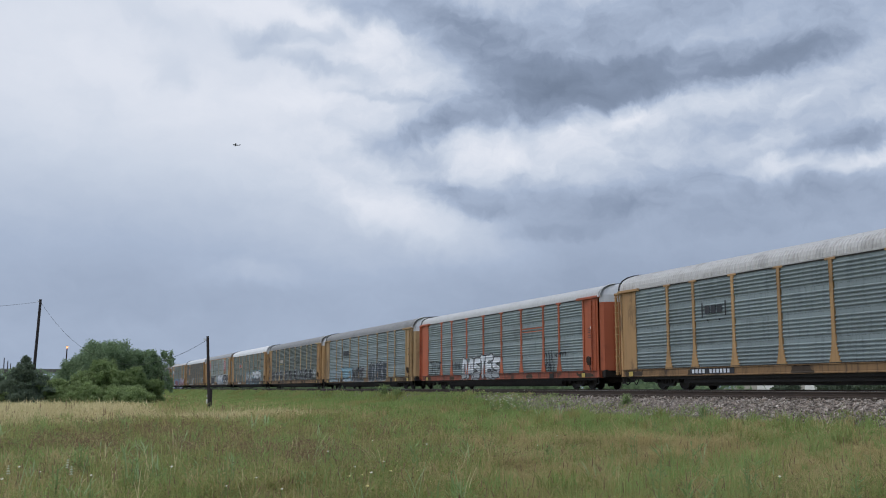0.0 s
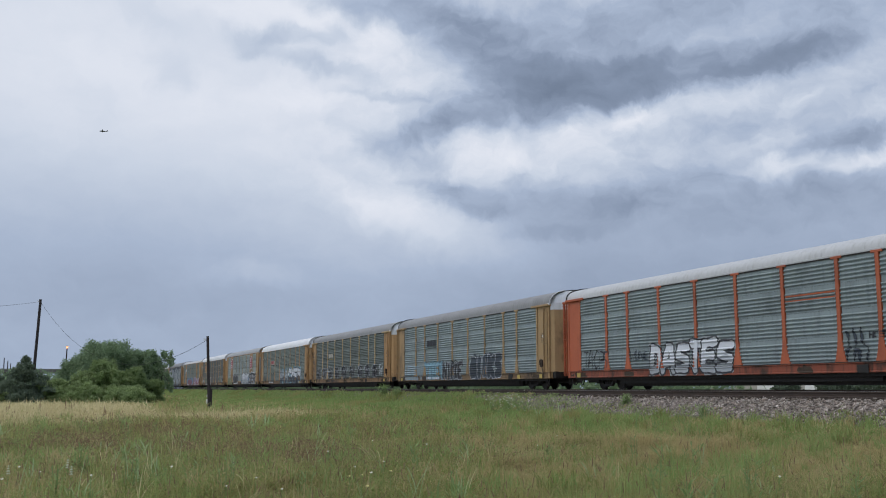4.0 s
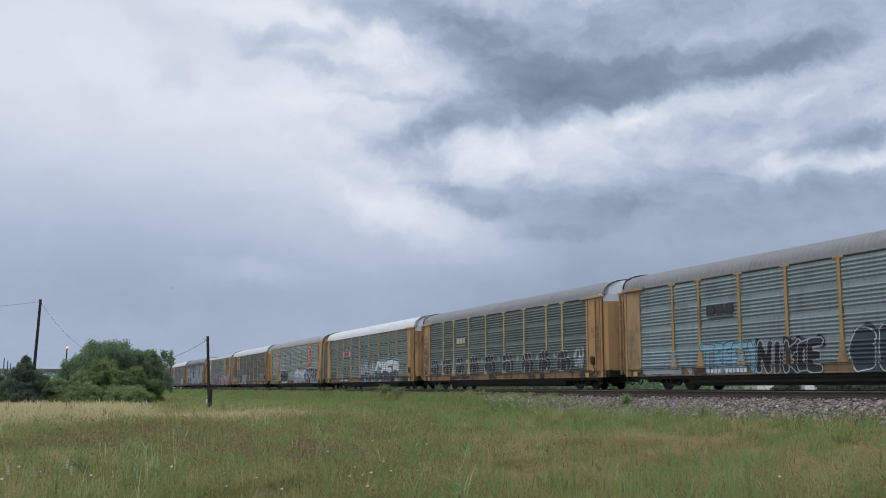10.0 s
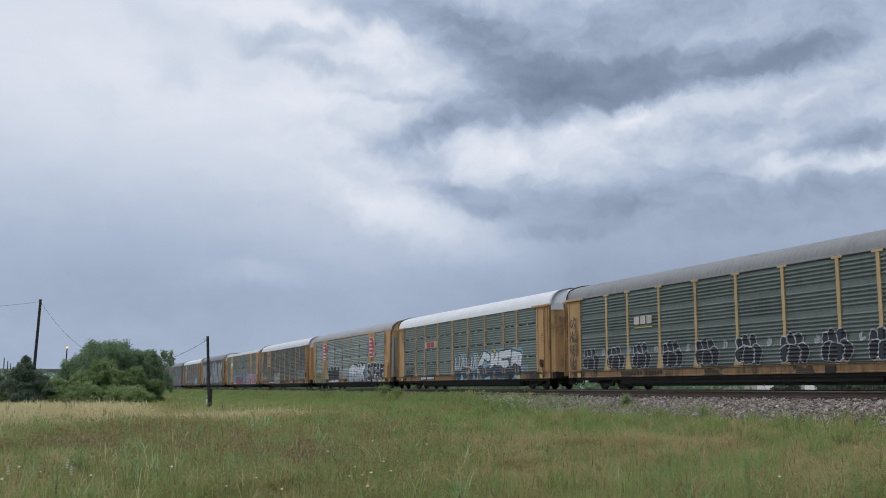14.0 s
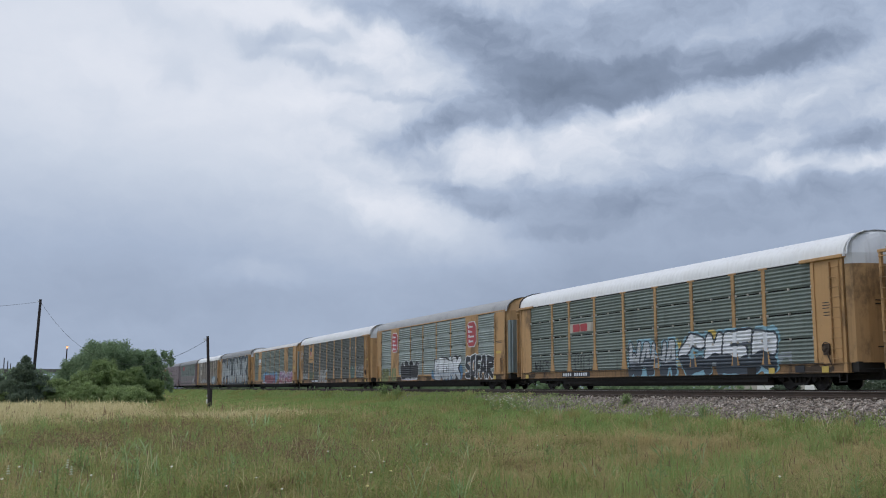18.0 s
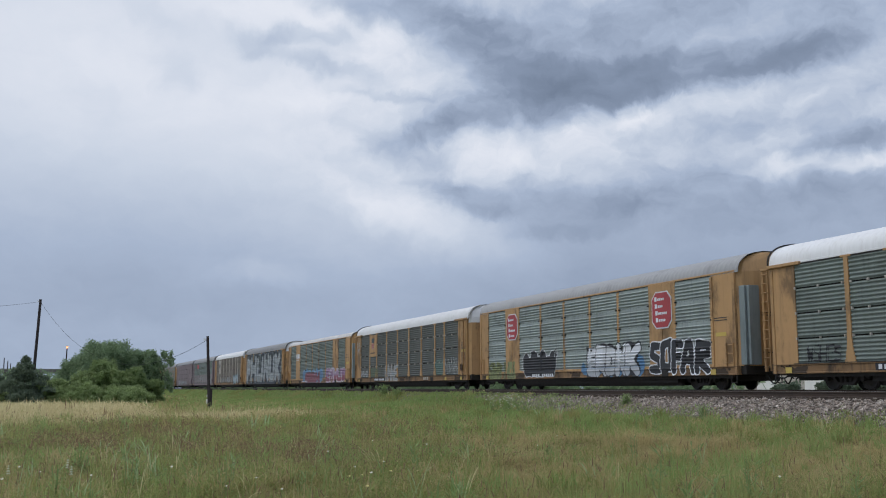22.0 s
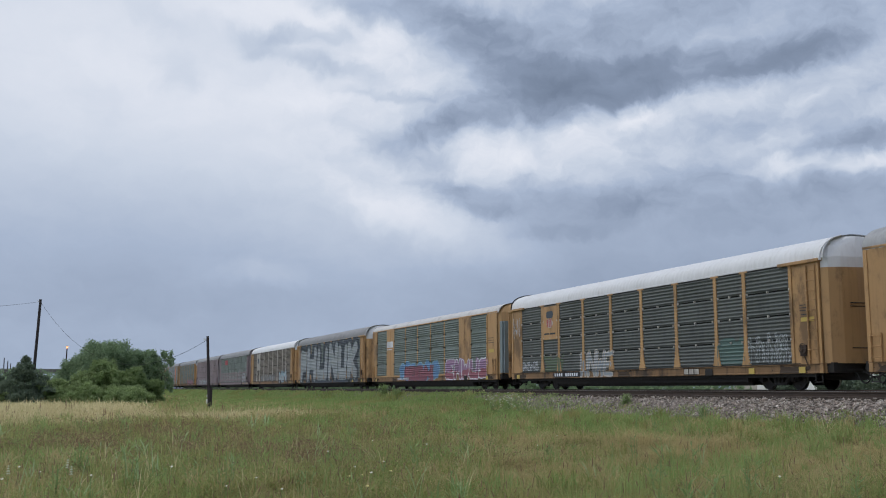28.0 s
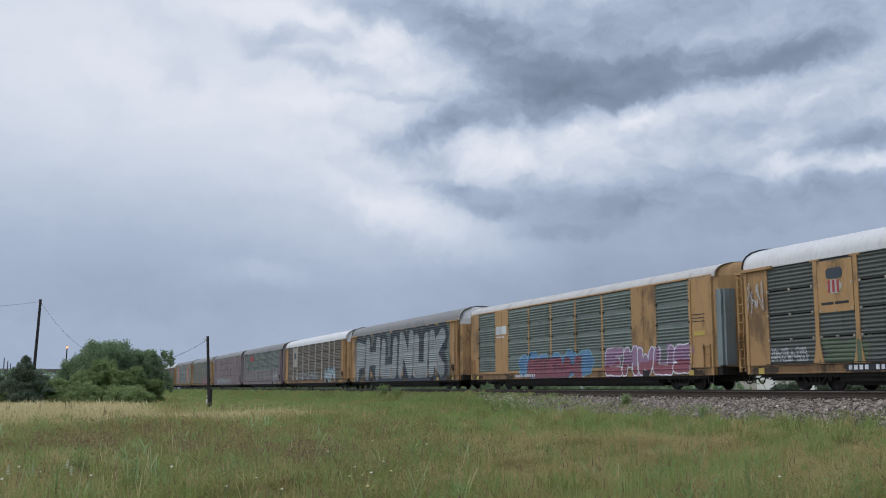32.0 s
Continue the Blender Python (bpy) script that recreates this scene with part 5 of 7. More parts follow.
    for k in range(3):
        plate(c, 5.83 + k * 0.22, 5.93 + k * 0.22, 3.45, 3.88, SIGN_RED, 0.078, name="emblem_stripe", label="red stripe")
    bars(c, 5.45, 3.02, [0.6, 0.66], 0.09, SP_BLACK, 0.064, 0.08, "emblem_lettering", "dark lettering bars")
    graffiti(c, "even", 9.4, 13.0, 0.61, 2.05, SP_GREY, CREAM, None, seed=81, thick=0.16, line=0.06, word="WNWE", lean=0.2, fade=SP_GREY, tight=0.85, label="thin pale scrawled graffiti")
    graffiti(c, "even", 2.5, 4.7, 1.05, 1.6, GALV_DARK, SP_SILVER, None, 5, 82, 0.03, 0.04, label="thin pale scrawl")
    wash(c, "even", 5.2, 7.8, 0.98, 1.9, SP_MOSS, 83)
    wash(c, "even", 21.3, 23.1, 1.0, 2.1, SP_TEAL, 84)
    graffiti(c, "even", 23.3, 25.9, 1.0, 2.2, GALV_DARK, SP_DULL, None, 4, 85, 0.10, 0.035, kind="stroke", label="grey graffiti with thin outlines")
    number_row(c, 6.6, SP_WHITE, SP_BLACK)
    bars(c, 18.9, 0.66, [0.3, 0.3, 0.3], 0.22, CREAM, 0.06, 0.08, label="pale lettering bars on the sill")
    bars(c, 26.4, 2.5, [0.7], 0.16, SP_YELL, 0.03, name="data_panel", label="yellow data panel")
    graffiti(c, "even", 1.3, 2.3, 3.0, 4.3, YELLOW, SP_SILVER, None, 2, 86, 0.01, 0.025, kind="stroke", label="thin pale scrawl")
    stencils(c, "framed")
    c = build_car(-4, YELLOW, GALV_MID, ROOF_DIRTY, "flush", "smooth-sided yellow auto-carrier rail car with purple and blue graffiti", low=True)
    railway_mark(c, 5.2, 3.35, SP_WHITE, 0.72, 0.5, 2, 0.046)
    bars(c, 5.25, 3.15, [0.3, 0.8], 0.08, SP_WHITE, 0.046)
    graffiti(c, "flush", 8.2, 17.9, 0.61, 2.15, SP_BLUE, SP_SKY, None, 6, 91, 0.75, 0.05, kind="loop", label="blue sprayed cloud")
    graffiti(c, "flush", 9.6, 16.2, 0.61, 1.75, SP_PINK, SP_NAVY, SP_PINK, seed=92, thick=0.34, line=0.04, word="SEEUH", spread=0.10, label="dusky red graffiti")
    wash(c, "flush", 15.2, 16.2, 0.9, 2.0, SP_TEAL, 93)
    graffiti(c, "flush", 18.5, 26.2, 0.61, 2.1, SP_PURPLE, SP_WHITE, SP_PURPLE, seed=94, thick=0.42, line=0.06, word="EMWUS", fade=SP_PINK, spread=0.02, tight=0.72, label="purple bubble graffiti with white outlines")
    number_row(c, 8.0)
    bars(c, 26.1, 2.3, [0.8], 0.2, SP_YELL, 0.03, name="data_panel", label="yellow data panel")
    for z in (2.9, 3.05, 3.2):
        bars(c, 26.0, z, [0.9], 0.03, SP_BLACK, 0.03)
    c = build_car(-5, YELLOW, GALV_MID, ROOF_GREY, "framed", "yellow auto-carrier rail car covered by huge silver and black graffiti", ROOF_WHITE, post="plain")
    graffiti(c, "framed", 2.2, 26.1, 0.61, 4.68, SP_DULL, SP_NAVY, SP_NAVY, seed=108, thick=1.15, line=0.16, word="PHUNUK", cell=0.07, spread=0.5, lean=0.08, tight=0.66, label="huge silver graffiti on a dark ground")
    stencils(c, "framed")
    c = build_car(-6, YELLOW, GALV_BROWN, ROOF_WHITE, "framed", "yellow auto-carrier rail car with sooty brown panels and white roof", ROOF_WHITE, post="plain", seam=0.028, post_paint=CREAM, even=True)
    plate(c, 5.3, 7.0, 2.4, 4.55, CREAM, 0.05, name="emblem_panel", label="pale emblem panel")
    plate(c, 5.75, 6.55, 3.3, 4.0, SP_NAVY, 0.066, 0.15, "emblem", "dark shield emblem")
    graffiti(c, "even", 19.5, 24.0, 0.7, 2.2, SP_SILVER, SP_SKY, None, 3, 111, 0.25, 0.1, label="pale blue graffiti")
    graffiti(c, "even", 8.0, 17.0, 0.9, 1.8, GALV_BROWN, SP_GREY, None, 8, 112, 0.1, 0.08, label="faint grey scrawls")
    c = build_car(-7, MAROON, GALV_MID, ROOF_GREY, "framed", "grey auto-carrier rail car with faded maroon lower side", post="plain", seam=0.015, post_paint=GALV_MID, even=True)
    wash(c, "even", 2.4, 25.9, 0.98, 2.5, MAROON, 121, 0.12, "faded maroon lower panels", 0.05)
    plate(c, 6.6, 9.0, 3.7, 4.4, SIGN_RED, 0.05, name="emblem", label="small red railway emblem")
    graffiti(c, "even", 22.5, 25.0, 0.9, 2.3, SP_SILVER, SP_GREY, None, 2, 122, 0.25, 0.08, label="pale graffiti")
    c = build_car(-8, MAROON, MAROON, ROOF_GREY, "flush", "dull reddish-grey auto-carrier rail car")
    graffiti(c, "flush", 5.0, 20.0, 0.7, 1.7, SP_SILVER, SP_GREY, None, 8, 131, 0.12, 0.08, cell=0.07, label="faint pale scrawls")
    c = build_car(-9, YELLOW, GALV_MID, ROOF_GREY, "framed", "ochre auto-carrier rail car with dull blue-grey panels", ROOF_WHITE, post="plain")
    graffiti(c, "framed", 15.0, 25.0, 0.7, 1.8, SP_PINK, SP_PURPLE, None, 5, 141, 0.4, 0.08, cell=0.08, label="dusky red graffiti")
    c = build_car(-10, OCHRE, GALV, ROOF_GREY, "flush", "ochre auto-carrier rail car with orange vertical bands")
    plate(c, 5.3, 6.8, 1.5, 4.4, ORANGE_BAND, 0.046, name="band", label="orange vertical band")
    plate(c, 21.3, 22.9, 1.5, 4.4, ORANGE_BAND, 0.046, name="band", label="orange vertical band")
    build_car(-11, YELLOW, GALV_DARK, ROOF_WHITE, "framed", "yellow auto-carrier rail car with dark panels and white roof", ROOF_WHITE)
    build_car(-12, OCHRE, GALV, ROOF_GREY, "framed", "ochre auto-carrier rail car with ribbed grey sides")


make_train()
for number, rail_car in CARS:
    if number >= -5:
        flat = "flush" if number in (-2, -4) else "framed"
        for k, (x0, x1, z1) in enumerate(((1.1, 3.2, 0.93), (24.6, 27.2, 0.93), (6.2, 7.9, 0.93), (13.0, 14.6, 0.93), (18.6, 20.0, 0.93))):
            wash(rail_car, flat, x0 + 0.1 * (number % 3), x1, 0.62, z1, SOOT, 200 + 7 * number + k, 0.03, "ragged patch of dark grime", 0.7)

# ---- trees and shrubs ----
def leaf_cloud(rng, lumps, count, size, flat=0.75):
    """Leaf quads scattered through lumps (centre, radii); denser towards the skin, with gaps."""
    weights = np.array([l[3] * l[4] * l[5] for l in lumps]) ** 0.7
    pick = rng.choice(len(lumps), count, p=weights / weights.sum())
    L = np.array(lumps)[pick]
    d = rng.normal(size=(count, 3)).clip(-1.7, 1.7)
    rad = np.full(count, 0.78)
    clump = 1 + 0.22 * np.sin(d[:, 0] * 7 + pick) * np.sin(d[:, 1] * 6 + pick * 2) + 0.15 * np.sin(d[:, 2] * 9 + pick * 3)
    loose = 1.0
    c = L[:, :3] + d * L[:, 3:6] * (rad * clump * loose)[:, None]
    a = rng.normal(size=(count, 3))
    a /= np.linalg.norm(a, axis=1, keepdims=True)
    b = np.cross(a, rng.normal(size=(count, 3)))
    b /= np.linalg.norm(b, axis=1, keepdims=True)
    s = size * rng.uniform(0.6, 1.3, count)[:, None]
    v = np.stack([c - a * s, c + b * s * 0.45, c + a * s, c - b * s * 0.45], 1)
    return v.reshape(-1, 3)


def make_tree(name, label, x, y, trunk_h, r, lumps, leaves, size, mat, seed, category="tree", limbs=True):
    rng = np.random.default_rng(seed)
    base = float(ground_z(x, y))
    tree = thing(name, label, category, at=(x, y, base - 0.05))
    g = Geo()
    g.tube((0, 0, 0), (0.1, 0.05, trunk_h * 0.5), r * 1.2, r * 0.9, 9)
    g.tube((0.1, 0.05, trunk_h * 0.48), (0.05, 0, trunk_h), r * 0.9, r * 0.5, 9)
    part("trunk", g, [BARK], tree)
    if limbs:
        for l in lumps[:9]:
            g = Geo()
            start = Vector((0.08, 0.03, trunk_h * rng.uniform(0.35, 0.9)))
            end = Vector(l[:3])
            mid = start.lerp(end, 0.5) + Vector((0, 0, -0.15))
            g.tube(start, mid, r * 0.45, r * 0.3, 7)
            g.tube(mid, end, r * 0.3, r * 0.12, 7)
            part("limb", g, [BARK], tree)
    v = leaf_cloud(rng, lumps, leaves, size)
    me = array_mesh("crown", v, np.arange(len(v)), np.full(leaves, 4), [mat])
    part("crown", me, None, tree)
    return tree


def spot(px_az, dist):
    """A place at the bearing (degrees right of the axis) and distance along the axis's plane."""
    h = math.pi - YAW - radians(px_az)
    d = dist / math.cos(radians(px_az))
    return d * math.cos(h), d * math.sin(h)


def lumps_of(rng, wide, deep, z0, z1, n, fat=0.42):
    out = []
    for _ in range(n):
        a, q = rng.uniform(0, 2 * math.pi), math.sqrt(rng.random())
        z = rng.uniform(z0, z1)
        taper = math.sqrt(max(0.06, 1 - ((z - z0) / (z1 - z0 + 0.6)) ** 2.8))
        out.append((wide * q * math.cos(a) * taper, deep * q * math.sin(a) * taper, z, wide * fat * rng.uniform(.7, 1.2), deep * fat * rng.uniform(.7, 1.2), max(wide * fat * 0.8, (z1 - z0) * 0.06) * rng.uniform(.8, 1.3)))
    return out


def make_trees():
    r = np.random.default_rng(8)
    x, y = spot(-18.3, 106)
    make_tree("broadleaf_tree", "large rounded dark green broadleaf tree at the field's edge", x, y, 4.2, 0.22, lumps_of(r, 4.6, 3.6, 1.0, 6.2, 620, 0.095), 60000, 0.105, BROAD, 1)
    x, y = spot(-16.7, 107)
    make_tree("broadleaf_tree", "smaller dark green broadleaf tree beside the larger one", x, y, 3.4, 0.18, lumps_of(r, 3.0, 2.6, 0.8, 5.3, 280, 0.10), 24000, 0.105, BROAD, 2)
    x, y = spot(-19.75, 107)
    make_tree("broadleaf_tree", "spreading dark green broadleaf tree with low branches", x, y, 2.6, 0.16, lumps_of(r, 2.8, 2.3, 0.6, 4.7, 230, 0.10), 21000, 0.105, BROAD, 3)
    x, y = spot(-18.5, 100.5)
    make_tree("young_tree", "lighter green young tree before the dark one", x, y, 2.8, 0.12, lumps_of(r, 3.0, 1.6, 0.8, 4.2, 260, 0.10), 24000, 0.10, YOUNG, 6)
    for az_, d_, w_, h_ in ((-16.9, 101, 1.9, 3.6), (-16.0, 102, 1.3, 2.4)):
        x, y = spot(az_, d_)
        make_tree("young_tree", "lighter green young tree under the dark ones", x, y, h_ * 0.6, 0.08, lumps_of(r, w_, 1.2, 0.4, h_, 150, 0.11), 9000, 0.10, YOUNG, int(-az_ * 10))
    x, y = spot(-15.5, 108)
    make_tree("slender_tree", "thin open-crowned tree leaning beside the track", x, y, 3.8, 0.10, lumps_of(r, 3.0, 1.6, 1.2, 5.2, 64, 0.085), 6200, 0.11, BROAD, 4)
    for k, (az, d, w, h) in enumerate(((-20.6, 98, 1.5, 1.6), (-18.9, 97, 1.7, 1.9), (-17.4, 96, 1.8, 1.5), (-17.0, 97, 1.4, 1.3), (-16.4, 98, 1.0, 1.1), (-19.8, 96, 1.2, 1.1), (-19.3, 99.5, 1.6, 3.0), (-18.2, 99.5, 1.8, 3.5), (-20.7, 99, 1.3, 2.3), (-17.2, 100, 1.3, 2.6), (-21.2, 98.5, 1.4, 2.2), (-23.2, 97, 1.0, 1.1))):
        x, y = spot(az, d)
        make_tree("shrub", "light green leafy shrub below the trees", x, y, h * 0.7, 0.05, lumps_of(r, w * 1.3, w, 0.15, h, 80, 0.13), int(4500 + 2400 * h), 0.11, SHRUB, 20 + k, "shrub", True)
    # dark cedars
    for k, (az, d, w, h) in enumerate(((-22.4, 97, 2.6, 4.75), (-23.7, 101, 2.1, 3.0), (-21.4, 99, 1.9, 2.9))):
        x, y = spot(az, d)
        rng = np.random.default_rng(30 + k)
        lumps = []
        for j in range(72):
            t = (j / 71) ** 1.2
            rad = w * (1 - t) ** 0.8 * rng.uniform(0.25, 1.3)
            a = j * 2.4
            lumps.append((rad * math.cos(a), rad * math.sin(a), 0.3 + t * (h - 0.6) + rng.uniform(-.1, .1), 0.19 * w * (1.05 - t * 0.6), 0.19 * w * (1.05 - t * 0.6), 0.17))
        make_tree("cedar", "dark green pyramidal cedar with ragged branches", x, y, h * 0.9, 0.12, lumps, 13000, 0.13, CEDAR, 40 + k, "tree", False)


make_trees()


# ---- poles, wires and the far left ----
def slope_z(x, y):
    return float(ground_z(x, y))


def make_pole(name, label, x, y, high, lean, r, seed):
    z = slope_z(x, y)
    pole = thing(name, label, "utility pole", at=(x, y, z - 0.3))
    top = Vector((lean[0], lean[1], high + 0.3))
    g = Geo()
    g.tube((0, 0, 0), top, r * 1.1, r * 0.85, 12)
    part("shaft", g, [POLE_WOOD], pole)
    g = Geo().tube(top + Vector((0, -r, -0.25)), top + Vector((0, -r - 0.12, -0.25)), 0.03, sides=6).tube(top + Vector((0, -r - 0.12, -0.32)), top + Vector((0, -r - 0.12, -0.16)), 0.05, 0.035, 8)
    part("insulator", g, [WHITE], pole, "small white insulator")
    return pole, Vector((x, y, z - 0.3)) + top


PX, PY = spot(-12.92, 78)
POST, POST_TOP = make_pole("telegraph_pole", "short dark tarred wooden pole standing in the grass", PX, PY, 5.6, (-0.11, -0.29), 0.12, 1)
LX, LY = spot(-22.05, 108)
_, POLE_TOP = make_pole("telegraph_pole", "tall leaning dark wooden utility pole behind the cedar", LX, LY, 11.05, (0.15, 0.40), 0.16, 2)
part("meter_tag", Geo().box(-0.09, 0.09, -0.26, -0.18, 0.75, 1.1).box(-0.17, -0.05, -0.22, -0.14, 1.25, 1.42), [WHITE], POST, "small white tags nailed to the pole")
part("sleeve", Geo().tube((0, -0.02, 0.3), (0.04, 0.0, 1.9), 0.185, 0.182, 10), [POLE_WOOD], POST)


def make_wire(name, a, b, sag, label):
    pts = [a.lerp(b, t) - Vector((0, 0, sag * 4 * t * (1 - t))) for t in np.linspace(0, 1, 25)]
    side = (b - a).cross(Vector((0, 0, 1))).normalized()
    vs = [p + side * 0.014 * math.cos(k * 1.2566) + Vector((0, 0, 0.014 * math.sin(k * 1.2566))) for p in pts for k in range(5)]
    fs = [(5 * j + k, 5 * j + (k + 1) % 5, 5 * j + 5 + (k + 1) % 5, 5 * j + 5 + k) for j in range(24) for k in range(5)]
    return tagged(new(name, Geo().add(vs, fs).mesh(name, BLACK, True)), label, "wire")


make_wire("overhead_wire", POLE_TOP - Vector((0, 0, 0.25)), POST_TOP - Vector((0, 0, 0.25)), 4.0, "thin sagging black wire strung between wooden poles")
FAR_LEFT = Vector((*spot(-32, 100), 10.2))
make_wire("overhead_wire", POLE_TOP - Vector((0, 0, 0.25)), FAR_LEFT, 0.8, "thin black wire running off from the tall pole")


def make_lamp_post(x, y):
    z = slope_z(x, y)
    post = thing("lamp_post", "slim grey post with a glowing amber lamp", "street lamp", at=(x, y, z - 0.2))
    part("pole", Geo().tube((0, 0, 0), (0.2, 0.1, 8.3), 0.14, 0.10, 10), [POLE_WOOD], post)
    part("lamp_housing", Geo().tube((0.2, 0.1, 8.60), (0.2, 0.1, 8.76), 0.20, 0.08, 10), [CONCRETE], post)
    part("lamp_globe", Geo().tube((0.2, 0.1, 8.30), (0.2, 0.1, 8.60), 0.11, 0.18, 10), [GLOW], post, "glowing amber lamp globe")
    part("stub_post", Geo().tube((-1.3, 0, 0), (-1.2, 0, 6.0), 0.10, 0.08, 8), [POLE_WOOD], post)


make_lamp_post(*spot(-20.45, 170))


def make_overpass():
    """A low road bridge far off, behind the cedars."""
    x0, y0 = spot(-33, 230)
    x1, y1 = spot(-19.0, 250)
    L = math.hypot(x1 - x0, y1 - y0)
    ob = thing("overpass", "distant concrete road overpass with dark girders", "bridge", kind="structure", at=(x0, y0, 0))
    ob.rotation_euler.z = math.atan2(y1 - y0, x1 - x0)
    part("deck", Geo().soft_box(0, L, -4, 4, 5.3, 5.75, 0.05), [CONCRETE], ob)
    part("parapet", Geo().soft_box(0, L, -4.1, -3.9, 5.75, 6.15, 0.03), [CONCRETE], ob)
    part("girder", Geo().box(0, L, -3.6, -3.2, 5.0, 5.3), [CONCRETE], ob)
    for k in range(5):
        part("pier", Geo().soft_box(k * L / 4 - 0.6, k * L / 4 + 0.6, -3, 3, -0.3, 4.2, 0.05), [CONCRETE], ob)
    for k in range(4):
        x, y = spot((-23.45, -23.27, -23.13, -22.6)[k], 260 + 9 * k)
        p = thing("far_post", "thin distant dark pole beyond the overpass", "pole", "distant poles", at=(x, y, 0))
        part("shaft", Geo().tube((0, 0, 0), (0, 0, 9.3 - 0.5 * k), 0.15, 0.12, 8), [POLE_WOOD], p)


make_overpass()


def make_hedge():
    """Scrub far behind the track and the field, seen under the cars and between trunks."""
    rng = np.random.default_rng(17)
    lumps = []
    for k in range(130):
        t = k / 129
        x, y = -330 + 268 * t, 40 + 7 * rng.random()
        lumps.append((x, y, 1.0 + rng.random(), 2.4, 1.8, 1.4 + 0.5 * rng.random()))
    v = leaf_cloud(rng, lumps, 60000, 0.32)
    tagged(new("far_scrub", array_mesh("far_scrub", v, np.arange(len(v)), np.full(60000, 4), [BROAD])), "low green scrub beyond the railway", "scrub", kind="stuff")
    lumps = []
    for k in range(60):
        x, y = spot(-30 + 14 * k / 59, 205 + 15 * rng.random())
        lumps.append((x, y, 1.2 + 1.2 * rng.random(), 4.0, 3.0, 2.0))
    v = leaf_cloud(rng, lumps, 16000, 0.42)
    tagged(new("far_woods", array_mesh("far_woods", v, np.arange(len(v)), np.full(16000, 4), [BROAD])), "distant low line of dark green woods", "woods", kind="stuff")


make_hedge()


def make_vehicle(name, label, x, y, turn, body):
    """A parked light vehicle: body shell, cab, windows, wheels and lamps."""
    z = slope_z(x, y)
    v = thing(name, label, "vehicle", at=(x, y, z))
    v.rotation_euler.z = turn
    g = Geo()
    h = 2.3
    lower = [(-0.95, 0.42), (-0.98, 0.6), (-0.98, 0.85), (-0.92, 1.02), (0.92, 1.02), (0.98, 0.85), (0.98, 0.6), (0.95, 0.42)]
    g.extrude(lower, -h, h)
    part("body", g, [body], v)
    c0, c1 = -1.7, 1.3
    g = Geo()
    a, b = 0.90, 0.72
    z0, z1 = 1.02, 1.50
    g.add([(c0, -a, z0), (c1 + 0.6, -a, z0), (c1 + 0.6, a, z0), (c0, a, z0), (c0 + 0.25, -b, z1), (c1, -b, z1), (c1, b, z1), (c0 + 0.25, b, z1)],
          [(0, 1, 5, 4), (1, 2, 6, 5), (2, 3, 7, 6), (3, 0, 4, 7), (4, 5, 6, 7)])
    part("cab", g, [body], v)
    g = Geo()
    for s in (-1, 1):
        g.add([(c0 + 0.3, s * (a - 0.03) , z0 + 0.06), (c1 + 0.3, s * (a - 0.03), z0 + 0.06), (c1 - 0.05, s * (b + 0.05), z1 - 0.1), (c0 + 0.4, s * (b + 0.05), z1 - 0.1)], [(0, 1, 2, 3)])
    part("window", g, [GLASS], v, "dark side glass")
    for wx in (-h + 1.0, h - 1.0):
        for s in (-1, 1):
            w = part("wheel", Geo().tube((wx, s * 0.78, 0.38), (wx, s * 1.0, 0.38), 0.38, sides=20), [RUBBER], v)
            part("rim", Geo().tube((wx, s * 0.99, 0.38), (wx, s * 1.012, 0.38), 0.22, sides=14), [CREAM], w)
    for s in (-0.7, 0.7):
        part("headlight", Geo().soft_box(h - 0.02, h + 0.02, s - 0.18, s + 0.18, 0.72, 0.9, 0.02), [CREAM], v)
        part("tail_light", Geo().soft_box(-h - 0.02, -h + 0.02, s - 0.12, s + 0.12, 0.72, 0.95, 0.02), [SIGN_RED], v)




def make_stand_in_shed():
    """A made-up long pale shed, standing in for the bright background glimpsed under the cars."""
    x0, y0 = spot(16.0, 118)
    x1, y1 = spot(30.0, 84)
    L = math.hypot(x1 - x0, y1 - y0)
    ob = thing("warehouse", "made-up long pale shed standing in for the bright background beyond the railway", "building", at=(x0, y0, 0))
    ob.rotation_euler.z = math.atan2(y1 - y0, x1 - x0)
    part("wall", Geo().box(0, L, 0, 12, -0.3, 4.4), [CREAM], ob)
    part("roof", Geo().extrude([(-0.3, 4.4), (6, 5.4), (12.3, 4.4)], -0.3, L + 0.3), [ROOF_SILVER], ob, "shallow grey metal roof")
    for k in range(5):
        part("dock_door", Geo().box(4 + k * L / 5, 7.2 + k * L / 5, -0.05, 0.0, 0.0, 3.0), [WHITE], ob, "made-up white roller door")


make_stand_in_shed()
for bearing, far, wide, high in ((20.55, 60, 0.6, 1.8), (21.6, 62, 1.3, 2.1), (22.9, 60, 1.6, 2.2), (18.7, 64, 0.9, 1.7), (25.5, 60, 1.6, 2.0)):
    bx_, by_ = spot(bearing, far)
    make_tree("shrub", "dark green rounded shrub beyond the railway", bx_, by_, high * 0.6, 0.05, lumps_of(np.random.default_rng(int(bearing * 10)), wide, wide, 0.15, high, 30, 0.25), 3000, 0.13, CEDAR, int(bearing * 7), "shrub", True)
make_vehicle("parked_car", "pale silver car parked beyond the track", *spot(12.9, 95), 1.3, SP_SILVER)


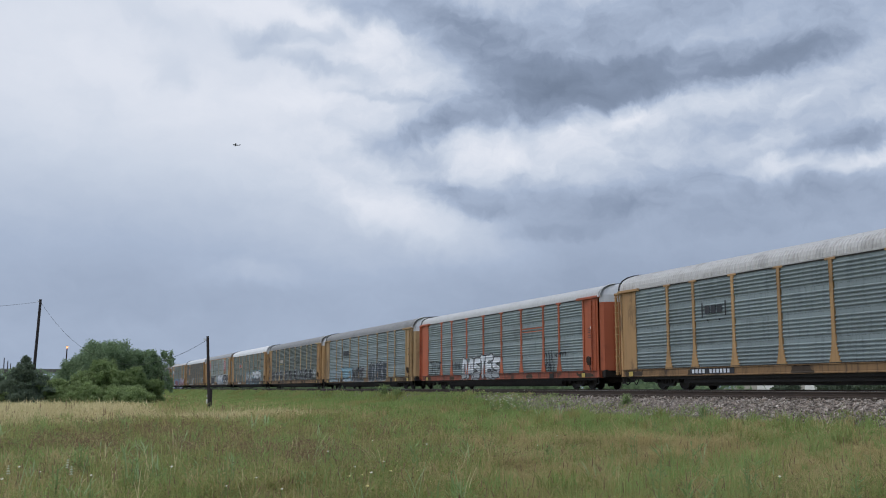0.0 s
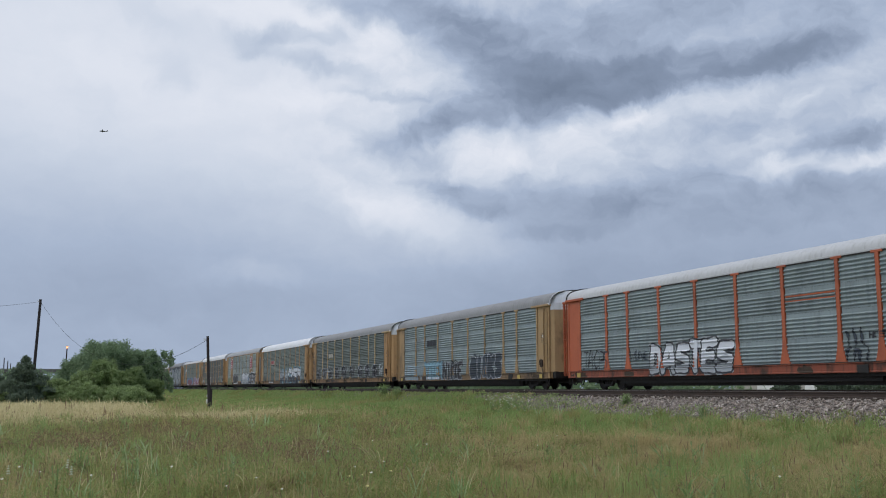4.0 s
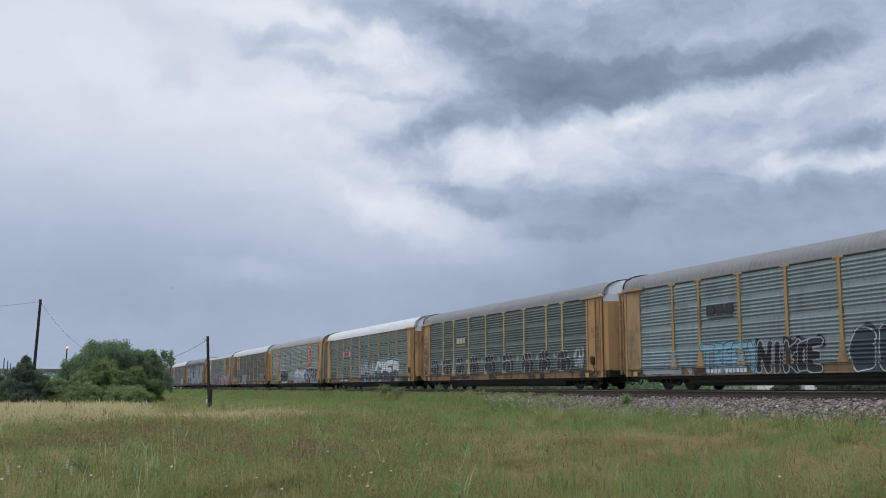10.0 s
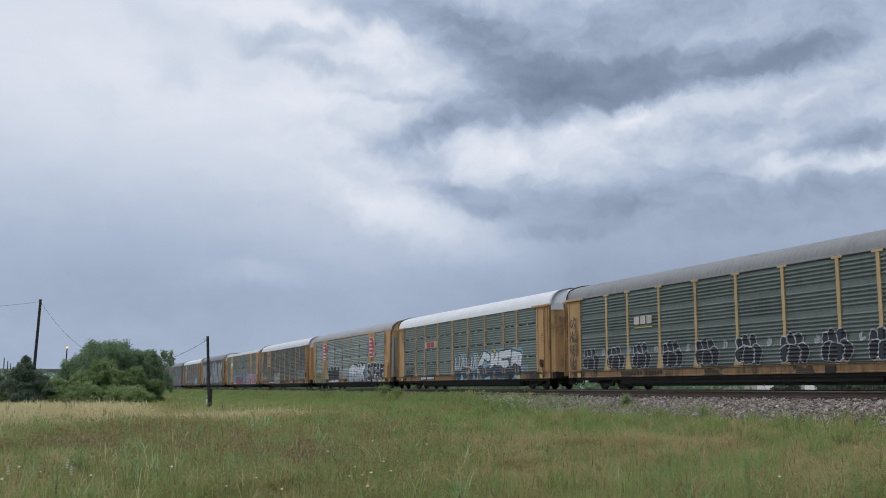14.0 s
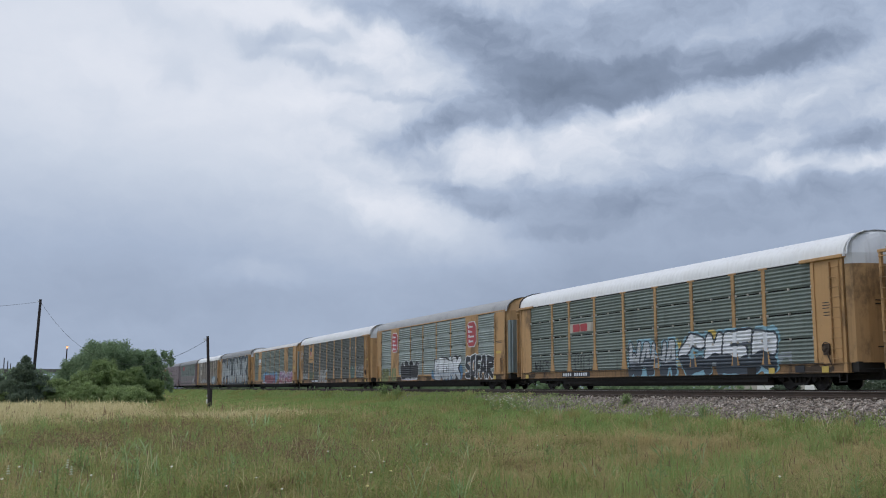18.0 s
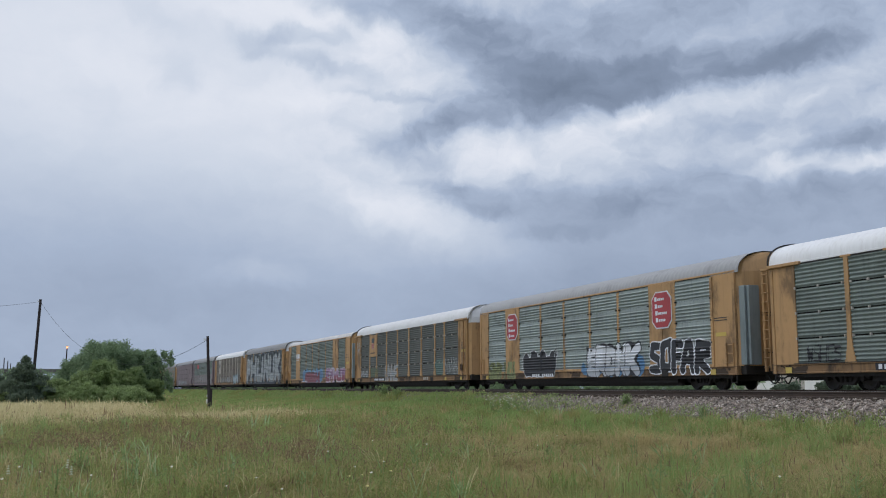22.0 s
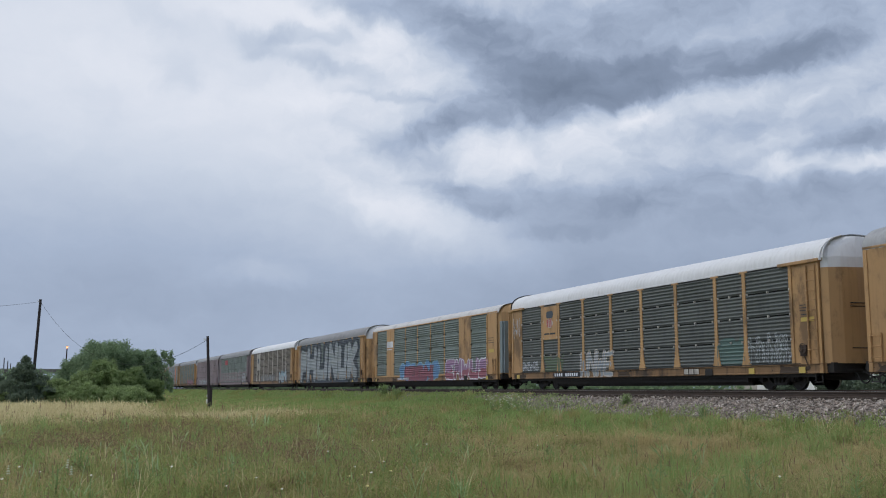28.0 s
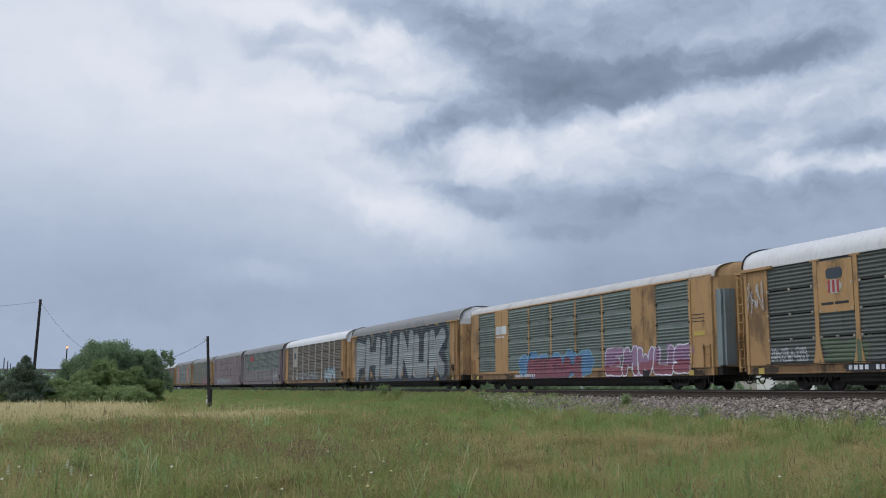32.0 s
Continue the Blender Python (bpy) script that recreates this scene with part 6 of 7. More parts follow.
# ---- light aircraft in the sky ----
def make_aircraft():
    p = thing("light_aircraft", "small dark light aircraft crossing below the clouds", "aircraft")
    g = Geo()
    ring = [(4.2, 0.10, 0.1), (3.6, 0.55, 0.0), (1.5, 0.72, 0.1), (-1.0, 0.60, 0.15), (-4.6, 0.16, 0.35)]
    for (x0, r0, z0), (x1, r1, z1) in zip(ring, ring[1:]):
        g.tube((x0, 0, z0), (x1, 0, z1), r0, r1, 10)
    part("fuselage", g, [GALV_DARK], p)
    for s in (-1, 1):
        part("wing", Geo().add([(1.6, s * 0.3, 0.75), (0.1, s * 0.3, 0.70), (0.3, s * 5.4, 0.95), (1.3, s * 5.4, 0.97), (1.6, s * 0.3, 0.87), (0.1, s * 0.3, 0.78), (0.3, s * 5.4, 1.0), (1.3, s * 5.4, 1.02)],
                              [(0, 1, 2, 3), (7, 6, 5, 4), (0, 4, 5, 1), (1, 5, 6, 2), (2, 6, 7, 3), (3, 7, 4, 0)]), [GALV_DARK], p)
        part("tailplane", Geo().box(-4.7, -3.8, min(0, s * 1.7), max(0, s * 1.7), 0.38, 0.45), [GALV_DARK], p)
        part("landing_gear", Geo().tube((0.8, s * 0.4, -0.4), (0.8, s * 1.2, -1.05), 0.06, sides=6).tube((0.8, s * 1.15, -1.1), (0.8, s * 1.3, -1.1), 0.22, sides=10), [RUBBER], p)
    part("fin", Geo().add([(-3.4, -0.05, 0.4), (-4.8, -0.05, 0.4), (-5.0, -0.05, 2.0), (-4.4, -0.05, 2.0), (-3.4, 0.05, 0.4), (-4.8, 0.05, 0.4), (-5.0, 0.05, 2.0), (-4.4, 0.05, 2.0)],
                         [(0, 1, 2, 3), (7, 6, 5, 4), (0, 4, 5, 1), (1, 5, 6, 2), (2, 6, 7, 3), (3, 7, 4, 0)]), [GALV_DARK], p)
    return p


AIRCRAFT = make_aircraft()


# ---- grass and weeds ----
def blades(name, label, mat, x, y, z, tall, wide, seed, droop=1.9):
    """Tapered bent blades in one mesh."""
    rng = np.random.default_rng(seed)
    n = len(x)
    ang, lean = rng.uniform(0, 6.283, n), rng.uniform(0.1, 1.0, n) ** 1.5 * droop * tall
    face = ang + rng.normal(1.57, 0.5, n)
    base = np.stack([x, y, z - 0.02], -1)
    side = np.stack([np.cos(face), np.sin(face), np.zeros(n)], -1) * wide[:, None] * 0.5
    way = np.stack([np.cos(ang), np.sin(ang), np.zeros(n)], -1)
    mid = base + way * (lean * 0.3)[:, None]
    mid[:, 2] += tall * 0.55
    tip = base + way * lean[:, None]
    tip[:, 2] += tall * (1 - 0.35 * lean / (droop * tall))
    v = np.stack([base - side, base + side, mid + side * 0.8, mid - side * 0.8, tip], 1).reshape(-1, 3)
    i = 5 * np.arange(n)[:, None]
    f = np.concatenate([i, i + 1, i + 2, i + 3, i + 3, i + 2, i + 4], 1).ravel()
    return tagged(new(name, array_mesh(name, v, f, np.tile([4, 3], n), [mat])), label, "grass", kind="stuff")


def flecks(name, label, mat, x, y, z, tall, size, seed):
    """Small leaves and seed specks that fill the sward between the blades."""
    rng = np.random.default_rng(seed)
    n = len(x)
    c = np.stack([x, y, z + tall * rng.random(n) ** 0.7], -1)
    a = rng.normal(size=(n, 3))
    a[:, 2] *= 0.8
    a /= np.linalg.norm(a, axis=1, keepdims=True)
    b = np.cross(a, rng.normal(size=(n, 3)))
    b /= np.linalg.norm(b, axis=1, keepdims=True)
    q = size[:, None]
    v = np.stack([c - a * q, c + b * q * 0.5, c + a * q, c - b * q * 0.5], 1).reshape(-1, 3)
    return tagged(new(name, array_mesh(name, v, np.arange(4 * n), np.full(n, 4), [mat])), label, "grass", kind="stuff")


def field_points(rng, n, d0, d1, power=1.0):
    """Points over the wedge of field before the camera."""
    t = rng.random(n) ** power
    d = d0 + (d1 - d0) * t
    az = np.radians(rng.uniform(-27, 27, n))
    h = math.pi - YAW - az
    return d * np.cos(h), d * np.sin(h), d, np.degrees(az)


def patch(x, y, scale, seed):
    """Slow random drifts between 0 and 1."""
    s = 0
    for k, (a, b, c) in enumerate(((1.0, 0.6, 1.3), (-0.7, 1.1, 4.1), (1.9, -1.4, 2.2), (2.6, 2.2, 0.4), (-3.7, 2.9, 5.0))):
        s = s + np.sin((a * x + b * y) / scale + c + seed * (k + 1)) / (1 + 0.5 * k)
    return 0.5 + s / 6


def make_grass():
    rng = np.random.default_rng(2)
    x1, y1, d1, a1 = field_points(rng, 230000, 12.5, 27, 0.9)
    x2, y2, d2, a2 = field_points(rng, 170000, 25, 60, 0.8)
    x3, y3, d3, a3 = field_points(rng, 110000, 55, 135, 0.8)
    x4, y4, d4, a4 = field_points(rng, 60000, 130, 330, 1.0)
    bank4 = (y4 > TRACK - 19) & (y4 < TRACK)
    x4, y4, d4, a4 = x4[bank4], y4[bank4], d4[bank4], a4[bank4]
    x, y, d, az = (np.concatenate(q) for q in ((x1, x2, x3, x4), (y1, y2, y3, y4), (d1, d2, d3, d4), (a1, a2, a3, a4)))
    edge = TRACK - 6.95 + 0.8 * patch(x, y, 1.1, 2) - 0.4 * np.exp(-((x + 26.5) / 3.2) ** 2) + 0.4 * smooth(-24, -20, x) + 1.6 * smooth(-33, -50, x) + 0.4 * smooth(-70, -110, x)
    keep = (y < edge) | ((y < edge + 0.5) & (rng.random(len(x)) < 0.2))
    x, y, d, az = x[keep], y[keep], d[keep], az[keep]
    z = np.maximum(ground_z(x, y), np.where(y > TRACK - 7.1, ballast_z(y), -9))
    bank = smooth(11.5, 17, y)
    # dry straw: a belt at the far left, and drifts on the right
    far_left = smooth(50, 64, d + 14 * patch(x, y, 1.6, 8) + 8 * patch(x, y, 0.5, 18)) * (1 - smooth(90, 99, d)) * (1 - smooth(-18.5, -14.5, az) * 0.92)
    thin = np.exp(-((az + 12.5) / 5.0) ** 2 - (np.log(d / 51) / 0.085) ** 2) * (0.5 + patch(x, y, 0.7, 28))
    far_left = np.clip(far_left + 0.75 * thin, 0, 1)
    p1, p2 = patch(x, y, 2.1, 1), patch(x, y, 1.1, 5)
    break_up = 0.45 + 0.9 * smooth(0.35, 0.65, patch(x, y, 0.8, 15)) + rng.normal(0, 0.1, len(x))

    def stand(a, dist, wide, deep):
        """A drift of one kind of grass round the bearing a and the distance."""
        return np.exp(-((az - a) / wide) ** 2 - (np.log(d / dist) / deep) ** 2)

    right_dry = (stand(3, 26, 3.5, 0.10) + stand(10, 25.5, 6, 0.11) + stand(13, 18.5, 9, 0.20) + 0.8 * stand(5, 16, 6, 0.09) + stand(20, 22, 6, 0.22)
                 + 0.9 * stand(-22, 16, 3.0, 0.14) + 0.8 * stand(15.5, 33, 3.0, 0.09) + 0.9 * stand(-13, 50, 5.0, 0.11))
    dry = np.clip(0.05 + 1.0 * far_left + 0.95 * right_dry * break_up + 0.16 * smooth(0.58, 0.75, p2), 0, 0.97)
    russet = (1.1 * stand(-20, 28, 3.0, 0.16) + stand(-16.5, 37, 3.5, 0.16) + 1.1 * stand(-14, 29, 5, 0.18) + stand(-10.5, 25, 3.5, 0.16) + 0.9 * stand(-7, 20, 3.5, 0.16)
              + 0.8 * stand(-2.5, 31, 3.5, 0.12) + 0.7 * stand(-21, 17, 2.0, 0.1) + 0.5 * stand(3, 20, 3, 0.1) + 0.5 * stand(-5, 36, 3, 0.1))
    russet = np.clip(russet * break_up + 0.07, 0, 0.92) * (1 - bank)
    lush = np.clip(0.12 + 0.85 * bank + (0.9 * stand(-21, 20, 4.5, 0.13) + 1.2 * stand(-1.5, 24.5, 1.5, 0.10) + 0.8 * stand(-4, 21, 3, 0.1) + 0.8 * stand(7, 22, 2.2, 0.10)
                   + 1.3 * stand(-10.5, 88, 6, 0.35) + 0.7 * stand(-14, 16, 5, 0.1) + 0.9 * stand(-22, 40, 4, 0.16)) * break_up, 0, 0.95)
    u = rng.random(len(x))
    kind = np.where(u < dry, 0, np.where(rng.random(len(x)) < russet, 1, np.where(rng.random(len(x)) < lush, 2, 3)))
    tall = (0.12 + 0.42 * p1 * p2 * 1.6 + 0.10 * far_left + rng.normal(0, 0.06, len(x))).clip(0.06, 0.6) * (0.35 + 1.3 * patch(x, y, 0.33, 21)) * (0.6 + 0.8 * patch(x, y, 0.13, 23)) * (1 - 0.22 * (1 - smooth(14, 30, d))) * (1 - 0.40 * bank)
    tall *= np.where(kind == 0, 1.12, np.where(kind == 1, 1.05, 1.0))
    tall *= np.where((y > TRACK - 8.6) & (x > -46), 0.65, 1.0)
    wide = (0.0045 + 0.00050 * d + 0.0004 * np.clip(d - 40, 0, 60)) * rng.uniform(0.7, 1.4, len(x))
    for k, (name, label, mat) in enumerate((("dry_grass", "pale dry straw-coloured grass", DRY), ("seed_grass", "reddish-brown seeding grass", RUSSET),
                                          ("green_grass", "fresh green grass", LUSH), ("field_grass", "mixed olive-green field grass", GRASS))):
        s = kind == k
        if k == 0:
            pale = s & (far_left > 0.35)
            blades("bleached_grass", "bleached straw-coloured grass below the trees", STRAW, x[pale], y[pale], z[pale], tall[pale], wide[pale], 59)
            s = s & ~pale
        fine_ = s & (rng.random(len(x)) < (0.35, 0.75, 0.6, 0.5)[k])
        up = 1.15 if k == 1 else 0.8
        flecks(name + "_leaves", "small leaves and specks in the " + label, mat, x[fine_], y[fine_], z[fine_], tall[fine_] * up, (0.011 + 0.00085 * d[fine_]) * (0.72 if k == 1 else 1.0) * rng.uniform(0.6, 1.4, fine_.sum()), 160 + k)
        s = s & ~fine_
        blades(name, label, mat, x[s], y[s], z[s], tall[s], wide[s], 60 + k, 2.3)


    # short fresh grass on the bank, ragged against the ballast
    n = 70000
    bx = -12 - 80 * rng.random(n) ** 1.2
    by = 15.5 + (TRACK - 5.3 - 15.5) * rng.random(n) ** 0.75
    ok = by < TRACK - 6.75 - 0.4 * np.exp(-((bx + 26.5) / 3.2) ** 2) + 0.4 * smooth(-24, -20, bx) + 1.3 * smooth(-34, -50, bx) + 0.75 * patch(bx, by, 0.8, 9) + 0.35 * patch(bx, by, 0.25, 4)
    bx, by = bx[ok], by[ok]
    bz = np.maximum(ground_z(bx, by), np.where(by > TRACK - 7.1, ballast_z(by), -9))
    high = (0.07 + 0.17 * patch(bx, by, 0.6, 11) + rng.normal(0, 0.03, len(bx))).clip(0.04, 0.3)
    tone = patch(bx, by, 1.4, 13) + rng.normal(0, 0.12, len(bx))
    for k, (name, label, mat) in enumerate((("bank_grass", "short fresh grass on the railway bank", LUSH), ("bank_straw", "short yellowing grass on the railway bank", GRASS))):
        s = (tone < 0.62) if k == 0 else (tone >= 0.62)
        blades(name, label, mat, bx[s], by[s], bz[s], high[s], 0.018 * rng.uniform(0.7, 1.3, s.sum()), 70 + k, 1.3)
    # grass grown over the shoulder farther down the line
    n = 70000
    gx = -44 - 190 * rng.random(n) ** 1.5
    gy = TRACK - 9.5 + 4.25 * rng.random(n)
    ok = (gy < TRACK - 5.45) & (gy < TRACK - 6.9 + 1.45 * smooth(-44, -58, gx) + 0.6 * patch(gx, gy, 0.9, 12))
    gx, gy = gx[ok], gy[ok]
    gz = np.maximum(ground_z(gx, gy), np.where(gy > TRACK - 7.1, ballast_z(gy), -9))
    over = (0.16 + 0.3 * patch(gx, gy, 0.9, 14) + rng.normal(0, 0.05, len(gx))).clip(0.08, 0.5) * (1 - 0.35 * smooth(TRACK - 6.6, TRACK - 5.6, gy))
    tint = patch(gx, gy, 2.4, 16) + rng.normal(0, 0.1, len(gx))
    for k, (name, label, mat) in enumerate((("shoulder_grass", "fresh grass grown over the ballast shoulder", LUSH), ("shoulder_straw", "yellowing grass grown over the ballast shoulder", GRASS))):
        s = (tint < 0.6) if k == 0 else (tint >= 0.6)
        blades(name, label, mat, gx[s], gy[s], gz[s], over[s], (0.022 + 0.00035 * np.abs(gx[s])) * rng.uniform(0.7, 1.3, s.sum()), 75 + k, 1.3)
    # coarse tufts and tall seed stalks rising over the sward
    tx, ty, td, ta = field_points(rng, 2000, 9, 60, 1.3)
    ok = ty < TRACK - 7.5
    tx, ty, td = tx[ok], ty[ok], td[ok]
    n = 34
    x = np.repeat(tx, n) + rng.normal(0, 0.10, len(tx) * n)
    y = np.repeat(ty, n) + rng.normal(0, 0.10, len(tx) * n)
    high = np.repeat(rng.uniform(0.25, 0.66, len(tx)), n) * rng.uniform(0.6, 1.1, len(x))
    wide = (0.009 + 0.0005 * np.repeat(td, n)) * rng.uniform(0.7, 1.3, len(x))
    pick = np.repeat(rng.random(len(tx)), n)
    for k, (name, label, mat) in enumerate((("coarse_grass", "coarse fresh green grass tufts", LUSH), ("olive_grass", "coarse olive-green grass tufts", GRASS), ("straw_tufts", "pale straw-coloured grass tufts", DRY))):
        s = (pick >= (0, 0.5, 0.88)[k]) & (pick < (0.5, 0.88, 1.01)[k])
        blades(name, label, mat, x[s], y[s], ground_z(x[s], y[s]), high[s], wide[s], 80 + k, 1.8)
    sx, sy, sd, sa = field_points(rng, 3500, 9, 75, 1.3)
    ok = sy < TRACK - 7.8
    sx, sy, sd = sx[ok], sy[ok], sd[ok]
    blades("seed_stalks", "thin pale seed stalks above the grass", DRY, sx, sy, ground_z(sx, sy), rng.uniform(0.4, 0.72, len(sx)), (0.003 + 0.0003 * sd), 90, 0.5)
    # seed heads
    hx, hy, hd, ha = field_points(rng, 2500, 9, 60, 1.3)
    ok = hy < TRACK - 7.8
    hx, hy, hd = hx[ok], hy[ok], hd[ok]
    blades("seed_heads", "drooping russet and straw seed heads", RUSSET, hx, hy, ground_z(hx, hy) + rng.uniform(0.28, 0.5, len(hx)), rng.uniform(0.08, 0.2, len(hx)), 0.008 + 0.0004 * hd, 91, 1.6)


make_grass()


def make_weed(x, y, high, spread, seed, flowers=None, name="weed", label="tall leafy green weed among the grass", n=26):
    rng = np.random.default_rng(seed)
    z = float(max(ground_z(x, y), ballast_z(y) if y > TRACK - 7.1 else -9))
    w = thing(name, label, "weed", at=(x, y, z - 0.02))
    tips = []
    for k in range(5):
        a, t = rng.uniform(0, 6.28), high * rng.uniform(0.6, 1.05)
        tip = Vector((spread * 0.6 * math.cos(a) * rng.random(), spread * 0.6 * math.sin(a) * rng.random(), t))
        part("stem", Geo().tube((0.03 * math.cos(a), 0.03 * math.sin(a), 0), tip, 0.008, 0.004, 5), [WEED], w)
        tips.append(tip)
    c = np.array([Vector((0, 0, 0)).lerp(tips[int(rng.integers(5))], float(rng.uniform(0.1, 1.0))) for _ in range(n * 4)])
    if n > 30:
        c = c + rng.normal(0, spread * 0.22, c.shape) * np.array((1, 1, 0.4))
    a = rng.uniform(0, 6.28, len(c))
    out = np.stack([np.cos(a), np.sin(a), rng.uniform(0.1, 0.9, len(c))], -1)
    s = (0.28 * high * rng.uniform(0.5, 1.1, len(c)))[:, None] * (0.6 if n > 30 else 1.0)
    side = np.stack([-np.sin(a), np.cos(a), np.zeros(len(c))], -1) * (0.014 if n > 30 else 0.008) * (1 + high)
    v = np.stack([c, c + out * s * 0.5 + side, c + out * s, c + out * s * 0.5 - side], 1).reshape(-1, 3)
    part("leaves", array_mesh("leaves", v, np.arange(len(v)), np.full(len(c), 4), [WEED]), None, w)
    if flowers:
        g = Geo()
        for tip in tips:
            for _ in range(7 if n > 30 else 2):
                o = tip + Vector(rng.normal(0, 0.17 if n > 30 else 0.05, 3))
                g.tube(o, o + Vector((0, 0, 0.02)), *((0.02, 0.03) if n > 30 else (0.009, 0.012)), 6)
        part("blossom", g, [flowers], w, "small pale blossoms")
    return w


def make_clump(x, y, high, n, seed, mat, name="grass_clump", label="clump of tall arching grass leaves", broad=0.02, droop=1.0):
    """Long ribbons that rise and bend over."""
    rng = np.random.default_rng(seed)
    c = thing(name, label, "grass clump", "tall clumps in the field", at=(x, y, float(ground_z(x, y)) - 0.02))
    for k in range(n):
        a, h = rng.uniform(0, 6.283), high * rng.uniform(0.6, 1.1)
        reach = h * rng.uniform(0.15, 0.75) * droop
        side = Vector((-math.sin(a), math.cos(a), 0)) * broad * 0.5
        o = Vector((rng.normal(0, 0.05), rng.normal(0, 0.05), 0))
        vs = []
        for j in range(7):
            t = j / 6
            p = o + Vector((math.cos(a) * reach * t ** 1.6, math.sin(a) * reach * t ** 1.6, h * (t - 0.42 * droop * reach / h * t ** 3)))
            w = side * (0.7 + 0.6 * t) * (1 - t ** 3) + side * 0.08
            vs += [p - w, p + w]
        part("leaf", Geo().add(vs, [(2 * j, 2 * j + 1, 2 * j + 3, 2 * j + 2) for j in range(6)]), [mat], c)
    CLUMPS.append(c)
    return c


CLUMPS = []


def make_clumps():
    for k, (az, d, h, n) in enumerate(((-17.3, 19.6, 0.75, 7), (-16.2, 21.5, 0.62, 6), (-14.3, 29.5, 0.75, 5), (-12.7, 20.0, 0.6, 5), (-18.4, 21.5, 0.6, 4), (-21.9, 17.0, 0.5, 8), (-20.8, 16.8, 0.45, 7),
                                       (-10.6, 38, 0.8, 7), (-9.8, 40, 0.8, 7), (-9.0, 37, 0.7, 6), (-6.9, 30, 0.7, 5), (5.3, 40, 0.75, 3), (6.1, 39, 0.7, 3), (6.6, 39, 0.7, 3), (-23.3, 30, 0.7, 6),
                                       (-19.6, 36, 0.7, 6), (-12.0, 44, 0.7, 6), (8.3, 17, 0.6, 5), (-3.6, 16.5, 0.55, 6), (1.5, 19, 0.6, 5), (12.5, 22, 0.6, 4), (-7.8, 15.8, 0.5, 6))):
        make_clump(*spot(az, d), h, n, 700 + k, PALE_WEED if k % 3 else WEED, broad=0.014 + 0.0008 * d)
    # stout upright blades and thin tan arches
    for k, (az, d, h) in enumerate(((-16.9, 15.6, 0.9), (-16.75, 15.3, 0.75), (-15.6, 16.4, 0.8))):
        make_clump(*spot(az, d), h, 3, 820 + k, PALE_WEED, "upright_blades", "stout upright pale green grass blades", 0.026, 0.25)
    rng = np.random.default_rng(83)
    for k in range(44):
        make_clump(*spot(rng.uniform(-23.5, 23) if k % 3 else rng.uniform(-23.5, -11), 12.6 + 12 * rng.random() ** 1.5), rng.uniform(0.62, 0.85), 5, 840 + k, STRAW if k % 2 else PALE_WEED, "arching_grass", "thin pale grass stalks arching over", 0.012, 1.15)
    for k, (az, d, h) in enumerate(((-20.3, 62, 1.1), (-20.0, 60, 0.9), (-18.3, 50, 0.8), (-23.2, 55, 0.9), (-14.6, 58, 0.8), (-16.4, 64, 0.9), (-21.6, 64, 0.9), (-12.2, 62, 0.8))):
        make_clump(*spot(az, d), h, 6, 760 + k, RUSSET, "dock_stalks", "dark brown seed stalks standing over pale grass", 0.05, 0.35)


def make_spike(x, y, high):
    """Upright stem with stacked whorls of pale bracts."""
    w = thing("flower_spike", "upright flower spike with stacked whorls of pale bracts", "flower", "flower spikes", at=(x, y, float(ground_z(x, y)) - 0.02))
    part("stem", Geo().tube((0, 0, 0), (0.01, 0, high), 0.006, 0.003, 5), [WEED], w)
    for k in range(4):
        g, z, r = Geo(), high * (1 - 0.055 * k) - 0.01, 0.011 + 0.005 * k
        for j in range(8):
            a = 0.785 * j + 0.4 * k
            g.tube((0.01, 0, z + 0.012), (0.01 + r * math.cos(a), r * math.sin(a), z - 0.006), 0.003, 0.006, 5)
        part("whorl", g, [PALE_BRACT], w)


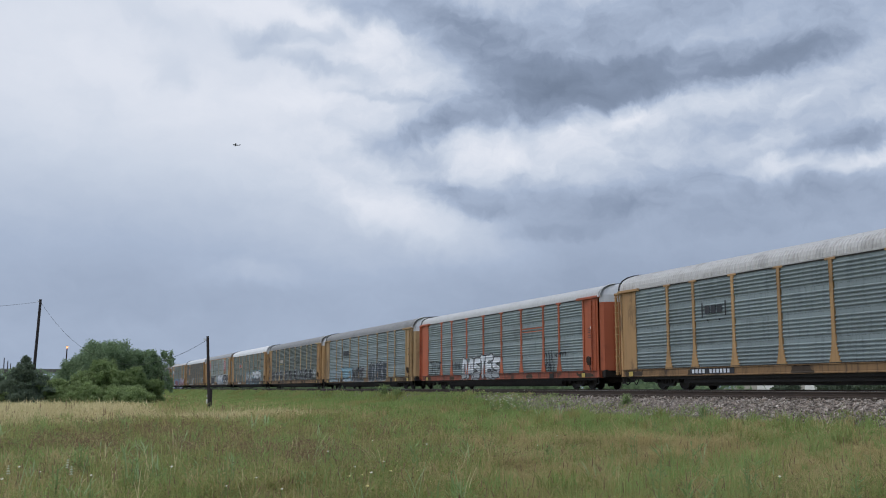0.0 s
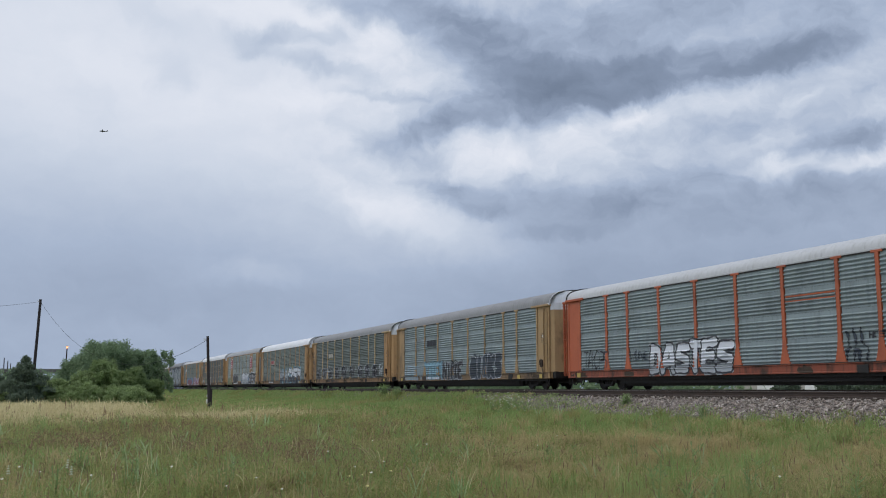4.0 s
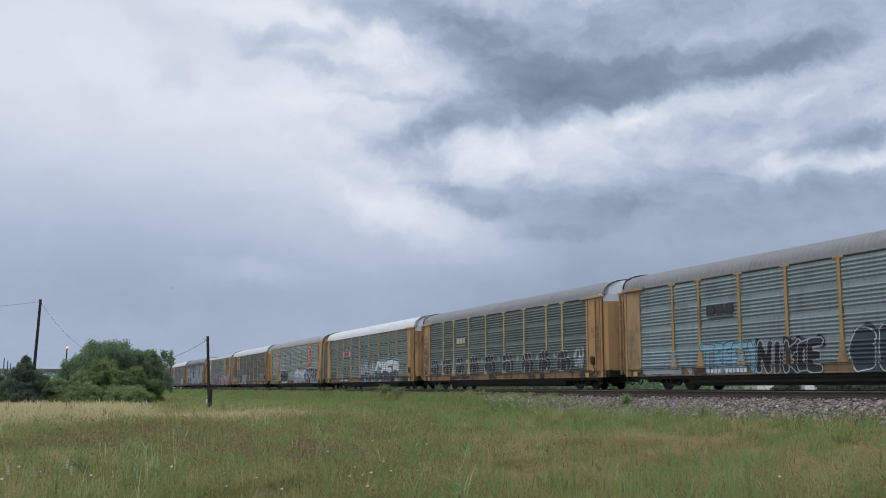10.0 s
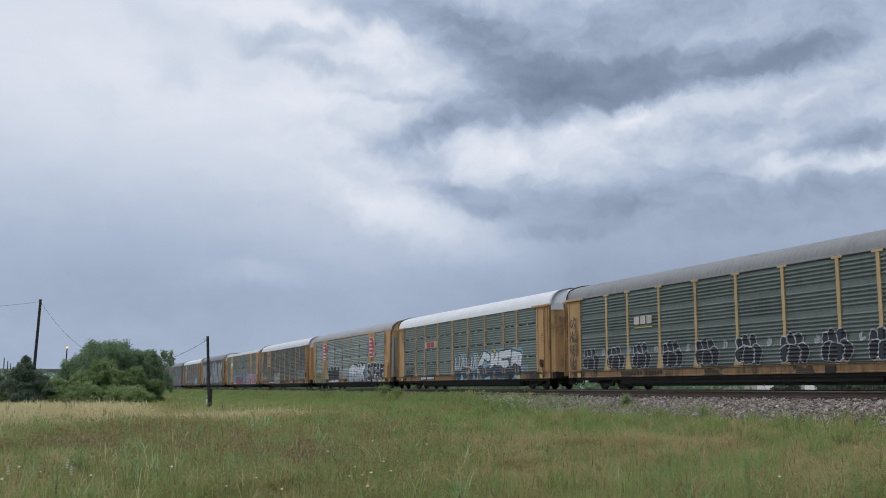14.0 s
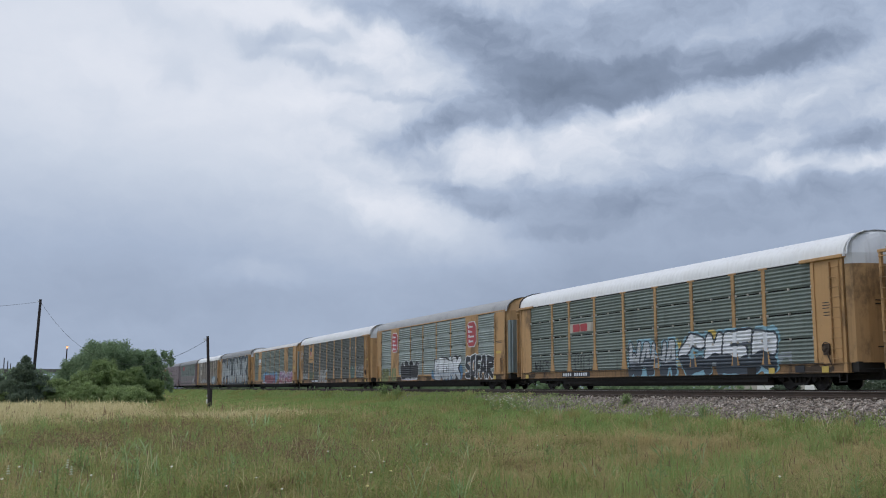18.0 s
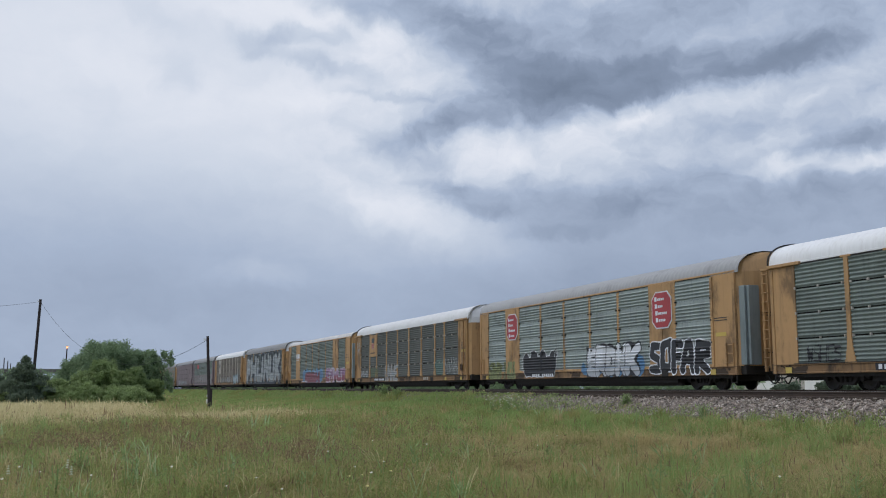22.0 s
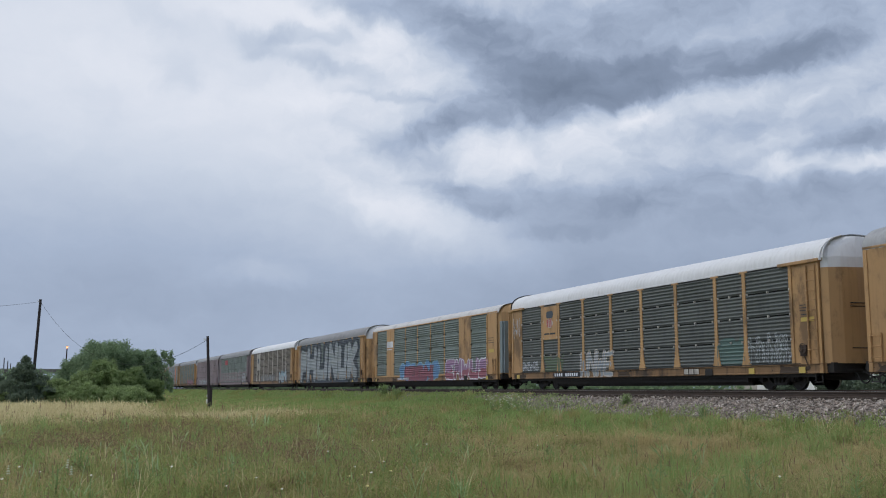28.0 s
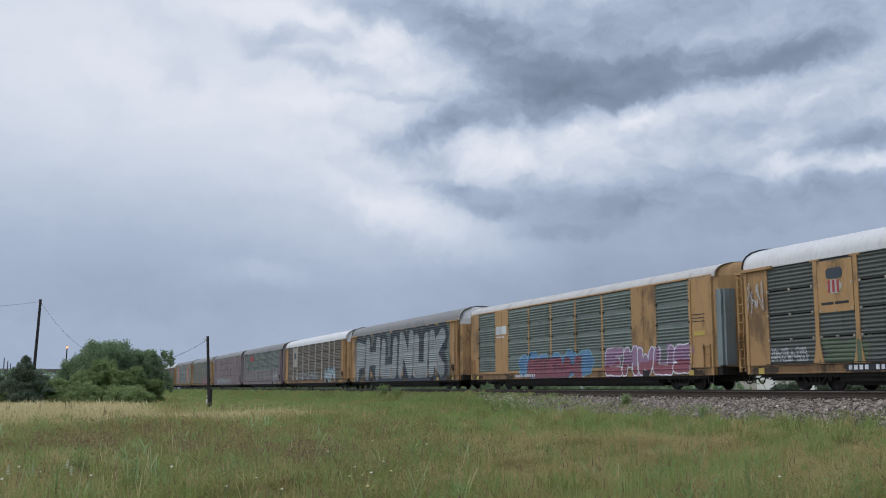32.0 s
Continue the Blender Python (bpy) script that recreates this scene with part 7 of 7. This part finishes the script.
def make_weeds():
    # tufts along the ballast edge
    for az, q, h in ((10.15, 0, 0.42), (14.4, -1.2, 0.5), (-3.3, 0.3, 0.8), (-2.6, 0.1, 0.55)):
        hdg = math.pi - YAW - radians(az)
        yy = TRACK - 6.1 + q
        make_weed(yy / math.tan(hdg), yy, h * 1.05, h * 1.0, int(az * 10 + 200), n=160, name="bushy_weed", label="bushy green weed at the ballast edge")
    hdg = math.pi - YAW - radians(2.9)
    for k in range(3):
        yy = 17.9 + 0.35 * k
        make_weed(yy / math.tan(hdg - 0.012 * k), yy, 0.7, 0.6, 300 + k, PETAL, n=60, name="flowering_weed", label="tall weed with small white blossoms")
    rng = np.random.default_rng(77)
    for k in range(60):
        az, d = rng.uniform(-23, 23), 10 + 26 * rng.random() ** 1.6
        x, y = spot(az, d)
        if y < TRACK - 9:
            make_weed(x, y, rng.uniform(0.45, 0.8), 0.35, 400 + k, None, n=9)
    for az, d, h in ((-20.1, 14.6, 0.62), (-19.9, 13.6, 0.56), (-22.95, 13.9, 0.60)):
        make_spike(*spot(az, d), h)
    # single daisies and yellow field flowers
    for k, (az, d, yellow) in enumerate(((-14.9, 14.6, 0), (-10.4, 13.3, 0), (-9.0, 12.2, 0), (-4.6, 13.6, 1), (-4.3, 13.2, 1), (-5.3, 13.9, 1), (-3.0, 14.4, 1), (-3.4, 15.2, 0), (-4.1, 14.6, 0), (-5.0, 14.9, 0), (-4.0, 22, 0), (5.2, 20, 0),
                                         (-23.3, 13.0, 0), (-21.5, 14.0, 0), (-19.0, 12.6, 0), (-12.0, 12.0, 0), (18.0, 13.0, 0), (-6.5, 17.0, 0), (-1.0, 19.0, 0), (6.3, 23.0, 0), (-22.5, 16.0, 0))):
        x, y = spot(az, d)
        f = thing("wildflower", "small yellow field flower on a thin stem" if yellow else "small white daisy-like flower on a thin stem", "flower", "wildflowers", at=(x, y, float(ground_z(x, y)) - 0.02))
        top, petal = 0.46 + 0.03 * (k % 4), (0.017, 0.012, 0.014, 0.010)[k % 4]
        part("stem", Geo().tube((0, 0, 0), (0.03, 0.02, top), 0.005, 0.004, 5), [WEED], f)
        g = Geo()
        for j in range(9):
            a = j * 0.698
            u, w = petal * math.cos(a), petal * math.sin(a)
            g.tube((0.03, 0.02, top), (0.03 + 0.36 * u - 0.79 * w, 0.02 + 0.93 * u + 0.31 * w, top + 0.53 * w), 0.003, petal * 0.3, 5)
        part("petals", g, [PETAL_Y if yellow else PETAL], f)
        part("eye", Geo().tube((0.03, 0.0, top), (0.03, -0.008, top), petal * 0.42, sides=8), [PETAL_Y], f)


make_weeds()
make_clumps()


def make_bird():
    b = thing("bird", "small dark bird gliding low over the field's edge", "bird")
    g = Geo()
    ring = [(0.22, 0.01), (0.17, 0.045), (0.05, 0.07), (-0.10, 0.05), (-0.24, 0.012)]
    for (x0, r0), (x1, r1) in zip(ring, ring[1:]):
        g.tube((x0, 0, 0), (x1, 0, 0), r0, r1, 8)
    part("body", g, [BLACK], b)
    for s in (-1, 1):
        part("wing", Geo().add([(0.10, s * 0.04, 0.03), (-0.08, s * 0.04, 0.03), (-0.10, s * 0.5, 0.12), (0.02, s * 0.48, 0.13), (0.10, s * 0.04, 0.045), (-0.08, s * 0.04, 0.04), (-0.10, s * 0.5, 0.126), (0.02, s * 0.48, 0.138)],
                               [(0, 1, 2, 3), (7, 6, 5, 4), (0, 4, 5, 1), (1, 5, 6, 2), (2, 6, 7, 3), (3, 7, 4, 0)]), [BLACK], b)
    part("tail", Geo().add([(-0.2, -0.02, 0), (-0.2, 0.02, 0), (-0.36, 0.06, 0.01), (-0.36, -0.06, 0.01), (-0.2, 0, 0.02)], [(0, 1, 2, 3), (0, 4, 1), (1, 4, 2), (2, 4, 3), (3, 4, 0)]), [BLACK], b)
    return b


BIRD = make_bird()


# ---- what moves ----
def train_at(t):
    """Place of the coupler line behind the fourth car, along the track."""
    return TRAIN_START + 5.794 * t - 0.00444 * t * t


TRAIN_START = -129.56
TIMES = [0, 2, 4, 6, 8, 10, 12, 14, 16, 18, 20, 22, 24, 26, 28, 30, 32]


def sky_spot(az, el, dist):
    h = math.pi - YAW - radians(az)
    return Vector((dist * math.cos(radians(el)) * math.cos(h), dist * math.cos(radians(el)) * math.sin(h), 1.6 + dist * math.sin(radians(el))))


def motions():
    for n, car in CARS:
        walk(car, [(t, pose(train_at(t) + n * PITCH_CAR + MID, TRACK, RAIL)) for t in TIMES])
    steps = [k / 10 for k in range(321)]
    for n, wheel, wx in WHEELS:
        if n < -6:
            continue
        walk(wheel, [(t, pose(wx, 0, 0.41, 0, math.degrees((train_at(t) - TRAIN_START) / 0.41), 0)) for t in steps])
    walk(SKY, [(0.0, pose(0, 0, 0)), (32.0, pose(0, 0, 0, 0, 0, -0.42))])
    a, b = sky_spot(-11.89, 13.48, 1250), sky_spot(-22.73, 13.83, 1250)
    per = (b - a) / 6.0
    heading = math.degrees(math.atan2(per.y, per.x))
    legs = [(-2.0, -44.0, 6.2), (6.2, -23.55, 5.35), (7.5, -20.5, 5.2), (8.5, -18.1, 5.05), (9.0, -17.0, 5.1), (10.0, -15.1, 5.45), (11.0, -12.7, 5.55), (13.0, -8.5, 1.2), (34.0, -8.0, 1.0)]

    def bird_at(t):
        for (t0, a0, e0), (t1, a1, e1) in zip(legs, legs[1:]):
            if t <= t1:
                u = (t - t0) / (t1 - t0)
                return sky_spot(a0 + (a1 - a0) * u, e0 + (e1 - e0) * u, 330)

    rows = []
    for k in range(33):
        p, q = bird_at(k), bird_at(k + 0.2)
        rows.append((float(k), pose(*p, 0, 0, math.degrees(math.atan2(q.y - p.y, q.x - p.x)))))
    walk(BIRD, rows)
    # the wind rocks the tall clumps
    for k, c in enumerate(CLUMPS):
        base = c.location.copy()
        walk(c, [(t / 2, pose(*base, 2.5 * math.sin(t * 0.9 + k), 2.5 * math.sin(t * 1.3 + 2 * k), 0)) for t in range(65)])
    walk(AIRCRAFT, [(t, pose(*(a + per * t), 0, -2, heading)) for t in (0, 8, 16, 24, 32)])


motions()
